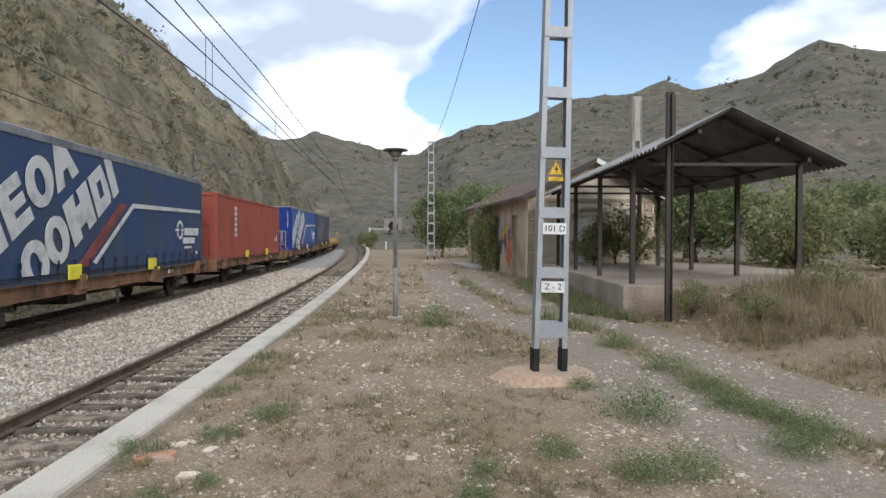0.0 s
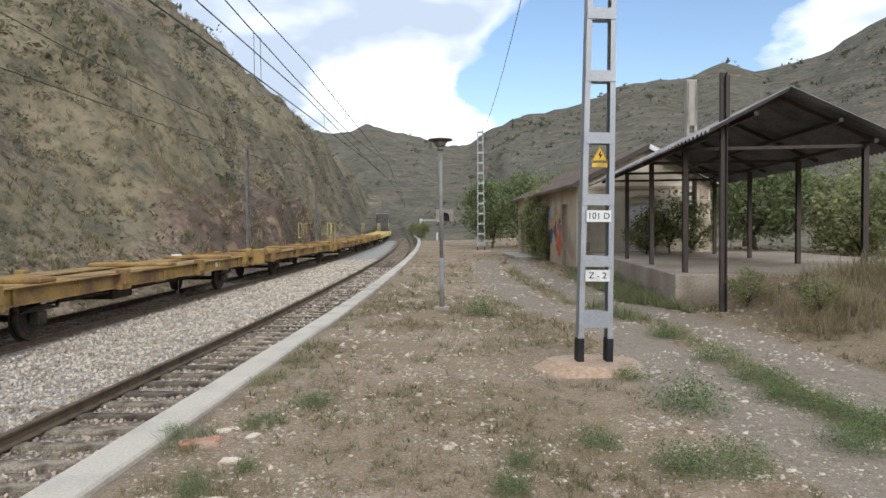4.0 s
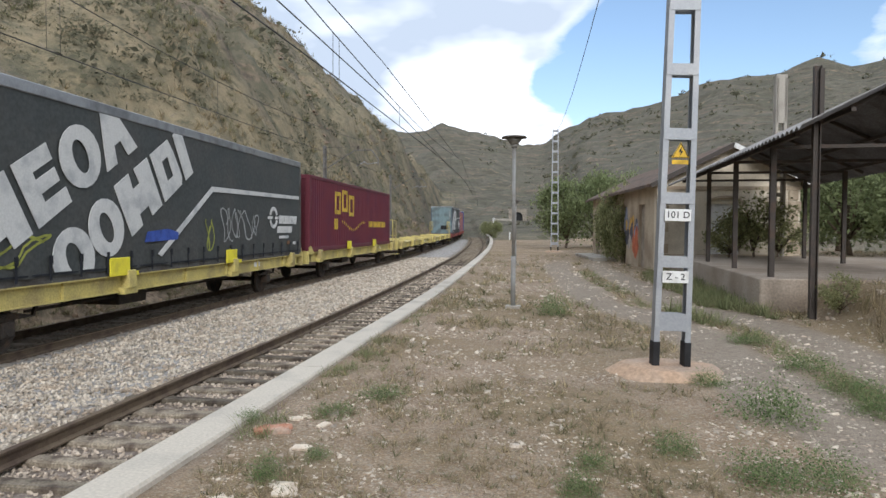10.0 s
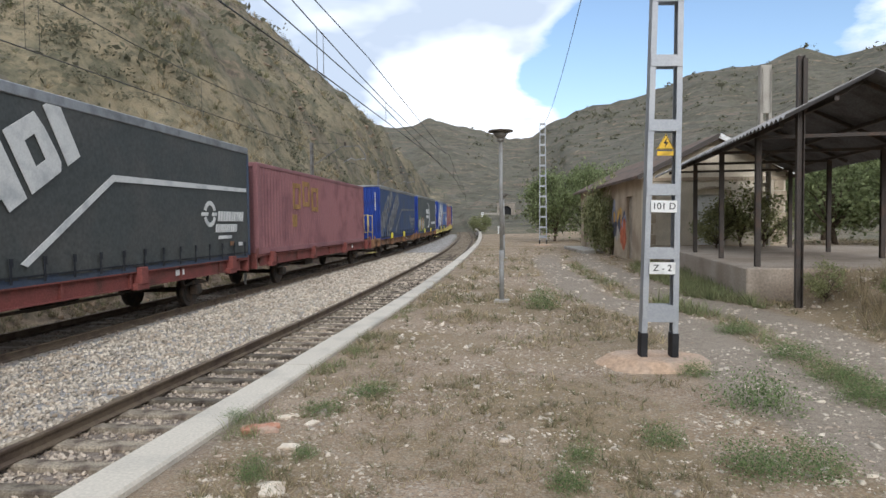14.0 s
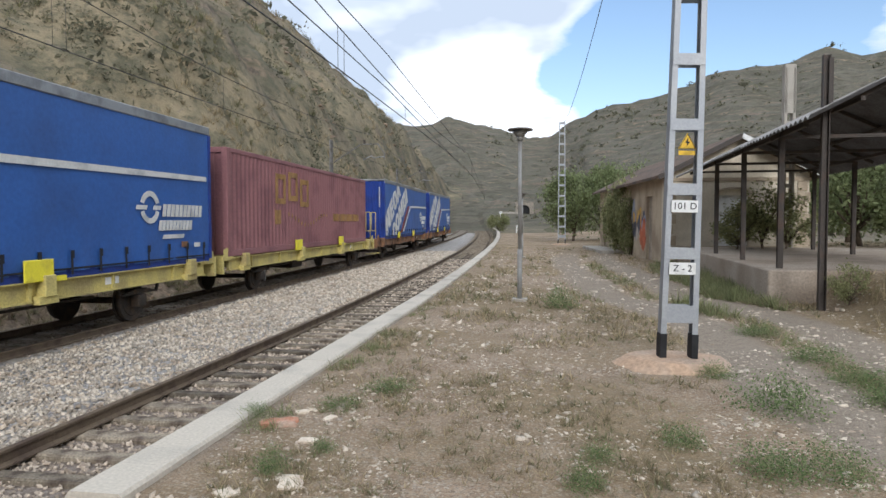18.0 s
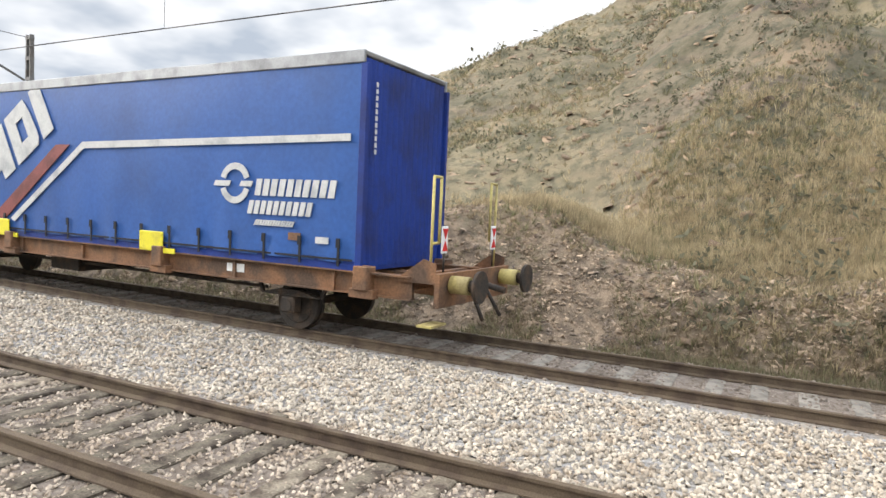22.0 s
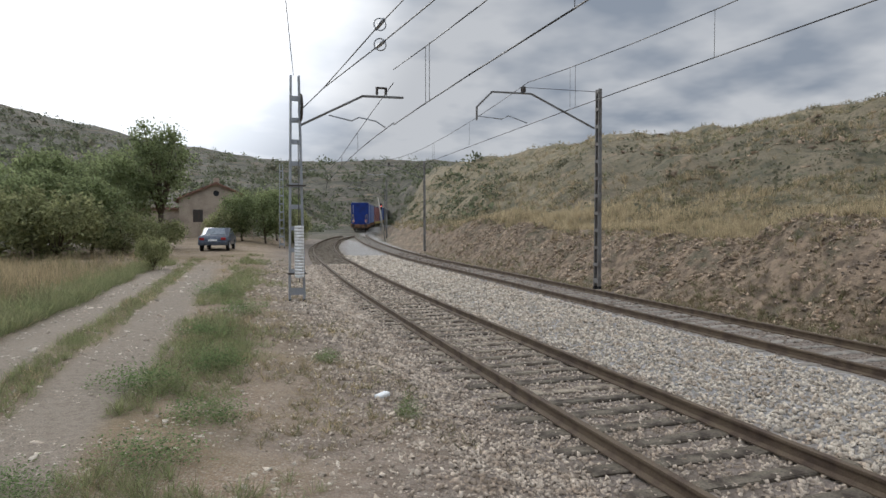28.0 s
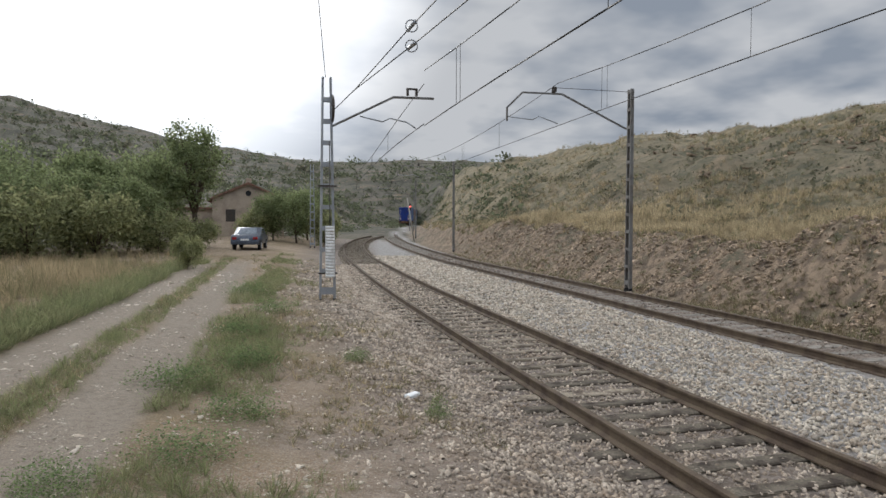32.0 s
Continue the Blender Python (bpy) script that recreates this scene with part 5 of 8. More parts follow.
    if plates:
        for u in (-2.75, 2.2):
            bm = bx(1.27, 1.3, u - 0.32, u + 0.32, 1.1, 1.46, 0.012)
            box(bm, 1.26, 1.29, u + 0.3, u + 0.62, 1.08, 1.17)
            for a in (-0.27, 0.27):
                for b in (1.15, 1.41):
                    rod(bm, (1.29, u + a, b), (1.315, u + a, b), 0.018, 6)
            part("yellow_plate", bm, TM["plate_yellow"], top, "bright yellow equipment plate")
    part("sill_plate", bx(1.151, 1.16, 4.0, 4.4, 0.88, 1.02), M["white"], top)
    return top


def build_train():
    orange, yel, brown, red = TM["ch_orange"], TM["ch_yellow"], TM["ch_brown"], TM["ch_red"]
    # pairs: tail end of the pair, frame paint, empty?
    for c0, c1, fm, lb, emp in ((-1.5, 32.7, orange, "rusty orange container wagon frame", 0), (32.7, 66.4, yel, "weathered yellow container wagon frame", 0),
                                (66.4, 100.6, orange, "rusty orange container wagon frame", 0), (100.6, 134.7, red, "red-oxide container wagon frame", 0),
                                (134.7, 168.5, yel, "empty weathered yellow container wagon", 1), (168.5, 202.4, yel, "weathered yellow container wagon frame", 0),
                                (202.4, 236.9, yel, "empty weathered yellow container wagon", 1), (236.9, 271.6, brown, "empty dirty yellow container wagon", 1),
                                (271.6, 306.8, brown, "empty dirty yellow container wagon", 1), (306.8, 342.2, orange, "rusty orange container wagon frame", 0),
                                (342.2, 377.6, orange, "rusty orange container wagon frame", 0)):
        q = (c1 - c0) / 4
        for k, outer in ((1, 1), (3, -1)):
            w = flat_wagon(lb, fm, outer, not emp and fm is not red, bool(emp))
            ride(w, c0 + q * k, 5.3)
            if c0 < 0 and k == 1:
                for s in (-0.85, 0.85):
                    bm = bx(s - 0.09, s + 0.09, 8.02, 8.04, 1.45, 1.85, 0.01)
                    pl = part("tail_board", bm, M["white"], w, "white tail board with red triangles")
                    for z0, z1 in ((1.49, 1.64), (1.81, 1.66)):
                        bm = bmesh.new()
                        poly(bm, [(s - 0.08, z0), (s + 0.08, z0), (s, z1)] if z1 > z0 else [(s + 0.08, z0), (s - 0.08, z0), (s, z1)], 0.006, Matrix.Translation((0, 8.042, 0)))
                        part("red_triangle", bm, mat("tail_red", (0.6, 0.03, 0.03), 0.5, var=0.05, bump=0), pl)
                    part("tail_rod", rod(bmesh.new(), (s, 8.03, 1.18), (s, 8.03, 1.46), 0.015, 6), TM["gear"], w)
    UP = 1.12
    bodies = [
        (0.25, swap_body("swap_body", "bright blue curtain-sided swap body with slanted pale print", TM["blue"], TM["blue_end"], TM["logo"], True)),
        (16.3, swap_body("swap_body", "bright blue curtain-sided swap body with slanted pale print", TM["blue"], TM["blue_end"], TM["logo"], True)),
        (50.1, swap_body("swap_body", "bright blue curtain-sided swap body with slanted pale print", TM["blue"], TM["blue_end"], TM["logo"], True)),
        (68.0, swap_body("swap_body", "dark green-grey swap body with crescent emblem and graffiti", TM["olive"], TM["blue_end"], None, False, extra=crescent_side)),
        (84.2, swap_body("swap_body", "dark faded blue curtain-sided swap body", TM["steelblue"], TM["blue_end"], TM["logo_faint"], False)),
        (118.0, swap_body("swap_body", "grimy black swap body with pale blue end wall", TM["grey"], TM["slate"], TM["logo"], False, lead_end="pale")),
        (186.1, swap_body("swap_body", "grimy black swap body with grey end doors", TM["grey"], TM["grey_end"], TM["logo"], False, lead_end="doors", extra=scrawl_side)),
        (309.0, swap_body("swap_body", "dark slate curtain-sided swap body with pale print", TM["slate"], TM["slate"], TM["logo_faint"], True)),
        (325.2, swap_body("swap_body", "bright blue curtain-sided swap body with slanted pale print", TM["blue"], TM["blue_end"], TM["logo"], True)),
        (361.3, swap_body("swap_body", "dark slate-blue curtain-sided swap body", TM["steelblue"], TM["slate"], TM["logo"], True)),
    ]
    for c, ob in bodies:
        ride(ob, c + 7.15, 5.3, UP)
    gold, gf = TM["gold"], TM["gold_faint"]

    def gold_prints(g):
        cell = ([(0, 0), (0.2, 0), (0.2, 1), (0, 1)], [(0.2, 0.82), (0.7, 0.82), (0.7, 1), (0.2, 1)], [(0.2, 0), (0.7, 0), (0.7, 0.18), (0.2, 0.18)], [(0.7, 0), (0.88, 0), (0.88, 1), (0.7, 1)])
        big = [[(a + 0.95 * x, 1.5 + b + 0.95 * y) for x, y in q] for a, b in ((3.3, 0.0), (4.4, 0.12), (5.5, -0.05)) for q in cell]
        return [("word_bar", g, big, "large plain gold block shapes"),
                ("star_print", g, stars(4.4, 8.4, 1.0, 0.18), "row of small gold stars"),
                ("word_bar", g, word(9.2, 13.2, 0.95, 1.25), "plain gold word bars"),
                ("label_plate", g, [rect(3.2, 3.7, 0.85, 1.3)], "yellow label")]

    boxes = [
        (34.6, steel_box("steel_container", "faded maroon corrugated container with yellow print", TM["purple"], gold_prints(gf))),
        (102.7, steel_box("steel_container", "faded maroon corrugated container with worn yellow print", TM["purple"], gold_prints(gf)[3:] + gold_prints(gf)[:1])),
        (170.6, steel_box("steel_container", "deep maroon container with gold print and stars", TM["maroon"], gold_prints(gold))),
        (344.6, steel_box("steel_container", "red-brown corrugated container with a white mark column", TM["red"], [("mark_column", TM["logo"], [rect(3.0, 3.4, 1.0 + i * 0.25, 1.18 + i * 0.25) for i in range(6)], "column of plain white bars"), ("label_plate", TM["logo"], [rect(13.4, 13.6, 0.7, 1.1)], "small white label"), ("label_plate", TM["logo"], [rect(12.9, 13.1, 0.75, 0.9)], "small white label")])),
    ]
    for c, ob in boxes:
        ride(ob, c + 7.2, 5.3, UP + 0.02)


build_train()


# ---- writing ----
def text_mesh(body, size):
    cu = bpy.data.curves.new("writing", "FONT")
    cu.body, cu.size, cu.align_x, cu.align_y, cu.extrude = body, size, "CENTER", "CENTER", 0.0015
    tmp = new("writing", cu)
    bpy.context.view_layer.update()
    me = bpy.data.meshes.new_from_object(tmp.evaluated_get(bpy.context.evaluated_depsgraph_get()))
    bpy.data.objects.remove(tmp)
    return me


def mast_signs(mast):
    for z, s in ((1.53, "101 D"), (0.93, "Z - 2")):
        pl = part("number_plate", bx(-0.125, 0.125, -0.085, -0.079, z - 0.058, z + 0.058, 0.002), M["white"], mast, "white number plate")
        me = text_mesh(s, 0.09)
        me.materials.append(M["black"])
        shared("lettering", me, pl, Matrix.Translation((0, -0.0875, z)) @ Matrix.Rotation(radians(90), 4, "X"))
    bm = bmesh.new()
    poly(bm, [(-0.085, 2.08), (0.085, 2.08), (0, 2.23)], 0.006, Matrix.Translation((0, -0.09, 0)))
    ws = part("warning_sign", bm, M["sign_yellow"], mast, "yellow triangular warning sign with black bolt")
    bm = bmesh.new()
    poly(bm, [(0.008, 2.19), (-0.021, 2.135), (0.0, 2.135), (-0.008, 2.097), (0.025, 2.147), (0.004, 2.147)], 0.003, Matrix.Translation((0, -0.094, 0)))
    for a, b in (((-0.076, 2.085), (0.076, 2.085)), ((-0.076, 2.085), (0, 2.22)), ((0.076, 2.085), (0, 2.22))):
        beam(bm, (a[0], -0.0925, a[1]), (b[0], -0.0925, b[1]), 0.007, 0.003)
    part("bolt_mark", bm, M["black"], ws)
    part("sign_strip", bx(-0.078, 0.078, -0.088, -0.082, 2.02, 2.062), M["sign_yellow"], mast)


mast_signs(front_mast)


# ---- platform lamps ----
def lamp(x, y, z, h):
    top = empty("platform_lamp", pose(x, y, z), "grey steel platform lamp post with a dish-shaped head", "street lamp", "platform lamps")
    part("base_plate", bx(-0.13, 0.13, -0.13, 0.13, -0.02, 0.03, 0.006), M["concrete"], top)
    bm = bmesh.new()
    rod(bm, (0, 0, 0.02), (0, 0, 0.9), 0.042, 12)
    rod(bm, (0, 0, 0.9), (0, 0, h - 0.22), 0.031, 12)
    part("pole", bm, M["lamp_grey"], top)
    bm = bmesh.new()
    rod(bm, (0, 0, h - 0.22), (0, 0, h - 0.16), 0.055, 16)
    rod(bm, (0, 0, h - 0.16), (0, 0, h - 0.05), 0.07, 20, 0.15)
    part("lantern", bm, mat("dull_lantern", (0.22, 0.21, 0.19), 0.5, var=0.1), top)
    bm = bmesh.new()
    rod(bm, (0, 0, h - 0.05), (0, 0, h - 0.025), 0.225, 24, 0.21)
    rod(bm, (0, 0, h - 0.025), (0, 0, h), 0.21, 24, 0.05)
    part("dish", bm, mat("rusty_dish", (0.17, 0.15, 0.13), 0.7, 0.2, var=0.2), top)


lamp(-1.0, 11.47, 0, 3.03)
lamp(-2.12, 25.2, 0, 2.5)

# ---- more masts ----
lattice_mast(pose(-0.99, 39.9, 0, 0, 0, 2), 7.35, 0.42, 0.3, "grey lattice steel catenary mast beyond the platform lamp", base=True)


def bent_arm(mast, pts, name="cantilever"):
    bm = bmesh.new()
    for a, b in zip(pts, pts[1:]):
        beam(bm, a, b, 0.055)
    part(name, bm, M["dull_steel"], mast)


def side_mast(x, y, zb, ztop, reach, zc, zm, with_arm=True):
    """Mast beyond the main track with an arm over it; zc, zm: heights of its wires."""
    h = ztop - zb
    m = lattice_mast(pose(x, y, zb, 0, 0, 90), h, 0.3, 0.2, "grey lattice steel catenary mast beyond the main track", foot=0.1, base=False, steel="dull_steel")
    if with_arm:
        # local: x along the track, y = towards -world x
        A = lambda r, z: (0.0, -r, z - zb)
        bent_arm(m, [A(0.16, zc - 0.08), A(reach * 0.567, zm - 0.29), A(reach * 0.88, zm - 0.29), A(reach, zm - 0.83), A(reach, zc + 0.05)])
        bm = bmesh.new()
        for dx in (-0.06, 0.06):
            box(bm, dx - 0.01, dx + 0.01, -reach * 0.645, -reach * 0.615, zm - zb - 0.25, zm - zb - 0.06)
        part("saddle", bm, M["dark_steel"], m)
        bm = bmesh.new()
        rod(bm, A(reach, zc + 0.2), A(reach * 0.8, zc + 0.12), 0.018, 6)
        rod(bm, A(reach * 0.8, zc + 0.12), A(reach * 0.75, zc + 0.25), 0.018, 6)
        rod(bm, A(reach * 0.75, zc + 0.25), A(reach * 0.6, zc + 0.02), 0.018, 6)
        part("steady_arm", bm, M["galv"], m)
        bm = rod(bmesh.new(), A(0, h + zb - 0.1), A(reach * 0.63, zm - 0.08), 0.01, 5)
        part("stay_wire", bm, M["wire"], m)
    return m


def gz(x, y):
    return ground_z(x, y)


side_mast(-11.3, -21.3, -1.0, 6.2, 4.6, 4.87, 6.2)
side_mast(-11.4, 7.5, -0.85, 5.9, 3.2, 4.75, 6.1)
side_mast(-11.9, -51.5, -0.9, 6.4, 4.6, 5.1, 6.3)
side_mast(-14.0, 35.6, -0.5, 6.1, 3.2, 4.9, 6.1)
side_mast(-16.4, 58, -0.4, 6.3, 3.4, 5.0, 6.2)
side_mast(-17.4, -103, 0.2, 7.0, 4.6, 5.8, 6.9)
side_mast(-13.2, -77, -0.3, 6.6, 4.6, 5.4, 6.5)


def rear_mast():
    m = lattice_mast(pose(-0.48, -17.0, -0.6, 0, 0, 184), 5.75, 0.37, 0.2, "grey lattice anchor mast with a tension wheel beside the siding", foot=0.05, base=False, panel=0.55)
    # local +x points towards -world x (over the siding)
    zb = -0.6
    bent_arm(m, [(0.12, 0, 3.9 - zb), (1.75, 0, 4.74 - zb), (2.85, 0, 4.76 - zb)])
    bm = bmesh.new()
    for dx in (-0.12, 0.12):
        box(bm, 2.25 + dx - 0.03, 2.25 + dx + 0.03, -0.03, 0.03, 4.8 - zb, 4.98 - zb)
    box(bm, 2.1, 2.4, -0.04, 0.04, 4.96 - zb, 5.0 - zb)
    part("saddle", bm, M["dark_steel"], m)
    bm = bmesh.new()
    rod(bm, (0.85, 0, 4.2 - zb), (1.45, 0, 4.08 - zb), 0.018, 6)
    rod(bm, (1.45, 0, 4.08 - zb), (1.65, 0, 4.18 - zb), 0.018, 6)
    rod(bm, (1.65, 0, 4.18 - zb), (2.1, 0, 4.1 - zb), 0.018, 6)
    rod(bm, (2.1, 0, 4.1 - zb), (2.35, 0, 3.95 - zb), 0.018, 6)
    part("steady_arm", bm, M["galv"], m)
    # tension wheel
    bm = bmesh.new()
    n = 24
    for i in range(n):
        a0, a1 = 2 * math.pi * i / n, 2 * math.pi * (i + 1) / n
        rod(bm, (0.14, 0.33 * math.cos(a0), 4.35 - zb + 0.33 * math.sin(a0)), (0.14, 0.33 * math.cos(a1), 4.35 - zb + 0.33 * math.sin(a1)), 0.03, 6)
    for i in range(6):
        a = math.pi * i / 3
        rod(bm, (0.14, 0, 4.35 - zb), (0.14, 0.33 * math.cos(a), 4.35 - zb + 0.33 * math.sin(a)), 0.015, 5)
    part("tension_wheel", bm, M["dark_steel"], m, "spoked steel tension wheel")
    # stacked counterweight
    for k in range(17):
        bm = rod(bmesh.new(), (0.05, -0.18, 0.62 + k * 0.078), (0.05, -0.18, 0.692 + k * 0.078), 0.12, 14)
        part("weight_disc", bm, M["white"], m, "white painted counterweight disc")
    part("weight_rod", rod(bmesh.new(), (0.05, -0.18, 0.5), (0.05, -0.18, 4.1), 0.012, 6), M["wire"], m)
    for z in (0.7, 2.95):
        part("collar", bx(-0.24, 0.24, -0.1, 0.1, z, z + 0.035), M["dark_steel"], m)
    return m


rear_mast()
far_mast = lattice_mast(pose(-0.62, -51.0, gz(-0.62, -51.0), 0, 0, 184), 6.4, 0.34, 0.22, "grey lattice steel catenary mast beside the far siding", foot=0.1, base=False)
bent_arm(far_mast, [(0.12, 0, 5.2), (1.6, 0, 6.0), (2.6, 0, 6.05)])
lp = rod(bmesh.new(), (0, 0, -0.3), (0.9, 0.1, 5.0), 0.09, 10, 0.06)
tagged(mesh_ob("leaning_pole", lp, M["concrete"], m=pose(-12.4, -73.0, gz(-12.4, -73.0))), "slim pale pole leaning over beside the main track", "pole")


# ---- overhead wires ----
def wire(name, label, pts, r=0.012):
    bm = bmesh.new()
    for a, b in zip(pts, pts[1:]):
        rod(bm, a, b, r, 5)
    return tagged(mesh_ob(name, bm, M["wire"]), label, "overhead wire", kind="structure")


def catenary(name, fx, ys, zc, zm, label, off=0.0):
    """Contact wire, sagging messenger and droppers along a track; ys: the supports."""
    top = empty(name, Matrix(), label, "overhead line", kind="structure")
    bc, bmm = bmesh.new(), bmesh.new()
    for i, (a, b) in enumerate(zip(ys, ys[1:])):
        n = max(6, int(abs(b - a) / 3.2))
        prev = None
        for k in range(n + 1):
            t = k / n
            y = a + (b - a) * t
            ra = float(rise(y))
            o = off + 0.18 * math.cos(math.pi * (i + t))
            x = float(fx(y)) + o
            c = Vector((x, y, zc(y) + ra * 0.8))
            m = Vector((x, y, zm(y) + ra * 0.8 - 0.55 * 4 * t * (1 - t)))
            if prev:
                rod(bc, prev[0], c, 0.013, 5)
                rod(bmm, prev[1], m, 0.012, 5)
            if 0 < k < n and k % 2 == 1:
                for d in (0, 0.35) if k % 4 == 1 else (0,):
                    part("dropper", rod(bmesh.new(), c + Vector((0, d, 0)), m + Vector((0, d, 0)), 0.006, 4), M["wire"], top)
            prev = (c, m)
    part("contact_wire", bc, M["wire"], top)
    part("messenger_wire", bmm, M["wire"], top)
    return top


catenary("catenary_main", MAIN, [-150, -103, -77, -51.5, -21.3, 7.5, 35.6, 58, 90, 125], lambda y: 4.83, lambda y: 6.3, "overhead line of the main track with droppers")
catenary("catenary_siding", SID, [-17, 9, 38, 66, 100], lambda y: 4.0 + 0.4 * sm(-8, 8, y), lambda y: 5.45, "overhead line of the siding with droppers")
catenary("catenary_far_siding", SID, [-78, -48, -17], lambda y: 4.05, lambda y: 5.1, "overhead line of the siding beyond the anchor mast")
# anchored wires with ring insulators, running up from the tension wheel
for dz in (0.0, 0.36):
    knots = [(-0.62, -16.9, 4.27), (-1.04, -15.06, 4.47), (-1.81, -11.75, 4.64 + dz), (-3.0, -5.5, 4.85 + dz * 1.9), (-4.2, 4.0, 4.95 + dz * 2.3), (-4.75, 16.0, 4.75 + dz * 2.4), (-5.7, 28.0, 4.55 + dz * 2.6), (-6.6, 38.0, 4.45 + dz * 2.8)]
    pts = [Vector(k) for k in knots]
    w = wire("anchor_wire", "anchored overhead wire of the siding", pts)
    p = pts[2]
    d = (pts[2] - pts[1]).normalized()
    bm = bmesh.new()
    for i in range(16):
        a0, a1 = 2 * math.pi * i / 16, 2 * math.pi * (i + 1) / 16
        rod(bm, p + Vector((0.11 * math.cos(a0), 0, 0.11 * math.sin(a0))), p + Vector((0.11 * math.cos(a1), 0, 0.11 * math.sin(a1))), 0.012, 5)
    rod(bm, p - d * 0.2, p + d * 0.2, 0.035, 8)
    part("ring_insulator", bm, M["galv"], w)
wire("feeder_wire", "thin feeder wire from the mast top", [Vector((-0.45, -17.0, 5.15)) + (Vector((0.9, 6.6, 7.6)) - Vector((-0.45, -17.0, 5.15))) * (i / 10) - Vector((0, 0, 0.5 * 4 * (i / 10) * (1 - i / 10))) for i in range(11)], 0.009)
wire("feeder_wire", "thin feeder wire from mast to mast", [Vector((-0.9, 39.9, 7.3)) + (Vector((0.95, 6.7, 6.6)) - Vector((-0.9, 39.9, 7.3))) * (i / 10) - Vector((0, 0, 0.7 * 4 * (i / 10) * (1 - i / 10))) for i in range(11)], 0.009)


# ---- posts and boards ----
def concrete_pole():
    top = empty("concrete_pole", pose(6.35, 22.0, 0.3, 0, 0, 8), "pale concrete ladder pole behind the canopy", "pole")
    for s in (-1, 1):
        part("pole_leg", bx(s * 0.13 - 0.045, s * 0.13 + 0.045, -0.1, 0.1, 0, 5.8, 0.01), M["concrete"], top)
    for k in range(12):
        part("rung", bx(-0.09, 0.09, -0.08, 0.08, 0.2 + k * 0.48, 0.32 + k * 0.48), M["concrete"], top)
    part("pole_top", bx(-0.17, 0.17, -0.1, 0.1, 4.4, 5.9, 0.01), M["concrete"], top)


concrete_pole()
pst = bmesh.new()
for dx in (-0.046, 0.046):
    box(pst, dx - 0.007, dx + 0.007, -0.05, 0.05, 0, 3.95)
box(pst, -0.046, 0.046, -0.007, 0.007, 0, 3.95)
box(pst, 0.02, 0.085, -0.06, 0.06, 3.1, 3.9)
tagged(mesh_ob("steel_post", pst, M["dark_steel"], m=pose(3.72, 11.05, -0.02)), "dark rusty steel post standing beside the dock corner", "post")


def marker(x, y, z, h, w, label):
    top = empty("marker_board", pose(x, y, z, 0, 0, 30), label, "marker post")
    part("post", bx(-0.05, 0.05, -0.04, 0.04, -0.1, h - w, 0.005), M["white"], top)
    bd = part("board", bx(-w / 2, w / 2, -0.06, -0.03, h - w * 0.95, h, 0.01), M["white"], top)
    for k in range(3):
        part("digit_bar", bx(-w / 3 + k * w / 4, -w / 3 + k * w / 4 + w / 7, -0.064, -0.058, h - w * 0.6, h - w * 0.25), M["black"], bd)


marker(-11.5, 22.4, -0.75, 1.35, 0.34, "white kilometre board on a white post by the ditch")
marker(-9.9, 82, 0.0, 1.6, 0.9, "white trackside board beside the far turnout")
marker(-10.6, 90, 0.2, 2.6, 0.35, "slim pale signal post by the far turnout")
marker(-6.5, 70, 0.0, 1.0, 0.2, "short white trackside stake")


def signal(x, y, z):
    top = empty("signal", pose(x, y, z), "railway colour-light signal showing red", "signal")
    part("mast", rod(bmesh.new(), (0, 0, -0.2), (0, 0, 3.4), 0.06, 8), M["galv"], top)
    part("head", bx(-0.2, 0.2, -0.1, 0.1, 3.2, 4.3, 0.04), M["black"], top)
    rl = bpy.data.materials.new("red_lamp")
    rl.use_nodes = True
    b = rl.node_tree.nodes["Principled BSDF"]
    b.inputs["Emission Color"].default_value, b.inputs["Emission Strength"].default_value = (1, 0.05, 0.02, 1), 6
    part("red_lens", rod(bmesh.new(), (0, 0.1, 3.85), (0, 0.13, 3.85), 0.1, 12), rl, top, "lit red lens")


signal(-16.9, -104, 0.3)


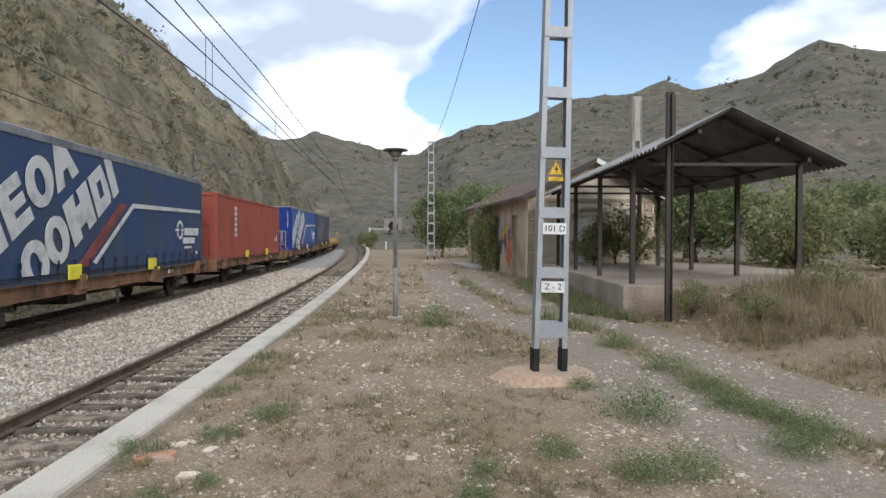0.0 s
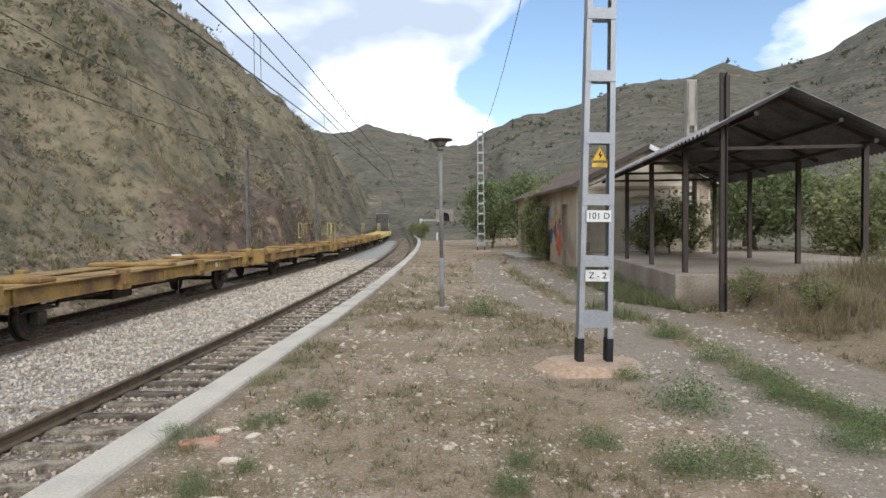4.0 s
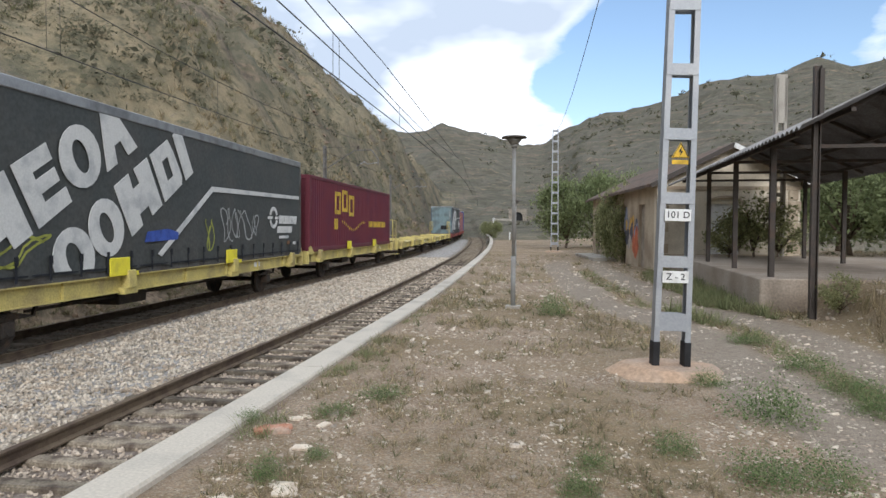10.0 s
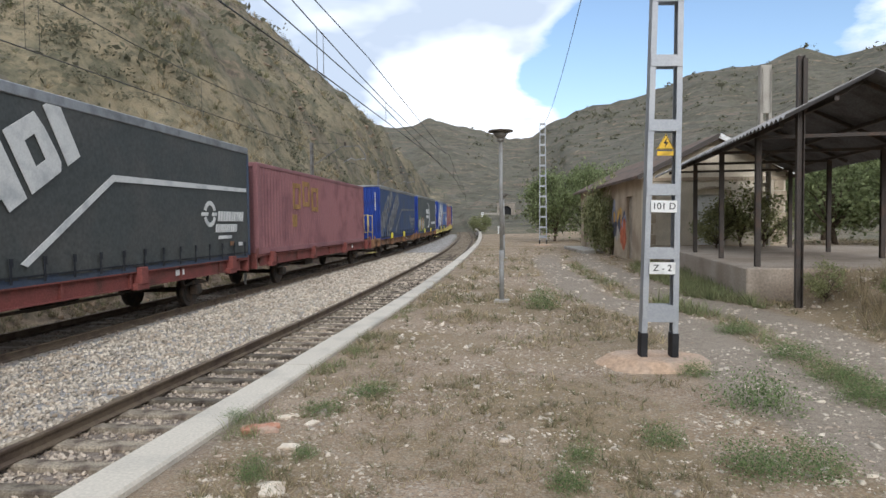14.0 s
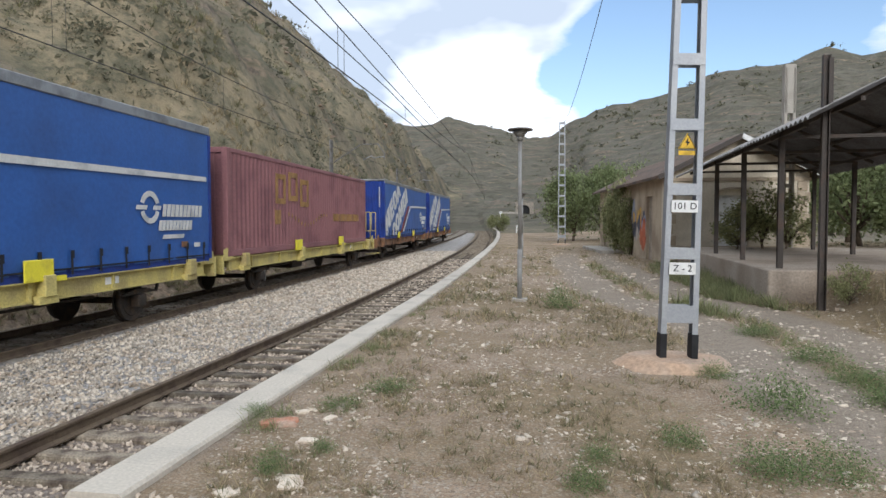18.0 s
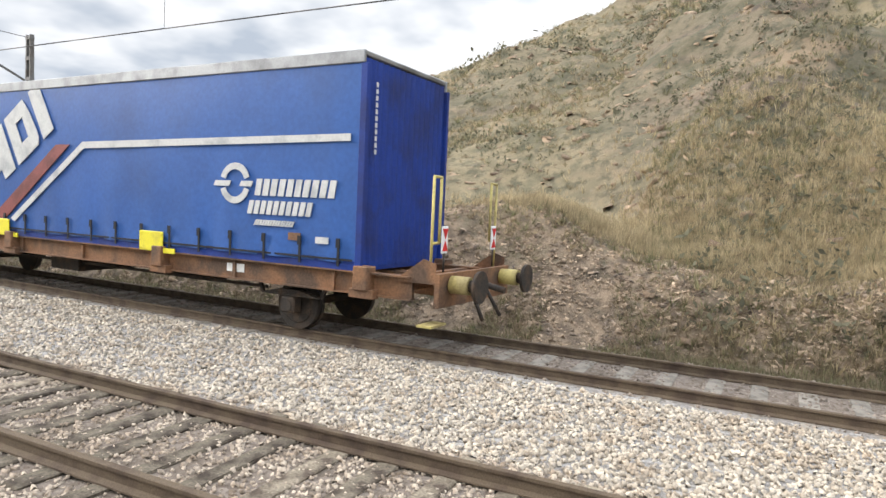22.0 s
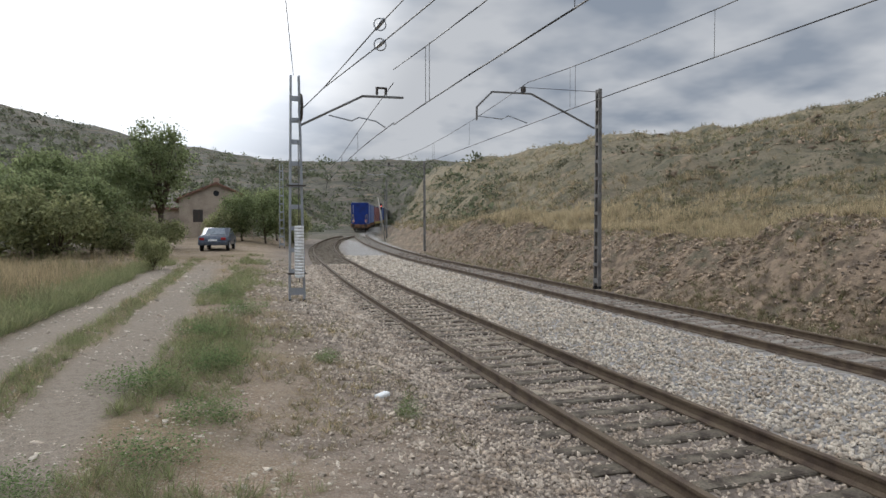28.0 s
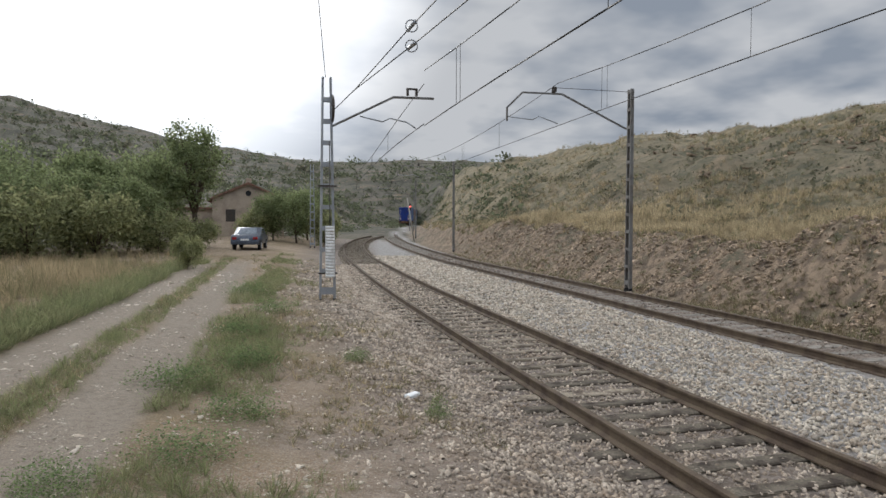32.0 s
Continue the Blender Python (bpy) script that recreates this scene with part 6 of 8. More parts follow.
# ---- station building ----
def station():
    top = empty("station_building", pose(2.84, 23.0, 0, 0, 0, 7.8), "small rendered station building with graffiti and a tiled roof", "building")
    W_, L_, E_, R_ = 4.7, 12.6, 3.0, 4.15
    wall = mat("old_render", (0.5, 0.42, 0.31), 0.95, var=0.12, scale=0.9, fine=20, second=(0.33, 0.26, 0.19), amount=0.55)
    pale = mat("limewash_wall", (0.66, 0.59, 0.47), 0.95, var=0.1, scale=0.8, fine=20, second=(0.42, 0.36, 0.27), amount=0.45)
    # gable wall with a door opening, built round the opening
    t = 0.35
    bm = bmesh.new()
    box(bm, 0, 1.75, 0, t, -0.2, E_)
    box(bm, 2.75, W_, 0, t, -0.2, E_)
    box(bm, 1.75, 2.75, 0, t, 2.25, E_)
    poly(bm, [(0, E_), (W_, E_), (W_ / 2, R_)], t)
    part("gable_wall", bm, pale, top)
    for y0, y1 in ((0.35, 1.6), (2.5, 4.6), (5.5, 7.6), (8.5, 10.6), (11.5, L_)):
        part("side_wall", bx(0, t, y0, y1, -0.2, E_), wall, top)
    for y0, y1 in ((1.6, 2.5), (4.6, 5.5), (7.6, 8.5), (10.6, 11.5)):
        part("lintel", bx(0, t, y0, y1, 2.3, E_), wall, top)
    part("back_wall", bx(W_ - t, W_, t, L_, -0.2, E_), wall, top)
    part("end_wall", bx(t, W_ - t, L_ - t, L_, -0.2, E_), wall, top)
    blocked = mat("bricked_up", (0.4, 0.34, 0.27), 0.95, var=0.2, scale=2, fine=14)
    for y0 in (1.6, 4.6, 7.6, 10.6):
        part("blocked_doorway", bx(0.1, 0.25, y0, y0 + 0.9, -0.2, 2.3), blocked, top)
    dr = part("door", bx(1.75, 2.75, 0.08, 0.2, 0.0, 2.25), M["white"], top, "white boarded-up arched door")
    for k in range(4):
        part("door_board", bx(1.78 + k * 0.24, 1.99 + k * 0.24, 0.05, 0.085, 0.05, 2.15, 0.005), M["white"], dr)
    # arched surround, quoins, plinth, cornice line
    bm = bmesh.new()
    for i in range(9):
        a0, a1 = math.pi * i / 9, math.pi * (i + 1) / 9
        beam(bm, (2.25 + 0.62 * math.cos(a0), -0.02, 2.2 + 0.3 * math.sin(a0)), (2.25 + 0.62 * math.cos(a1), -0.02, 2.2 + 0.3 * math.sin(a1)), 0.12, 0.06)
    part("arch", bm, wall, top)
    part("plinth", bx(-0.05, W_ + 0.05, -0.05, 0.0, -0.2, 0.55), wall, top)
    part("string_course", bx(-0.04, W_ + 0.04, -0.045, 0.0, 2.72, 2.84), wall, top)
    for x in (0.0, W_ - 0.35):
        for k in range(6):
            part("quoin", bx(x - 0.03, x + 0.38 - 0.1 * (k % 2), -0.04, 0.0, 0.58 + k * 0.36, 0.9 + k * 0.36, 0.008), wall, top)
    roof = mat("roof_tile", (0.15, 0.105, 0.08), 0.9, var=0.25, scale=3, fine=12, second=(0.09, 0.075, 0.06))
    for s in (-1, 1):
        bm = bmesh.new()
        n = 24
        ov = 0.35
        x_e, z_e = (W_ / 2 + s * (W_ / 2 + ov)), E_ - ov * (R_ - E_) / (W_ / 2)
        rows_ = []
        for i in range(n * 4 + 1):
            y = -0.45 + (L_ + 0.9) * i / (n * 4)
            c = 0.035 * abs(math.sin(i * math.pi / 4))
            rows_.append([bm.verts.new((x_e, y, z_e + 0.05 + c)), bm.verts.new((W_ / 2, y, R_ + 0.08 + c)), bm.verts.new((x_e, y, z_e - 0.03)), bm.verts.new((W_ / 2, y, R_))])
        for p, q in zip(rows_, rows_[1:]):
            bm.faces.new((p[0], q[0], q[1], p[1])); bm.faces.new((p[2], p[3], q[3], q[2])); bm.faces.new((p[0], p[2], q[2], q[0]))
        for p in (rows_[0], rows_[-1]):
            bm.faces.new((p[0], p[1], p[3], p[2]))
        bmesh.ops.recalc_face_normals(bm, faces=bm.faces)
        part("roof_slope", bm, roof, top)
    for s in (-1, 1):
        xe = W_ / 2 + s * (W_ / 2 + 0.33)
        part("barge_board", beam(bmesh.new(), (xe, -0.46, E_ - 0.17), (W_ / 2, -0.46, R_ + 0.02), 0.05, 0.16), M["white"] if s > 0 else M["dark_steel"], top)
    # sprayed graffiti on the platform side
    cols = [(0.55, 0.16, 0.08), (0.5, 0.46, 0.42), (0.62, 0.38, 0.1), (0.1, 0.1, 0.13), (0.3, 0.32, 0.42)]
    rg = random.Random(11)
    for i in range(16):
        mm = mat("wall_spray", cols[i % 5], 0.7, var=0.15, scale=3)
        y, z, w, h = 2.7 + rg.uniform(0, 1.9), rg.uniform(0.5, 1.7), rg.uniform(0.15, 0.4), rg.uniform(0.25, 0.6)
        bm = bmesh.new()
        pts = [(y + w * (1 + 0.3 * math.sin(3 * a + i)) * math.cos(a), z + h * (1 + 0.25 * math.cos(2 * a + i)) * math.sin(a)) for a in [2 * math.pi * k / 14 for k in range(14)]]
        vs = [bm.verts.new((-0.004 - 0.0006 * i, p, max(0.1, q))) for p, q in pts]
        bm.faces.new(vs[::-1])
        part("graffiti", bm, mm, top, "sprayed graffiti shape")
    lampb = part("wall_lamp", rod(bmesh.new(), (-0.15, 9.0, 2.75), (-0.15, 9.0, 2.9), 0.12, 12, 0.05), M["white"], top)
    part("step", bx(-1.0, -0.06, 6.5, 12.0, -0.2, 0.12, 0.02), M["concrete"], top)


station()


# ---- low wall and tunnel mouth far ahead ----
def portal():
    # where the slope meets the sight line of the mouth
    a, r = radians(4.6), 86.0
    while r < 190 and ground_z(-r * math.sin(a), r * math.cos(a)) < 1.4 + r * 0.0118:
        r += 0.5
    k = 0.6 * r / 84
    x, y = -r * math.sin(a), r * math.cos(a)
    top = empty("tunnel_portal", pose(x, y - 0.8, 1.4 + r * 0.0118, 0, 0, 4), "small stone tunnel portal with a black plate as its dark mouth", "tunnel")
    st = mat("portal_stone", (0.34, 0.3, 0.25), 0.95, var=0.2, scale=2, fine=12)
    bm = bmesh.new()
    n = 10
    w, s, t = 1.9 * k, 1.05 * k, 2.3 * k
    arch = [(s * math.cos(math.pi * i / n), 0.8 * k + s * math.sin(math.pi * i / n)) for i in range(n + 1)]
    poly(bm, [(-w, -1.5), (-s, -1.5), (-s, 0.8 * k)] + [p for p in arch[::-1][1:6]] + [(0, t), (-w, t)], 0.9)
    poly(bm, [(0, t)] + [p for p in arch[::-1][5:]] + [(s, -1.5), (w, -1.5), (w, t)], 0.9)
    part("arch_wall", bm, st, top)
    # black plate closing the arch: the dark inside put in as colour
    part("opening", bx(-s - 0.1, s + 0.1, 0.8, 0.88, -1.5, 2.0 * k), M["black"], top)
    part("coping", bx(-w - 0.2, w + 0.2, -0.1, 1.0, t, t + 0.25, 0.03), st, top)
    lw = mesh_ob("low_wall", bx(-2.6, 2.6, -0.2, 0.2, -1.6, 0.5, 0.03), M["concrete"], m=pose(x - 3.2, y - 2.5, 1.4 + r * 0.0112, 0, 0, 4))
    tagged(lw, "low pale concrete wall beside the tunnel portal", "wall")


portal()


# ---- parked car ----
def car():
    top = empty("parked_car", pose(3.45, -43.8, gz(3.45, -43.8) + 0.0, 0, 0, -4), "dark grey saloon car parked on the dirt lane", "car")
    paint = mat("dark_car_paint", (0.085, 0.1, 0.13), 0.3, 0.3, var=0.05, bump=0.0, spec=0.5)
    glass = mat("car_glass", (0.16, 0.19, 0.22), 0.08, 0.0, var=0.03, bump=0.0, spec=0.8)
    bm = bmesh.new()
    prof = [(-2.15, 0.35), (-2.2, 0.62), (-2.1, 0.85), (-1.55, 0.9), (-0.75, 1.36), (0.55, 1.4), (1.3, 0.98), (2.05, 0.9), (2.2, 0.72), (2.18, 0.35)]
    secs = []
    for x, k in ((-0.84, 0.0), (-0.8, 1.0), (0.8, 1.0), (0.84, 0.0)):
        secs.append([bm.verts.new((x * (1 - 0.16 * max(0, z - 0.9)) if k else x, y, 0.35 + (min(z, 0.9) - 0.35) if not k and z > 0.9 else z)) for y, z in prof])
    for a, b in zip(secs, secs[1:]):
        for i in range(len(prof)):
            j = (i + 1) % len(prof)
            bm.faces.new((a[i], b[i], b[j], a[j]))
    bm.faces.new(secs[0]); bm.faces.new(secs[-1][::-1])
    bmesh.ops.recalc_face_normals(bm, faces=bm.faces)
    bmesh.ops.bevel(bm, geom=bm.edges[:], offset=0.03, segments=2, affect="EDGES", clamp_overlap=True)
    part("body", bm, paint, top, smooth=True)
    part("rear_window", poly(bmesh.new(), [(-0.58, 0), (0.58, 0), (0.5, 0.78), (-0.5, 0.78)], 0.02, Matrix.Translation((0, 1.32, 0.98)) @ Matrix.Rotation(radians(62), 4, "X")), glass, top)
    for s in (-1, 1):
        part("tail_light", bx(s * 0.62 - 0.14, s * 0.62 + 0.14, 2.16, 2.22, 0.66, 0.82, 0.01), mat("tail_red_lens", (0.3, 0.02, 0.02), 0.3, var=0.03, bump=0), top)
        part("side_window", poly(bmesh.new(), [(-0.7, 0.95), (1.1, 0.95), (0.5, 1.32), (-0.6, 1.3)], 0.02, Matrix.Translation((s * 0.79, 0, 0)) @ Matrix.Rotation(radians(90), 4, "Z")), glass, top)
        for y in (-1.35, 1.3):
            w = part("wheel", rod(bmesh.new(), (s * 0.68, y, 0.31), (s * 0.86, y, 0.31), 0.31, 20), M["black"], top, "black tyre")
            part("rim", rod(bmesh.new(), (s * 0.85, y, 0.31), (s * 0.87, y, 0.31), 0.19, 12), M["galv"], w)
    part("bumper", bx(-0.84, 0.84, 2.12, 2.26, 0.35, 0.58, 0.03), paint, top)
    part("number_plate", bx(-0.25, 0.25, 2.255, 2.265, 0.6, 0.71), M["white"], top)


car()


# ---- house beyond the lane ----
def house():
    z = gz(5.6, -71)
    top = empty("old_house", pose(5.6, -71, z, 0, 0, 4), "old pale house with a pitched tiled roof among trees", "house")
    w = mat("house_render", (0.42, 0.34, 0.26), 0.95, var=0.15, scale=1, fine=12, second=(0.3, 0.24, 0.19))
    part("wall", bx(-3.4, 3.4, -4, 4, -0.5, 3.6), w, top)
    part("gable", poly(bmesh.new(), [(-3.4, 3.6), (3.4, 3.6), (0, 5.1)], -8, Matrix.Translation((0, 4, 0))), w, top)
    rf = mat("house_tile", (0.22, 0.12, 0.085), 0.9, var=0.2, scale=3, fine=12)
    for s in (-1, 1):
        part("roof_slope", poly(bmesh.new(), [(0, 5.1), (s * 3.9, 3.4), (s * 3.9, 3.55), (0, 5.3)], -8.6, Matrix.Translation((0, 4.3, 0))), rf, top)
    part("round_window", rod(bmesh.new(), (0, 4.0, 4.2), (0, 4.03, 4.2), 0.28, 14), M["black"], top)
    for x in (-1.9, 1.7):
        part("window", bx(x - 0.45, x + 0.45, 3.98, 4.02, 1.4, 2.6), M["dark_steel"], top)
    ch = part("chimney", bx(-0.3, 0.3, -1.3, -0.7, 4.6, 6.0), w, top)
    # lower wing
    part("wing", bx(3.4, 7.2, -2, 3.6, -0.5, 2.6), w, top)
    part("wing_roof", bx(3.2, 7.4, -2.2, 3.9, 2.6, 2.8), rf, top)


house()


# ---- stones, grass and scrub ----
def fast_mesh(name, V, T, material, smooth_=False):
    me = bpy.data.meshes.new(name)
    V, T = np.ascontiguousarray(V, np.float32), np.ascontiguousarray(T, np.int32)
    me.vertices.add(len(V)); me.vertices.foreach_set("co", V.ravel())
    me.loops.add(T.size); me.loops.foreach_set("vertex_index", T.ravel())
    me.polygons.add(len(T))
    me.polygons.foreach_set("loop_start", np.arange(0, T.size, 3, dtype=np.int32))
    me.materials.append(material)
    me.update(calc_edges=True)
    if smooth_:
        me.polygons.foreach_set("use_smooth", [True] * len(T))
    return me


def scatter(name, tmpls, P, S, material, label, category, seed=1, tilt=0.25, smooth_=False):
    """Many small pieces of one kind, each turned and sized at random, in one mesh."""
    g = np.random.default_rng(seed)
    P, S = np.asarray(P, float), np.asarray(S, float)
    if S.ndim == 1:
        S = np.repeat(S[:, None], 3, 1)
    n = len(P)
    sel = g.integers(0, len(tmpls), n)
    yaw, ta, tb = g.uniform(0, 2 * np.pi, n), g.normal(0, tilt, n), g.normal(0, tilt, n)
    Vs, Ts, base = [], [], 0
    for v, (tv, tt) in enumerate(tmpls):
        k = np.nonzero(sel == v)[0]
        if not len(k):
            continue
        c = tv[None] * S[k][:, None, :]
        x, y, z = c[..., 0], c[..., 1], c[..., 2]
        a = ta[k][:, None]; y, z = y * np.cos(a) - z * np.sin(a), y * np.sin(a) + z * np.cos(a)
        a = tb[k][:, None]; x, z = x * np.cos(a) + z * np.sin(a), -x * np.sin(a) + z * np.cos(a)
        a = yaw[k][:, None]; x, y = x * np.cos(a) - y * np.sin(a), x * np.sin(a) + y * np.cos(a)
        c = np.stack([x, y, z], -1) + P[k][:, None, :]
        Vs.append(c.reshape(-1, 3))
        Ts.append((tt[None] + base + (np.arange(len(k)) * len(tv))[:, None, None]).reshape(-1, 3))
        base += len(k) * len(tv)
    ob = new(name, fast_mesh(name, np.concatenate(Vs), np.concatenate(Ts), material, smooth_))
    return tagged(ob, label, category, kind="stuff")


BOXT = np.array([(4, 5, 6), (4, 6, 7), (0, 1, 5), (0, 5, 4), (1, 2, 6), (1, 6, 5), (2, 3, 7), (2, 7, 6), (3, 0, 4), (3, 4, 7)])


def stone_shapes(seed, n=8, flat=0.7):
    out = []
    g = np.random.default_rng(seed)
    c = np.array([(-1, -1, -1), (1, -1, -1), (1, 1, -1), (-1, 1, -1), (-1, -1, 1), (1, -1, 1), (1, 1, 1), (-1, 1, 1)], float)
    for _ in range(n):
        v = c * g.uniform(0.35, 1.0, (8, 1)) * np.array([1, g.uniform(0.65, 0.95), flat]) + g.normal(0, 0.1, (8, 3))
        out.append((v, BOXT))
    return out


def tuft_shapes(seed, n=6, blades=10, spread=0.5, curl=0.5, width=0.035, fine=False):
    """Grass tufts one unit high."""
    out = []
    g = np.random.default_rng(seed)
    for _ in range(n):
        V, T = [], []
        for b in range(blades):
            a, h = g.uniform(0, 2 * np.pi), g.uniform(0.45, 1.0)
            d = np.array([math.cos(a), math.sin(a), 0])
            s = np.array([-math.sin(a), math.cos(a), 0]) * width * g.uniform(0.6, 1.3)
            r0, lean = g.uniform(0, 0.3) * spread, g.uniform(0.1, 1.0) * spread
            p0 = d * r0
            p1 = d * (r0 + lean * 0.4) + np.array([0, 0, h * 0.6])
            p2 = d * (r0 + lean * (0.8 + curl * 0.5)) + np.array([0, 0, h * (1 - 0.25 * curl * lean)])
            i = len(V)
            if fine:
                V += [p0 - s, p0 + s, p1 + s * 0.8, p1 - s * 0.8, p2]
                T += [(i, i + 1, i + 2), (i, i + 2, i + 3), (i + 3, i + 2, i + 4)]
            else:
                V += [p0 - s * 1.3, p0 + s * 1.3, p2]
                T += [(i, i + 1, i + 2)]
        out.append((np.array(V), np.array(T)))
    return out


def leaf_cloud(g, centres, sig, per, leaf):
    """Leaf blades (two triangles each) gathered round clump centres."""
    n = len(centres) * per
    p = np.repeat(centres, per, 0) + g.normal(0, 1, (n, 3)) * np.repeat(sig, per)[:, None]
    nrm = g.normal(0, 1, (n, 3)) + np.array([0, 0, 0.7])
    nrm /= np.linalg.norm(nrm, axis=1)[:, None]
    u = np.cross(nrm, g.normal(0, 1, (n, 3)))
    u /= np.linalg.norm(u, axis=1)[:, None]
    w = np.cross(nrm, u)
    l = leaf * g.uniform(0.6, 1.35, n)[:, None]
    V = np.stack([p - u * l, p + w * l * 0.5, p + u * l, p - w * l * 0.5], 1).reshape(-1, 3)
    i = np.arange(n)[:, None] * 4
    T = np.concatenate([i + np.array([0, 1, 2]), i + np.array([0, 2, 3])], 1).reshape(-1, 3)
    return V, T


def clump_shapes(seed, n=5, leaves=70, leaf=0.14, dome=0.8, centres=9, sig=0.2):
    """Low bushy clumps, one unit in half-width."""
    out = []
    g = np.random.default_rng(seed)
    for _ in range(n):
        c = g.normal(0, 1, (centres, 3))
        c /= np.linalg.norm(c, axis=1)[:, None]
        c *= g.uniform(0.35, 0.85, (centres, 1))
        c[:, 2] = np.abs(c[:, 2]) * dome
        out.append(leaf_cloud(g, c, np.full(centres, sig), max(1, leaves // centres), leaf))
    return out


def foliage(name, base, second, rnd=0.45):
    m = mat(name, base, 0.75, var=0.1, scale=1.5, fine=8, bump=0, second=second, amount=0.5, rnd=rnd, island=True, spec=0.2)
    nt = m.node_tree
    b = nt.nodes["Principled BSDF"]
    tr = nt.nodes.new("ShaderNodeBsdfTranslucent")
    mx = nt.nodes.new("ShaderNodeMixShader")
    mx.inputs[0].default_value = 0.6
    nt.links.new(b.inputs["Base Color"].links[0].from_socket, tr.inputs[0])
    nt.links.new(b.outputs[0], mx.inputs[1])
    nt.links.new(tr.outputs[0], mx.inputs[2])
    nt.links.new(mx.outputs[0], nt.nodes["Material Output"].inputs[0])
    return m


straw = foliage("dry_straw", (0.4, 0.325, 0.2), (0.29, 0.235, 0.145))
gold = foliage("golden_grass", (0.385, 0.31, 0.195), (0.29, 0.235, 0.15))
olive = foliage("olive_grass", (0.23, 0.215, 0.12), (0.175, 0.175, 0.095))
green = foliage("green_weed", (0.235, 0.255, 0.125), (0.29, 0.285, 0.155))
scrub = foliage("grey_scrub", (0.185, 0.175, 0.12), (0.14, 0.138, 0.092))
leaf_a = foliage("tree_leaf", (0.25, 0.285, 0.14), (0.19, 0.225, 0.108))
leaf_b = foliage("shrub_leaf", (0.31, 0.315, 0.16), (0.235, 0.25, 0.125))
rockm = mat("hill_rock", (0.31, 0.228, 0.152), 0.95, var=0.3, scale=2.5, fine=18, second=(0.185, 0.132, 0.095), amount=0.5, rnd=0.4, island=True)
pale_straw = foliage("pale_straw", (0.52, 0.43, 0.275), (0.41, 0.33, 0.205))
dry_weed = foliage("brown_dry_weed", (0.27, 0.215, 0.14), (0.2, 0.16, 0.105))
woods = foliage("dark_scrub_leaf", (0.15, 0.165, 0.1), (0.11, 0.12, 0.075))
shale = mat("tan_shale", (0.4, 0.305, 0.215), 0.95, var=0.25, scale=2.5, fine=18, second=(0.19, 0.15, 0.12), amount=0.5, rnd=0.5, island=True)
G = np.random.default_rng(11)


def tracks_at(y):
    return np.interp(y, _ty, _ts), np.interp(y, _ty, _tm)


def heights(x, y):
    return np.array([ground_z(a, b) for a, b in zip(x.tolist(), y.tolist())])


def near_heights(x, y):
    return np.array([ground_near(a, b) for a, b in zip(x.tolist(), y.tolist())])


def strip(n, y0, y1, lo, hi, power=1.0):
    """Points along the line, thick near the camera and thinner with distance."""
    u = G.uniform(-1, 1, n)
    a, b = math.asinh(y0 / 6.0), math.asinh(y1 / 6.0)
    y = 6.0 * np.sinh(G.uniform(a, b, n))
    return y, G.uniform(lo, hi, n)


def ballast():
    st = stone_shapes(3)
    # pale stones between the tracks
    y, w = strip(47000, -42, 46, 0, 1)
    s, m = tracks_at(y)
    lo, hi = m + 1.12, s - 1.15 - 0.15 * np.sin(y * 2.1)
    x = lo + (hi - lo) * w
    d = np.hypot(x, y)
    keep = G.uniform(0, 1, len(x)) < np.clip(1.4 - 0.6 * w * (np.sin(y * 1.7 + x * 3) > 0.6), 0, 1)
    x, y, d = x[keep], y[keep], d[keep]
    z = near_heights(x, y) + G.uniform(-0.005, 0.025, len(x))
    size = 0.024 * G.uniform(0.7, 1.5, len(x)) * np.clip(d / 11, 1.0, 3.2) ** 0.8
    scatter("ballast_stones", st, np.stack([x, y, z], 1), size, M["ballast"], "pale grey crushed stone ballast between the tracks", "ballast", 21, 0.6)
    # main track: between the rails and on the far shoulder
    y, w = strip(19000, -45, 48, -1.9, 0.98)
    k = (np.abs(w) > 1.2) | (G.uniform(0, 1, len(w)) < 0.75)
    y, w = y[k], w[k]
    x = tracks_at(y)[1] + w
    d = np.hypot(x, y)
    z = near_heights(x, y) + G.uniform(-0.02, 0.003, len(x))
    size = 0.026 * G.uniform(0.7, 1.4, len(x)) * np.clip(d / 11, 1.0, 3.2) ** 0.8
    scatter("ballast_stones", st, np.stack([x, y, z], 1), size, M["ballast_main"], "brownish grey ballast stones under the main track", "ballast", 22, 0.6)
    # siding bed, and the stony ground beside it to the south
    y, w = strip(40000, -34, 36, -1.35, 1.35)
    x = tracks_at(y)[0] + w
    d = np.hypot(x, y)
    z = near_heights(x, y) + G.uniform(-0.008, 0.018, len(x))
    size = 0.02 * G.uniform(0.6, 1.5, len(x)) * np.clip(d / 9, 1.0, 3.2) ** 0.8
    scatter("siding_stones", st, np.stack([x, y, z], 1), size, M["ballast_old"], "small old ballast stones between the siding sleepers", "ballast", 23, 0.5)
    y = -6.0 * np.sinh(G.uniform(-0.47, 2.4, 19000))
    w = np.abs(G.normal(0, 1, len(y))) * 0.85 + 1.3
    x = tracks_at(y)[0] + w
    k = (w < 4.6)
    x, y = x[k], y[k]
    d = np.hypot(x, y)
    k = d > 1.0
    x, y, d = x[k], y[k], d[k]
    z = near_heights(x, y) + G.uniform(-0.006, 0.014, len(x))
    size = 0.021 * G.uniform(0.5, 1.6, len(x)) * np.clip(d / 8, 0.9, 3.2) ** 0.8
    scatter("siding_stones", st, np.stack([x, y, z], 1), size, M["ballast_old"], "reddish grey stones spilling beside the siding track", "ballast", 24, 0.5)


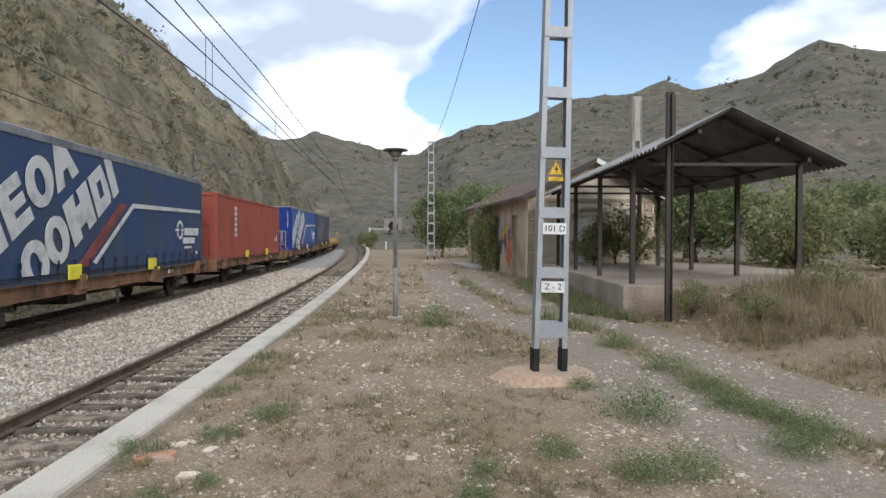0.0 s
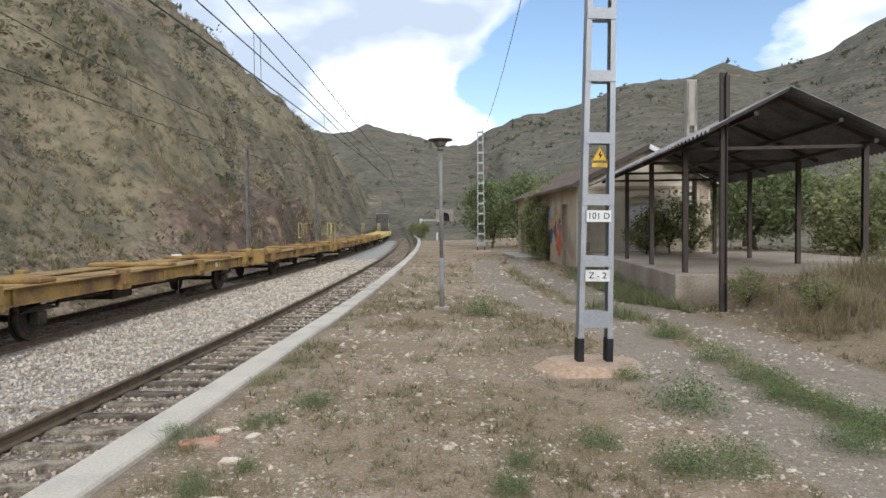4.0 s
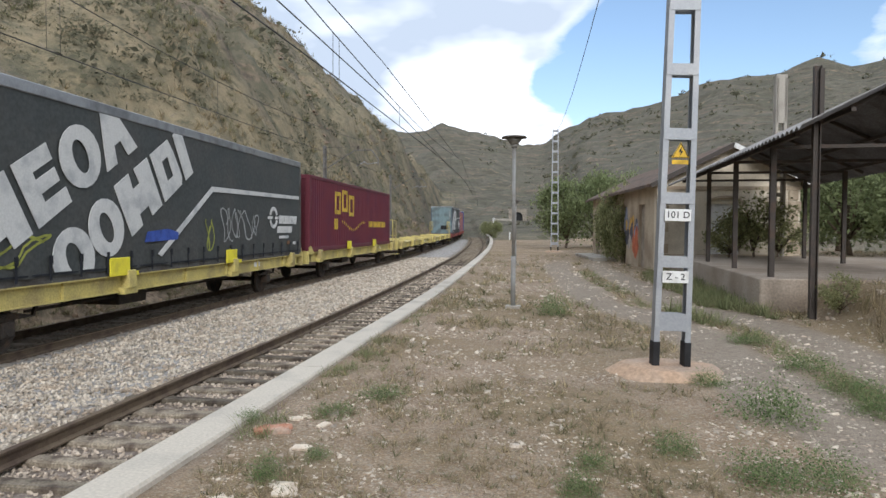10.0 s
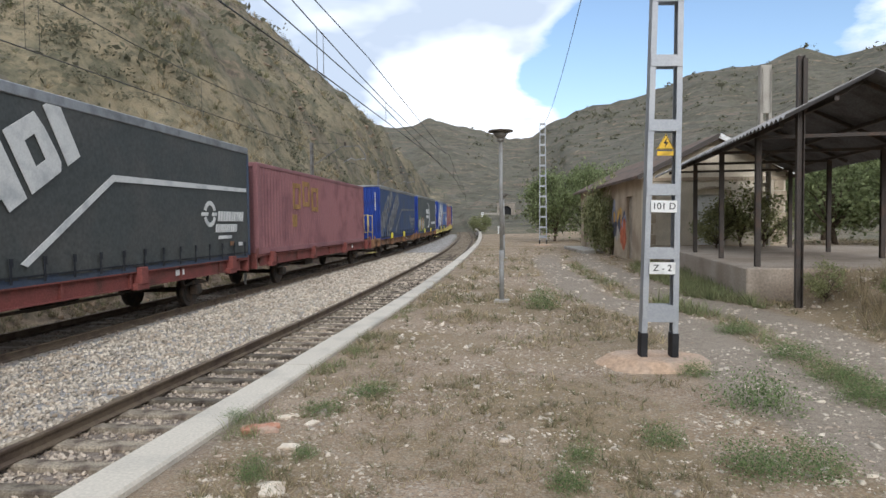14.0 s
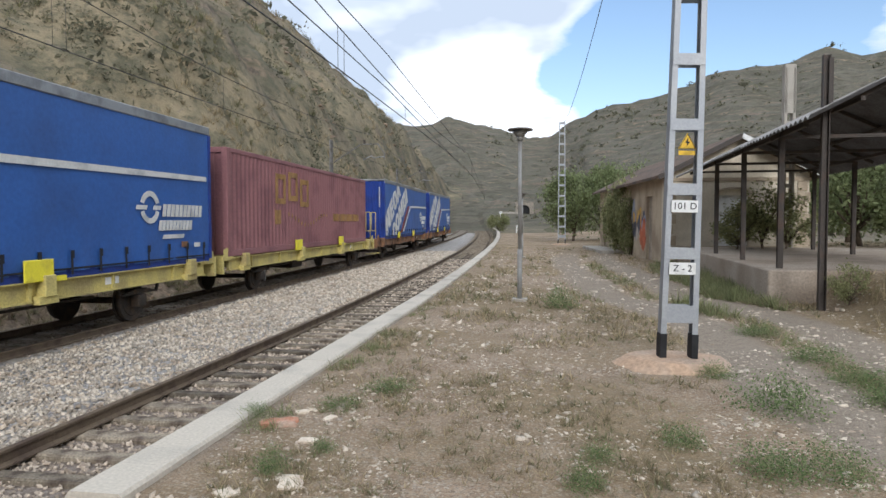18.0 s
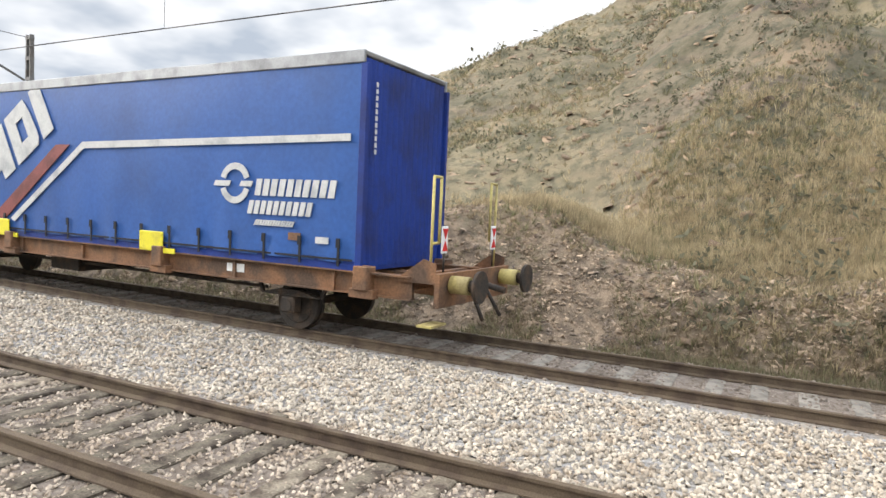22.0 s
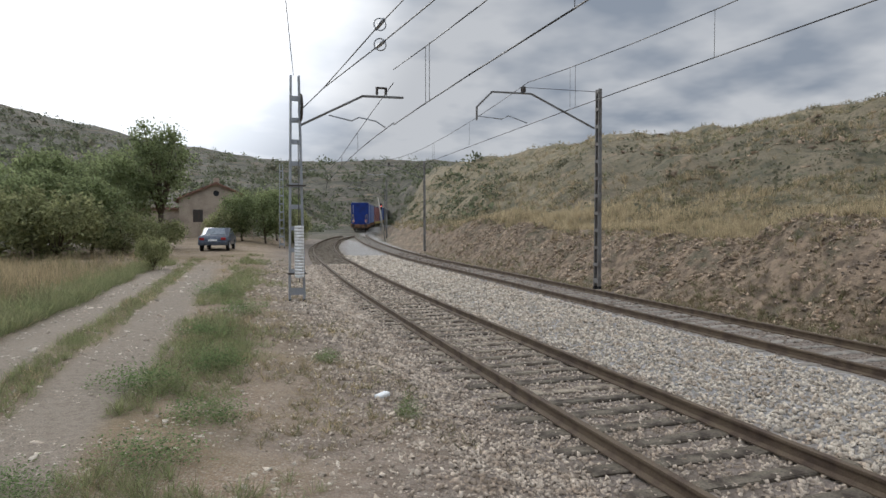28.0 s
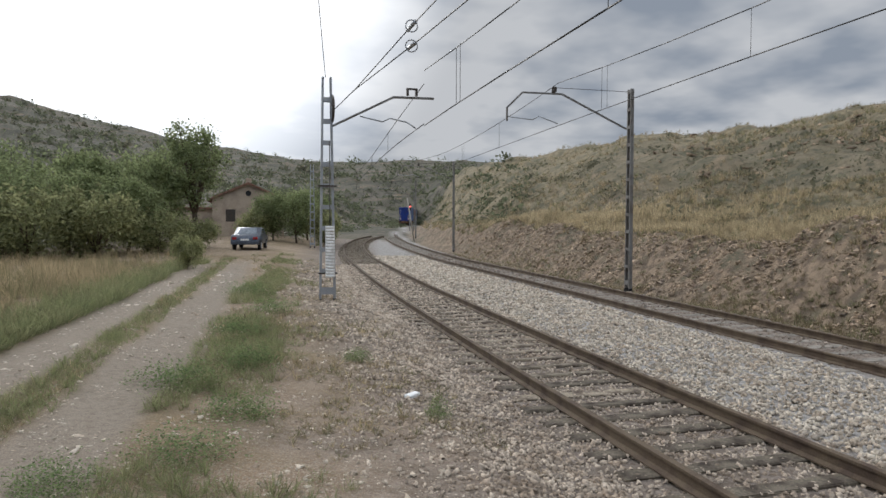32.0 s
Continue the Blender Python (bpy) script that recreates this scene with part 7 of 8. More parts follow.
M["ballast_main"] = mat("stained_ballast", (0.25, 0.205, 0.165), 0.95, var=0.15, scale=3, fine=40, second=(0.14, 0.11, 0.085), amount=0.5, rnd=0.4, island=True)
M["platform_stone"] = mat("limestone_chips", (0.52, 0.45, 0.36), 0.95, var=0.15, scale=3, fine=40, second=(0.36, 0.28, 0.21), amount=0.45, rnd=0.35, island=True)
ballast()


def platform_points(n, rmin=1.6, rmax=34.0, back=True):
    """Scattered spots on the platform side, constant per view angle."""
    a = np.radians(np.where(G.uniform(0, 1, n) < 0.55, G.uniform(-48, 32, n), G.uniform(140, 238, n) if back else G.uniform(-48, 32, n)))
    r = np.exp(G.uniform(math.log(rmin), math.log(rmax), n))
    x, y = -r * np.sin(a), r * np.cos(a)
    s = tracks_at(y)[0]
    k = (x - s > np.where(y > 2.9, 1.87, 1.85)) & ~((x > 3.1) & (y > 11.9) & (x < 9.6) & (y < 22.6)) & ~((x > 2.2) & (y > 22.5) & (y < 36) & (x < 8.5))
    return x[k], y[k], r[k]


def mask(x, y, sc, seed):
    return np.array([fbm(a * sc, b * sc, 3, seed) for a, b in zip(x.tolist(), y.tolist())])


def lane(x, y):
    return np.array([wheel_path(a, b) for a, b in zip(x.tolist(), y.tolist())])


def platform_cover():
    # loose pale chips
    x, y, r = platform_points(85000, 1.5, 30)
    k = mask(x, y, 0.8, 31) > -0.12
    x, y, r = x[k], y[k], r[k]
    z = near_heights(x, y) - 0.002
    size = 0.0066 * np.exp(G.normal(0, 0.5, len(x))) * np.clip(r / 3.5, 0.7, 5) ** 0.8
    scatter("loose_stones", stone_shapes(8, 6, 0.5), np.stack([x, y, z], 1), size, M["platform_stone"], "pale limestone chips scattered on the dry platform", "stones", 25, 0.25)
    # larger flat stones
    x, y, r = platform_points(520, 1.8, 16)
    z = near_heights(x, y)
    scatter("loose_stones", stone_shapes(9, 6, 0.45), np.stack([x, y, z], 1), np.exp(G.normal(-3.9, 0.4, len(x))), M["platform_stone"], "larger flat pale stones lying on the platform", "stones", 26, 0.2)
    # short dry grass in patches
    x, y, r = platform_points(60000, 1.5, 36)
    k = (mask(x, y, 0.55, 32) + G.normal(0, 0.16, len(x)) > 0.02) & (lane(x, y) < 0.3)
    x, y, r = x[k], y[k], r[k]
    z = near_heights(x, y) - 0.004
    h = 0.05 * G.uniform(0.5, 1.7, len(x)) * np.clip(r / 6, 0.75, 2.2)
    st, ol = G.uniform(0, 1, len(x)) < 0.62, None
    tf = tuft_shapes(4, 6, 9, 1.1, 0.7, 0.036)
    S = np.stack([h * 1.3, h * 1.3, h], 1)
    P = np.stack([x, y, z], 1)
    scatter("dry_grass", tf, P[st], S[st], straw, "short straw-coloured dry grass in patches", "grass", 27)
    scatter("low_weeds", tf, P[~st], S[~st], olive, "short dull green grass in patches", "grass", 28)
    # greener growth: kerb joint, lane middle, south of the mast
    pts = []
    for _ in range(420):
        yy = 2.9 + abs(G.normal(0, 5))
        if fbm(yy * 0.8, 4.0, 2, 8.0) < 0.05:
            continue
        pts.append((float(SID(yy)) + 1.86 + abs(G.normal(0, 0.14)), yy, G.uniform(0.03, 0.1) * (1.4 if yy < 8 else 1)))
    for _ in range(560):
        yy = G.uniform(3.2, 22)
        c = lerp_table(yy, [2, 5.3, 9.4, 13, 24, 40], [3.3, 2.55, 2.35, 1.2, 0.2, 0.6])
        if fbm(yy * 0.9, 1.0, 2, 3.0) > -0.15:
            pts.append((c + G.normal(0, 0.17), yy, G.uniform(0.05, 0.15)))
    for _ in range(1900):
        yy = -6.0 * math.sinh(G.uniform(0.35, 2.4))
        c = lerp_table(yy, [-40, -30, -19, -8, -4, 2], [3.5, 3.5, 3.05, 2.75, 2.7, 3.3])
        pts.append((c + G.normal(0, 0.18), yy, G.uniform(0.05, 0.15)))
    for _ in range(5600):
        yy = -6.0 * math.sinh(G.uniform(0.55, 2.55))
        xx = G.normal(1.25 + 0.02 * yy * 0, 0.75)
        if fbm(xx * 0.7, yy * 0.4, 3, 12.0) > -0.08 + 0.5 * abs(xx - 1.3) / 1.6 and xx - float(quick(_ts, yy)) > 2.6:
            pts.append((xx, yy, G.uniform(0.05, 0.17) * min(1.4, 0.6 + abs(yy) / 14)))
    for _ in range(3200):
        yy = -6.0 * math.sinh(G.uniform(0.9, 2.3))
        pts.append((4.05 + abs(G.normal(0, 0.75)), yy, G.uniform(0.1, 0.34)))
    pts = np.array(pts)
    k = lane(pts[:, 0], pts[:, 1]) < 0.75
    pts = pts[k]
    z = near_heights(pts[:, 0], pts[:, 1])
    scatter("green_grass", tuft_shapes(6, 6, 15, 1.1, 0.6, 0.014, True), np.stack([pts[:, 0], pts[:, 1], z], 1), np.stack([pts[:, 2] * 1.2, pts[:, 2] * 1.2, pts[:, 2]], 1), green, "green grass along the kerb and the lane", "grass", 29)
    # grass at the dock's foot
    q = []
    for _ in range(1700):
        q.append((G.uniform(1.5, 3.2), G.uniform(10.2, 21.5), G.uniform(0.12, 0.32)))
    q = np.array([p for p in q if lane(np.array([p[0]]), np.array([p[1]]))[0] < 0.4 and p[0] > 2.9 - (22 - p[1]) * 0.06 - G.uniform(0, 0.7)])
    z = near_heights(q[:, 0], q[:, 1])
    scatter("green_grass", tuft_shapes(7, 5, 12, 0.9, 0.6, 0.026), np.stack([q[:, 0], q[:, 1], z], 1), q[:, 2], green, "green grass at the foot of the dock", "grass", 30)


platform_cover()


# single leafy weeds
weed_leaf = foliage("fresh_weed_leaf", (0.17, 0.235, 0.1), (0.225, 0.265, 0.125))
WEED = []
for k_ in range(4):
    v_, t_ = clump_shapes(40 + k_, 1, 2600, 0.03, 0.85, 60, 0.2)[0]
    WEED.append(fast_mesh("weed_clump", v_, t_, weed_leaf))
WEEDS = [(1.45, 5.12, 0.36, 0.30), (2.33, 7.08, 0.36, 0.2), (2.38, 6.14, 0.34, 0.2), (2.36, 5.42, 0.3, 0.2), (2.5, 5.1, 0.3, 0.18), (2.29, 4.28, 0.28, 0.18), (2.58, 4.68, 0.3, 0.2), (1.08, 3.8, 0.26, 0.2),
         (1.43, 3.89, 0.26, 0.2), (0.66, 4.24, 0.17, 0.16), (0.14, 3.86, 0.13, 0.14), (0.04, 3.42, 0.16, 0.14), (-0.25, 10.63, 0.33, 0.38), (-1.68, 3.32, 0.13, 0.16), (-1.52, 3.72, 0.11, 0.1), (-1.55, 5.2, 0.26, 0.12), (-1.75, 4.6, 0.22, 0.1), (-2.3, 4.3, 0.12, 0.12), (1.25, 6.2, 0.2, 0.16), (2.2, 8.6, 0.36, 0.16),
         (1.05, -5.2, 0.5, 0.22), (0.75, -6.4, 0.45, 0.25), (1.5, -7.6, 0.6, 0.3), (0.9, -8.6, 0.55, 0.3), (-1.25, -6.6, 0.16, 0.24), (1.75, -4.4, 0.4, 0.2), (1.2, -11, 0.6, 0.3), (0.8, -14, 0.6, 0.35), (1.5, -17, 0.7, 0.35), (-0.6, -9.4, 0.25, 0.2)]
for i_, (x_, y_, w_, h_) in enumerate(WEEDS):
    o_ = new("weed_clump", WEED[i_ % 4])
    o_.matrix_basis = Matrix.Translation((x_, y_, ground_near(x_, y_) - 0.01)) @ Matrix.Rotation(i_ * 1.3, 4, "Z") @ Matrix.Diagonal((w_, w_, h_ * 1.25, 1))
    tagged(o_, "leafy green weed clump growing on the dry ground", "weed", "weed clumps", "stuff")


def tall_grass():
    # bank beside the dock and the rough field to the south-east
    x = np.concatenate([G.uniform(3.4, 10.5, 4300), G.uniform(4.6, 18, 6500), 4.0 + np.abs(G.normal(0, 2.6, 4200))])
    y = np.concatenate([G.uniform(3.0, 11.9, 4300), -6.0 * np.sinh(G.uniform(0.4, 2.5, 6500)), -6.0 * np.sinh(G.uniform(0.5, 2.2, 4200))])
    foot = np.interp(y, [-60, -4, 2, 6.2, 8, 11, 12], [4.9, 4.25, 4.9, 4.1, 3.75, 4.0, 4.0])
    k = (x > foot + np.abs(G.normal(0, 0.25, len(x)))) & (mask(x, y, 0.4, 33) > -0.2)
    x, y, foot = x[k], y[k], foot[k]
    z = heights(x, y) - 0.01
    h = G.uniform(0.25, 0.75, len(x)) * np.where(y > 0, 0.9, 1.05) * (np.where(y > 0, 0.7, 0.4) + np.where(y > 0, 0.3, 0.6) * np.clip((x - foot) / 2.2, 0, 1))
    P, S = np.stack([x, y, z], 1), np.stack([h * 0.7, h * 0.7, h], 1)
    u = G.uniform(0, 1, len(x)) - 0.15 * (y > 0) + 0.25 * np.sin(x * 1.1 + y * 0.7) + 0.2 * np.clip(1 - (x - foot) / 1.2, 0, 1) * (y < 0)
    tf = tuft_shapes(12, 6, 14, 0.7, 0.5, 0.0095, True)
    scatter("tall_dry_grass", tf, P[u < 0.62], S[u < 0.62], straw, "tall dry grass and weeds beside the lane", "grass", 34)
    scatter("tall_green_grass", tf, P[u >= 0.62], S[u >= 0.62] * 0.85, olive, "tall olive green weeds beside the lane", "grass", 35)


tall_grass()


# ---- hillside cover ----
def hill_points(n, a0, a1, rmax, dmin=3.0):
    a = np.radians(G.uniform(a0, a1, n))
    r = np.exp(G.uniform(math.log(11), math.log(rmax), n))
    x, y = -r * np.sin(a), r * np.cos(a)
    k = tracks_at(y)[1] - x > dmin
    return x[k], y[k], r[k]


def hillside():
    cl = clump_shapes(50, 6, 48, 0.135, 0.6, 12, 0.24)
    # scrub to the north
    x, y, r = hill_points(9500, 6, 98, 260, 4.0)
    k = mask(x, y, 0.06, 41) + G.normal(0, 0.15, len(x)) > -0.05
    x, y, r = x[k], y[k], r[k]
    s = np.exp(G.normal(-0.75, 0.5, len(x))) * np.clip(r / 45, 0.6, 1.5)
    z = heights(x, y) - 0.1 - 0.25 * s
    scatter("hill_scrub", cl, np.stack([x, y, z], 1), s, scrub, "grey-green scrub bushes dotted over the dry hillside", "scrub", 42)
    # scrub to the south
    x, y, r = hill_points(6500, 88, 181, 130, 6.5)
    belt = np.array([scrub_band(a, b) for a, b in zip(x.tolist(), y.tolist())])
    k = mask(x, y, 0.06, 43) + G.normal(0, 0.12, len(x)) > 0.3 - 0.38 * belt
    x, y, r = x[k], y[k], r[k]
    s = np.exp(G.normal(-0.7, 0.5, len(x))) * np.clip(r / 45, 0.6, 1.3)
    z = heights(x, y) - 0.1 - 0.25 * s
    scatter("hill_scrub", cl, np.stack([x, y, z], 1), s, scrub, "low dark scrub among the dry grass of the hill", "scrub", 44)
    x, y, r = hill_points(2300, 90, 178, 110, 8.0)
    belt = np.array([scrub_band(a, b) for a, b in zip(x.tolist(), y.tolist())])
    k = mask(x, y, 0.08, 63) > 0.2 - 0.4 * belt
    x, y, r = x[k], y[k], r[k]
    s = np.exp(G.normal(-0.5, 0.4, len(x))) * np.clip(r / 40, 0.6, 1.7)
    scatter("hill_shrubs", clump_shapes(66, 5, 110, 0.11, 0.8, 22, 0.2), np.stack([x, y, heights(x, y) - 0.1 - 0.3 * s], 1), s, scrub, "soft grey-green shrubs on the dry hill", "scrub", 64)
    x, y, r = hill_points(4200, 7, 92, 200, 6.0)
    k = mask(x, y, 0.07, 68) + G.normal(0, 0.1, len(x)) > 0.0
    x, y, r = x[k], y[k], r[k]
    s = np.exp(G.normal(-0.62, 0.45, len(x))) * np.clip(r / 40, 0.6, 2.0)
    scatter("hill_shrubs", clump_shapes(67, 5, 90, 0.115, 0.8, 18, 0.2), np.stack([x, y, heights(x, y) - 0.1 - 0.3 * s], 1), s, scrub, "rounded grey-green shrubs on the dry hillside", "scrub", 69)
    # dry grass on the slopes
    tf = tuft_shapes(14, 6, 13, 0.9, 0.5, 0.032)
    x, y, r = hill_points(34000, 6, 102, 130, 3.4)
    k = mask(x, y, 0.09, 45) + G.normal(0, 0.2, len(x)) > -0.05
    x, y, r = x[k], y[k], r[k]
    h = G.uniform(0.2, 0.45, len(x)) * np.clip(r / 28, 0.8, 2.4)
    P = np.stack([x, y, heights(x, y) - 0.03], 1)
    u = mask(x, y, 0.12, 46) + G.normal(0, 0.2, len(x)) > 0.05
    S = np.stack([h, h, h], 1)
    scatter("hill_grass", tf, P[u], S[u], straw, "dry straw-coloured grass on the hillside", "grass", 47)
    scatter("hill_grass", tf, P[~u], S[~u], olive, "dull olive grass on the hillside", "grass", 48)
    x, y, r = hill_points(46000, 88, 181, 140, 5.0)
    belt = np.array([scrub_band(a, b) for a, b in zip(x.tolist(), y.tolist())])
    k = mask(x, y, 0.07, 9) + G.normal(0, 0.13, len(x)) > -0.16 + 0.22 * belt
    x, y, r = x[k], y[k], r[k]
    h = G.uniform(0.16, 0.36, len(x)) * np.clip(r / 28, 0.8, 2.2)
    P = np.stack([x, y, heights(x, y) - 0.03], 1)
    u = G.uniform(0, 1, len(x)) < 0.7
    S = np.stack([h, h, h], 1)
    scatter("hill_grass", tf, P[u], S[u], gold, "golden dry grass covering the southern hill", "grass", 49)
    scatter("hill_grass", tf, P[~u], S[~u], olive, "dull olive grass on the southern hill", "grass", 50)
    # pale grass standing on the bench above the cutting
    y = 6.0 * np.sinh(G.uniform(-2.9, 0.3, 19000))
    d = 6.2 + np.abs(G.normal(0, 4.0, len(y)))
    x = tracks_at(y)[1] - d
    k = mask(x, y, 0.11, 83) + G.normal(0, 0.15, len(x)) > -0.22
    x, y = x[k], y[k]
    r = np.hypot(x, y)
    h = G.uniform(0.22, 0.55, len(x)) * np.clip(r / 30, 0.8, 1.6)
    scatter("bench_grass", tuft_shapes(15, 6, 12, 0.55, 0.4, 0.02), np.stack([x, y, heights(x, y) - 0.03], 1), np.stack([h * 0.8, h * 0.8, h], 1), pale_straw, "tall pale dry grass above the rock cutting", "grass", 84)
    # broken rock of the cutting and outcrops higher up
    y = 6.0 * np.sinh(G.uniform(-2.7, 1.2, 33000))
    d = G.uniform(3.1, 6.6, len(y))
    x = tracks_at(y)[1] - d
    k = mask(x, y, 0.5, 85) + G.normal(0, 0.2, len(x)) > -0.1
    x, y = x[k], y[k]
    r = np.hypot(x, y)
    s = np.minimum(np.exp(G.normal(-3.6, 0.45, len(x))) * np.clip(r / 14, 0.9, 1.6), 0.085)
    scatter("bank_rubble", stone_shapes(63, 8, 0.4), np.stack([x, y, heights(x, y)], 1), np.stack([s * 1.4, s, s * 0.8], 1), shale, "loose tan shale rubble on the face of the cutting", "rocks", 86, 0.45)
    y = 6.0 * np.sinh(G.uniform(-3.0, 2.8, 15000))
    d = G.uniform(2.9, 6.3, len(y))
    x = tracks_at(y)[1] - d
    k = mask(x, y, 0.35, 51) + G.normal(0, 0.15, len(x)) > np.where(y < 12, -0.25, 0.12)
    x, y = x[k], y[k]
    r = np.hypot(x, y)
    P = np.stack([x, y, heights(x, y) - 0.02], 1)
    s = np.minimum(np.exp(G.normal(-3.4, 0.45, len(x))) * np.clip(r / 14, 0.9, 1.7), 0.13)
    scatter("bank_rocks", stone_shapes(61, 8, 0.6), P, np.stack([s * 1.3, s, s], 1), rockm, "broken ochre rock in the cutting beside the main track", "rocks", 52, 0.3)
    x, y, r = hill_points(20000, 6, 150, 170, 6.0)
    belt = np.array([scrub_band(a, b) if b < 0 else 0.0 for a, b in zip(x.tolist(), y.tolist())])
    k = mask(x * 0.6, y * 1.6 + x, 0.045, 53) + G.normal(0, 0.06, len(x)) > 0.15 - 0.12 * belt
    x, y, r = x[k], y[k], r[k]
    P = np.stack([x, y, heights(x, y) - 0.05], 1)
    s = np.minimum(np.exp(G.normal(-2.5, 0.5, len(x))) * np.clip(r / 28, 0.9, 2.8), 0.42)
    scatter("outcrop_rocks", stone_shapes(62, 8, 0.4), P, np.stack([s * 1.6, s, s], 1), rockm, "weathered rock outcrops on the hillside", "rocks", 54, 0.3)
    # weeds in the ditch at the foot of the bank
    y = 6.0 * np.sinh(G.uniform(-2.8, 2.4, 15000))
    d = np.abs(G.normal(0, 1.9, len(y))) + 2.35
    x = tracks_at(y)[1] - d
    k = mask(x, y, 0.3, 55) > -0.1
    x, y = x[k], y[k]
    h = G.uniform(0.1, 0.34, len(x)) * np.clip(1.5 - 0.2 * (tracks_at(y)[1] - x), 0.45, 1.0)
    P = np.stack([x, y, heights(x, y) - 0.02], 1)
    u = G.uniform(0, 1, len(x)) < 0.45
    scatter("ditch_weeds", tf, P[u], h[u], olive, "weeds in the ditch below the rock cutting", "grass", 56)
    scatter("ditch_weeds", tf, P[~u], h[~u], dry_weed, "brown dry weeds on the face of the cutting", "grass", 57)
    # far slopes across the valley
    n = 8500
    a = np.radians(np.where(G.uniform(0, 1, n) < 0.6, G.uniform(-44, 8, n), G.uniform(176, 212, n)))
    r = np.exp(G.uniform(math.log(62), math.log(520), n))
    x, y = -r * np.sin(a), r * np.cos(a)
    k = (mask(x, y, 0.02, 57) + G.normal(0, 0.25, n) > -0.1) & (np.abs(x - tracks_at(np.clip(y, -180, 150))[1]) > 9) & ((x - tracks_at(np.clip(y, -180, 150))[0] > 9) | (np.abs(y) > 150))
    x, y, r = x[k], y[k], r[k]
    P = np.stack([x, y, heights(x, y) - 0.5], 1)
    s = np.exp(G.normal(-0.1, 0.45, len(x))) * np.clip(r / 200, 0.6, 1.7)
    scatter("far_scrub", clump_shapes(70, 5, 26, 0.26, 0.75, 5, 0.2), P, s, scrub, "dark scrub dotted over the far mountain slopes", "scrub", 58)


def far_woods():
    """Dense dark scrub over the slopes that close the valley to the south."""
    n = 5200
    a = np.radians(G.uniform(160, 214, n))
    r = np.exp(G.uniform(math.log(62), math.log(420), n))
    x, y = -r * np.sin(a), r * np.cos(a)
    yc = np.clip(y, -180, 150)
    s_, m_ = tracks_at(yc)
    k = ((m_ - x > 7.5) | (x - s_ > 9)) & (mask(x, y, 0.02, 91) + G.normal(0, 0.25, n) > -0.3) & ~((x > -2) & (x < 14) & (y > -82))
    x, y, r = x[k], y[k], r[k]
    s = np.exp(G.normal(0.1, 0.35, len(x))) * np.clip(r / 140, 0.7, 2.0)
    scatter("far_woods", clump_shapes(92, 5, 32, 0.21, 0.8, 8, 0.22), np.stack([x, y, heights(x, y) - 0.3], 1), s, woods, "dark green scrub woods covering the far valley slopes", "scrub", 93)


hillside()
far_woods()


# ---- trees and shrubs ----
bark = mat("bark", (0.12, 0.09, 0.065), 0.95, var=0.3, scale=8, fine=40)


def tree_shapes(seed, w, h, stem, leaf, clumps, per, leafm):
    """Trunk with limbs, and a crown of leaf clumps with gaps; half-width w, height h."""
    g = np.random.default_rng(seed)
    zc, zr = (stem + h) / 2, (h - stem) / 2
    c = []
    while len(c) < clumps:
        p = g.uniform(-1, 1, 3)
        rr = np.linalg.norm(p)
        if 0.35 < rr < 1.0 and fbm(p[0] * 1.7 + seed, p[1] * 1.7, 3, p[2] * 1.7) > -0.22:
            c.append((p[0] * w, p[1] * w, zc + p[2] * zr))
    c = np.array(c)
    V, T = leaf_cloud(g, c, np.full(len(c), 0.13 * w) * g.uniform(0.6, 1.3, len(c)), per, leaf)
    bm = bmesh.new()
    fork = max(0.2, stem * 0.9)
    rod(bm, (0, 0, -0.2), (0.05 * w, 0.03 * w, fork), 0.045 * h * 0.55, 8, 0.035 * h * 0.55)
    for p in c[:: max(1, len(c) // 12)]:
        mid = (Vector((0.05 * w, 0.03 * w, fork)) + Vector(p)) / 2 + Vector((0, 0, 0.08 * h))
        rod(bm, (0.05 * w, 0.03 * w, fork * 0.9), mid, 0.012 * h, 6, 0.008 * h)
        rod(bm, mid, Vector(p), 0.008 * h, 5, 0.002 * h)
    tm = bpy.data.meshes.new("trunk")
    bm.to_mesh(tm); bm.free()
    tm.materials.append(bark)
    return tm, fast_mesh("crown", V, T, leafm)


KIND = {
    "round": [tree_shapes(201 + i, 2.3, 4.4, 0.7, 0.1, 120, 66, leaf_a) for i in range(3)],
    "tall": [tree_shapes(301 + i, 2.2, 8.6, 2.6, 0.115, 110, 62, leaf_a) for i in range(2)],
    "bush": [tree_shapes(401 + i, 1.6, 2.6, 0.1, 0.088, 95, 55, leaf_b) for i in range(3)],
    "sapling": [tree_shapes(501 + i, 1.0, 1.9, 0.2, 0.06, 50, 40, leaf_b) for i in range(2)],
}


def plant(kind, i, x, y, w=1.0, h=1.0, dz=0.0, label="leafy green tree beyond the station", name="tree", z=None):
    tm, cm = KIND[kind][i % len(KIND[kind])]
    zz = (ground_z(x, y) if z is None else z) + dz
    m = Matrix.Translation((x, y, zz)) @ Matrix.Rotation(i * 2.1, 4, "Z") @ Matrix.Diagonal((w, w, h, 1))
    top = empty(name, m, label, "tree" if name == "tree" else "shrub", "trees" if name == "tree" else "shrubs")
    for nm, me in (("trunk", tm), ("crown", cm)):
        o = new(nm, me)
        o.parent = top


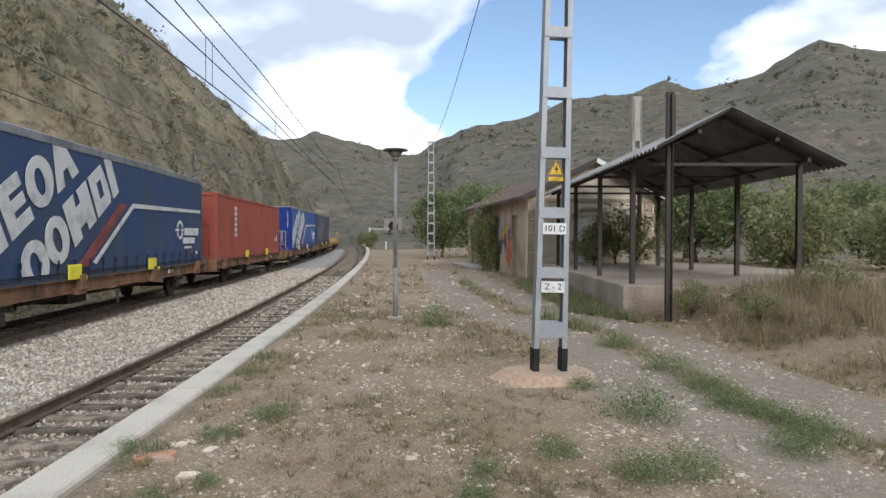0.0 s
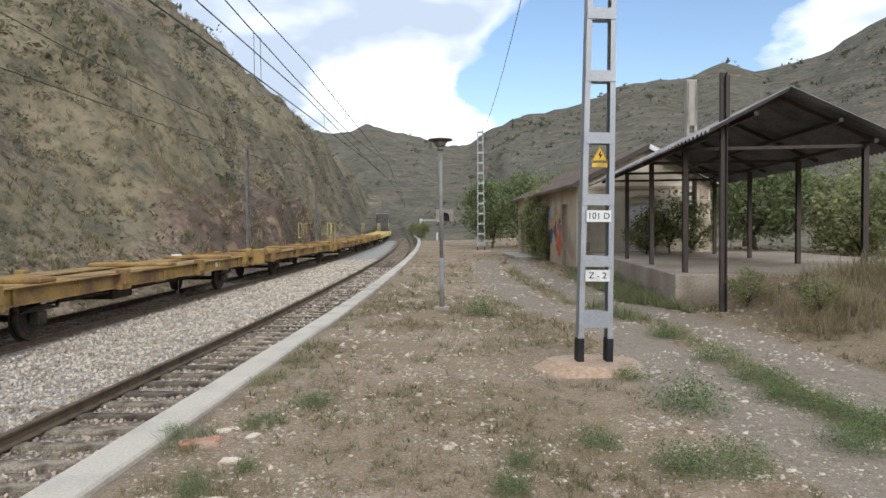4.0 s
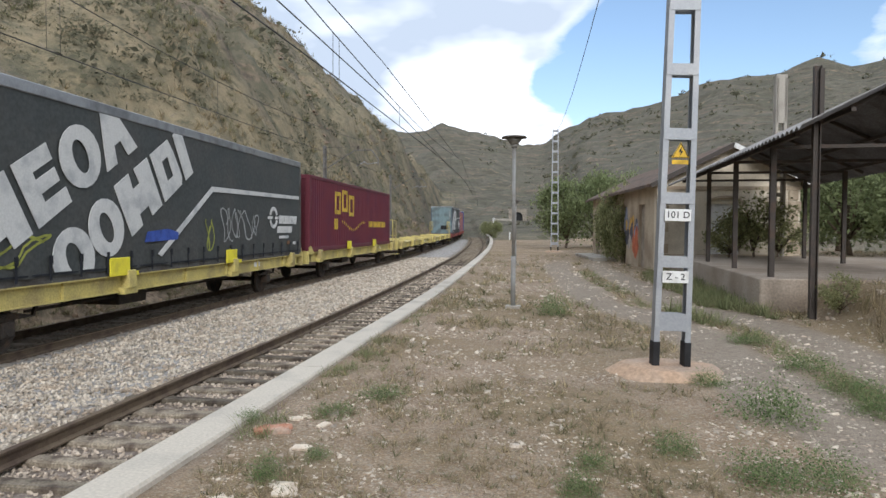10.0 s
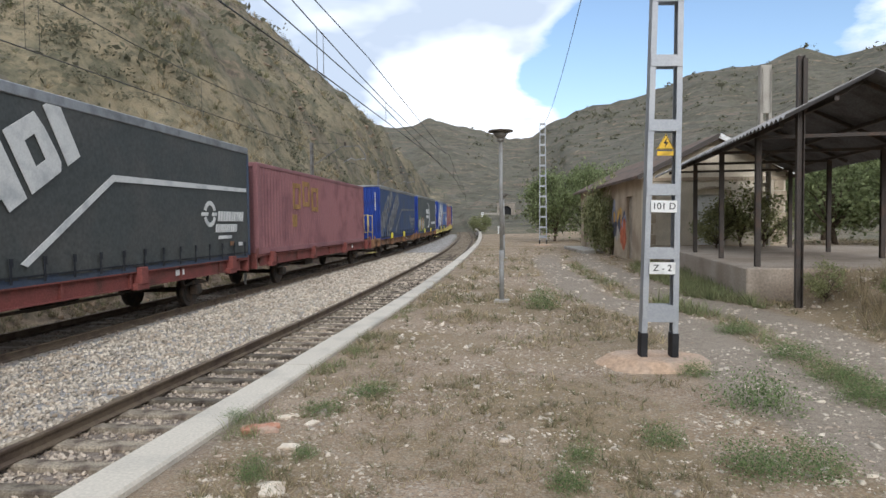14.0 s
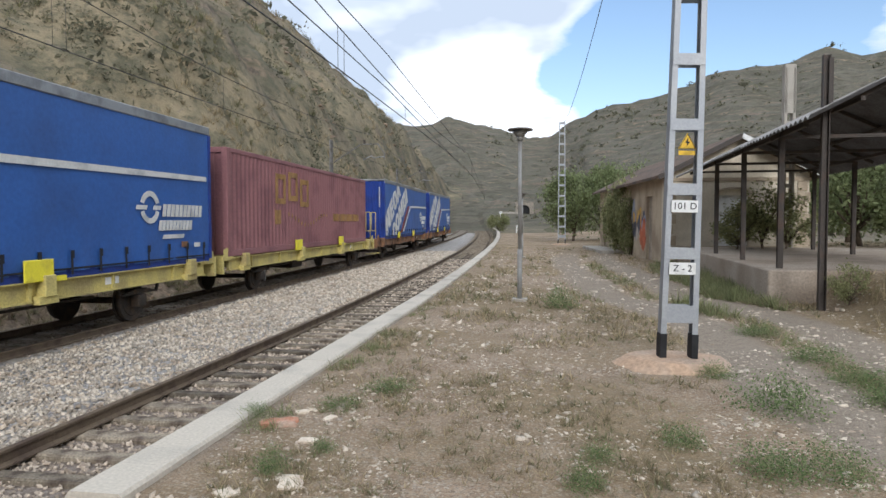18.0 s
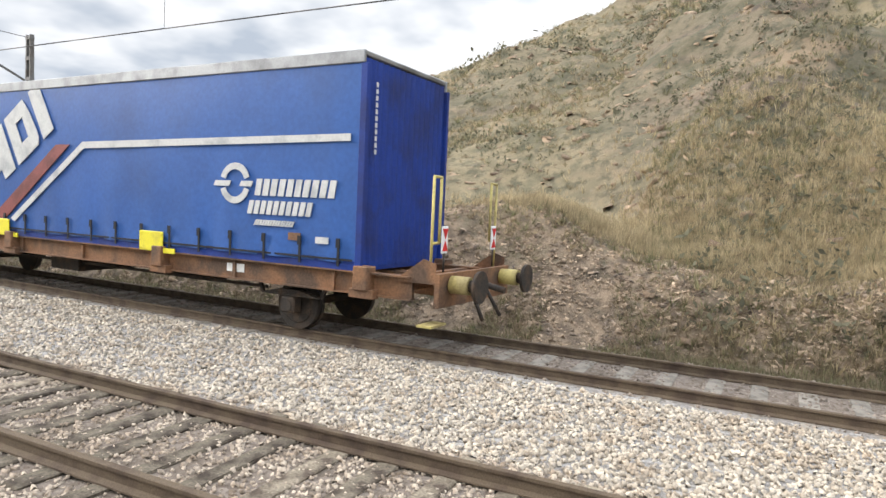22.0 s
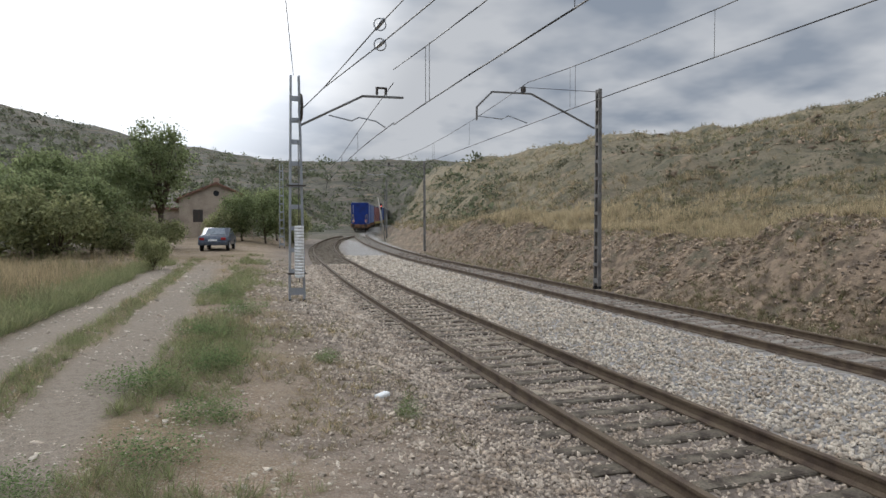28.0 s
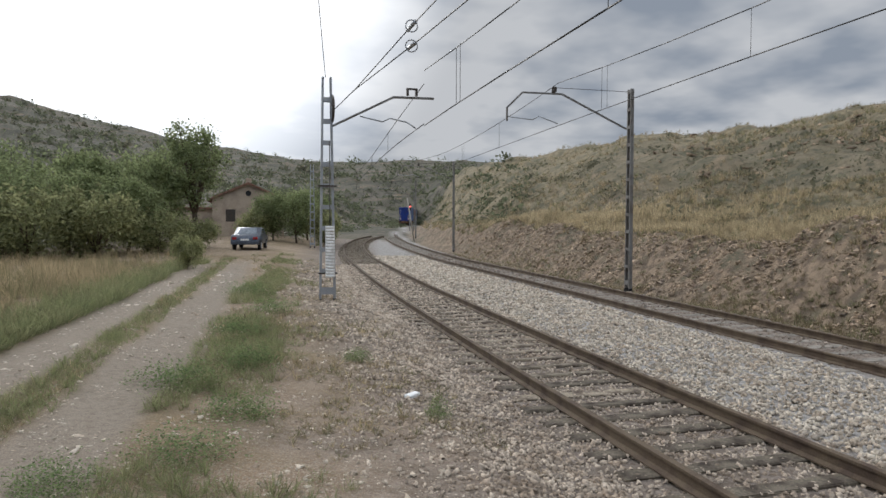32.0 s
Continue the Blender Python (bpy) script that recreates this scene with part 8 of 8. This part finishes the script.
# north: bushy trees past the station, and behind the canopy
for i_, (k_, x_, y_, w_, h_) in enumerate([("round", -0.4, 48, 1.0, 1.12), ("round", 1.9, 49.5, 1.05, 1.25), ("round", 4.3, 47, 0.95, 1.15), ("round", 6.6, 50, 1.2, 1.1),
                                           ("round", 9.6, 25, 0.95, 0.9), ("bush", 12.6, 23.5, 1.1, 1.15), ("round", 11.6, 31, 1.1, 1.0), ("bush", 16.9, 24, 0.9, 0.95),
                                           ("bush", 10.6, 20.0, 0.9, 0.85), ("bush", 13.2, 18.4, 0.9, 0.8), ("bush", 20.5, 29, 1.0, 1.0), ("bush", 15.6, 15.4, 0.7, 0.6), ("tall", 15.5, 42, 1.2, 0.9), ("round", 23, 36, 1.2, 1.0), ("bush", 11.4, 13.6, 0.7, 0.5)]):
    plant(k_, i_, x_, y_, w_, h_, label="bushy green tree beside the station" if k_ != "bush" else "dense green shrub behind the goods dock", name="tree" if k_ != "bush" else "shrub")
plant("bush", 1, -9.4, 78, 0.8, 0.8, label="green bush beside the far turnout", name="shrub")
for i_, (x_, y_, w_, h_) in enumerate([(4.05, 10.9, 0.32, 0.34), (4.5, 9.4, 0.34, 0.26), (5.9, 10.0, 0.4, 0.3)]):
    plant("sapling", i_, x_, y_, w_, h_, label="dry leafy shrub on the bank below the dock", name="shrub")
# saplings on the dock before the door, creeper on the corner of the building
for i_, (x_, y_, w_, h_) in enumerate([(4.6, 20.6, 0.75, 0.62), (5.5, 21.2, 1.0, 0.95), (6.2, 21.5, 0.9, 0.85), (5.0, 21.6, 0.7, 0.7)]):
    plant("sapling", i_, x_, y_, w_, h_, label="leafy sapling growing on the dock by the door", name="shrub", z=0.54)
for i_, (x_, y_, w_, h_) in enumerate([(2.05, 29.6, 0.55, 1.45), (1.9, 31.2, 0.5, 1.3), (2.2, 28.2, 0.4, 1.2)]):
    plant("bush", i_, x_, y_, w_, h_ * 0.85, label="dark creeper climbing the station wall", name="shrub")
# south: tree mass beside the lane and round the house
for i_, (k_, x_, y_, w_, h_) in enumerate([("bush", 12.5, -33.5, 1.3, 1.2), ("bush", 10.2, -35, 1.2, 1.3), ("bush", 15.5, -33, 1.4, 1.3), ("round", 12.4, -38.5, 1.15, 1.0), ("round", 9.9, -40, 1.0, 0.95), ("round", 15.8, -39, 1.2, 1.05),
                                           ("bush", 8.1, -39.5, 1.0, 0.9), ("round", 19.5, -38, 1.3, 1.1), ("tall", 7.4, -47.5, 1.0, 1.0), ("round", 10.6, -47, 1.2, 1.35), ("round", 14, -47, 1.3, 1.4), ("round", 18.5, -46, 1.3, 1.4), ("tall", 12.0, -55, 1.3, 0.85),
                                           ("bush", 7.0, -44.5, 0.9, 0.8), ("round", 2.6, -58, 0.8, 0.95), ("round", 0.6, -56.5, 0.85, 1.0), ("bush", -1.6, -55, 0.8, 1.2), ("bush", 4.2, -57, 0.9, 1.0), ("round", -0.4, -64, 1.0, 1.1), ("tall", 16.5, -56, 1.3, 0.8), ("bush", 20.5, -31, 1.3, 1.2), ("round", 24, -42, 1.4, 1.2), ("bush", 4.35, -25.6, 0.35, 0.5)]):
    plant(k_, i_, x_, y_, w_, h_, label={"bush": "dense green shrub beside the dirt lane", "round": "bushy green tree near the old house", "tall": "taller open tree above the thicket"}[k_], name="shrub" if k_ == "bush" else "tree")

# white block by the siding
wb = bmesh.new()
box(wb, -0.09, 0.09, -0.05, 0.05, 0, 0.05, 0, 0.012)
tagged(mesh_ob("white_stone", wb, M["white"], m=pose(-1.1, -7.4, ground_near(-1.1, -7.4), 0, 5, 35)), "flat white stone lying beside the siding", "stone")


# bricks and flat stones near the kerb
M["sandstone"] = mat("rough_sandstone", (0.48, 0.39, 0.28), 0.95, var=0.2, scale=4, fine=35, second=(0.36, 0.27, 0.19), amount=0.5)
M["brick"] = mat("worn_brick", (0.4, 0.2, 0.13), 0.95, var=0.2, scale=8, fine=50, second=(0.42, 0.33, 0.26), amount=0.5)


def rough_block(name, x, y, rz, lx, ly, lz, material, label, sink=0.4, seed=1):
    rg = random.Random(seed)
    bm = bmesh.new()
    bmesh.ops.create_grid(bm, x_segments=4, y_segments=5, size=0.5)
    low = []
    for q in bm.verts:
        edge = max(abs(q.co.x), abs(q.co.y)) > 0.49
        q.co = Vector((q.co.x * lx + rg.uniform(-1, 1) * 0.06 * lx, q.co.y * ly + rg.uniform(-1, 1) * 0.05 * ly, lz * (1 - sink) * (rg.uniform(0.35, 0.75) if edge else rg.uniform(0.8, 1.05))))
    ext = bmesh.ops.extrude_edge_only(bm, edges=[e for e in bm.edges if e.is_boundary])
    for q in ext["geom"]:
        if isinstance(q, bmesh.types.BMVert):
            q.co.z = -lz * sink
            q.co.x *= 1.06; q.co.y *= 1.04
    bmesh.ops.recalc_face_normals(bm, faces=bm.faces)
    ob = mesh_ob(name, bm, material, m=Matrix.Translation((x, y, ground_near(x, y))) @ Matrix.Rotation(radians(rz), 4, "Z"))
    return tagged(ob, label, "stone" if name != "brick" else "brick")


xk = float(SID(2.3))
rough_block("broken_kerb_stone", xk + 1.72, 2.28, -3, 0.46, 1.05, 0.5, M["sandstone"], "broken sandstone block at the end of the kerb", 0.25, 3)
rough_block("broken_kerb_stone", xk + 2.15, 1.75, 24, 0.32, 0.6, 0.3, M["sandstone"], "cracked sandstone lump beside the kerb end", 0.4, 4)
rough_block("brick", -2.03, 4.14, 20, 0.24, 0.12, 0.07, M["brick"], "worn red brick lying near the kerb", 0.3, 5)
for i_, (x_, y_, a_, b_) in enumerate([(-1.7, 3.87, 0.16, 0.12), (-1.99, 4.46, 0.12, 0.1), (-1.73, 4.35, 0.14, 0.09), (-1.5, 3.2, 0.22, 0.17), (-1.78, 3.02, 0.16, 0.12)]):
    rough_block("flat_stone", x_, y_, 37 * i_, a_ * 0.75, b_ * 0.75, 0.045, M["platform_stone"], "flat pale stone half sunk in the platform gravel", 0.6, 10 + i_)


# ---- moving things ----
def motions():
    for thing, c, half, up in MOVERS:
        rows = []
        for i in range(0, 65):
            t = i * 0.5
            rows.append((t, ride_pose(c, half, up, t)))
        walk(thing, rows)


motions()
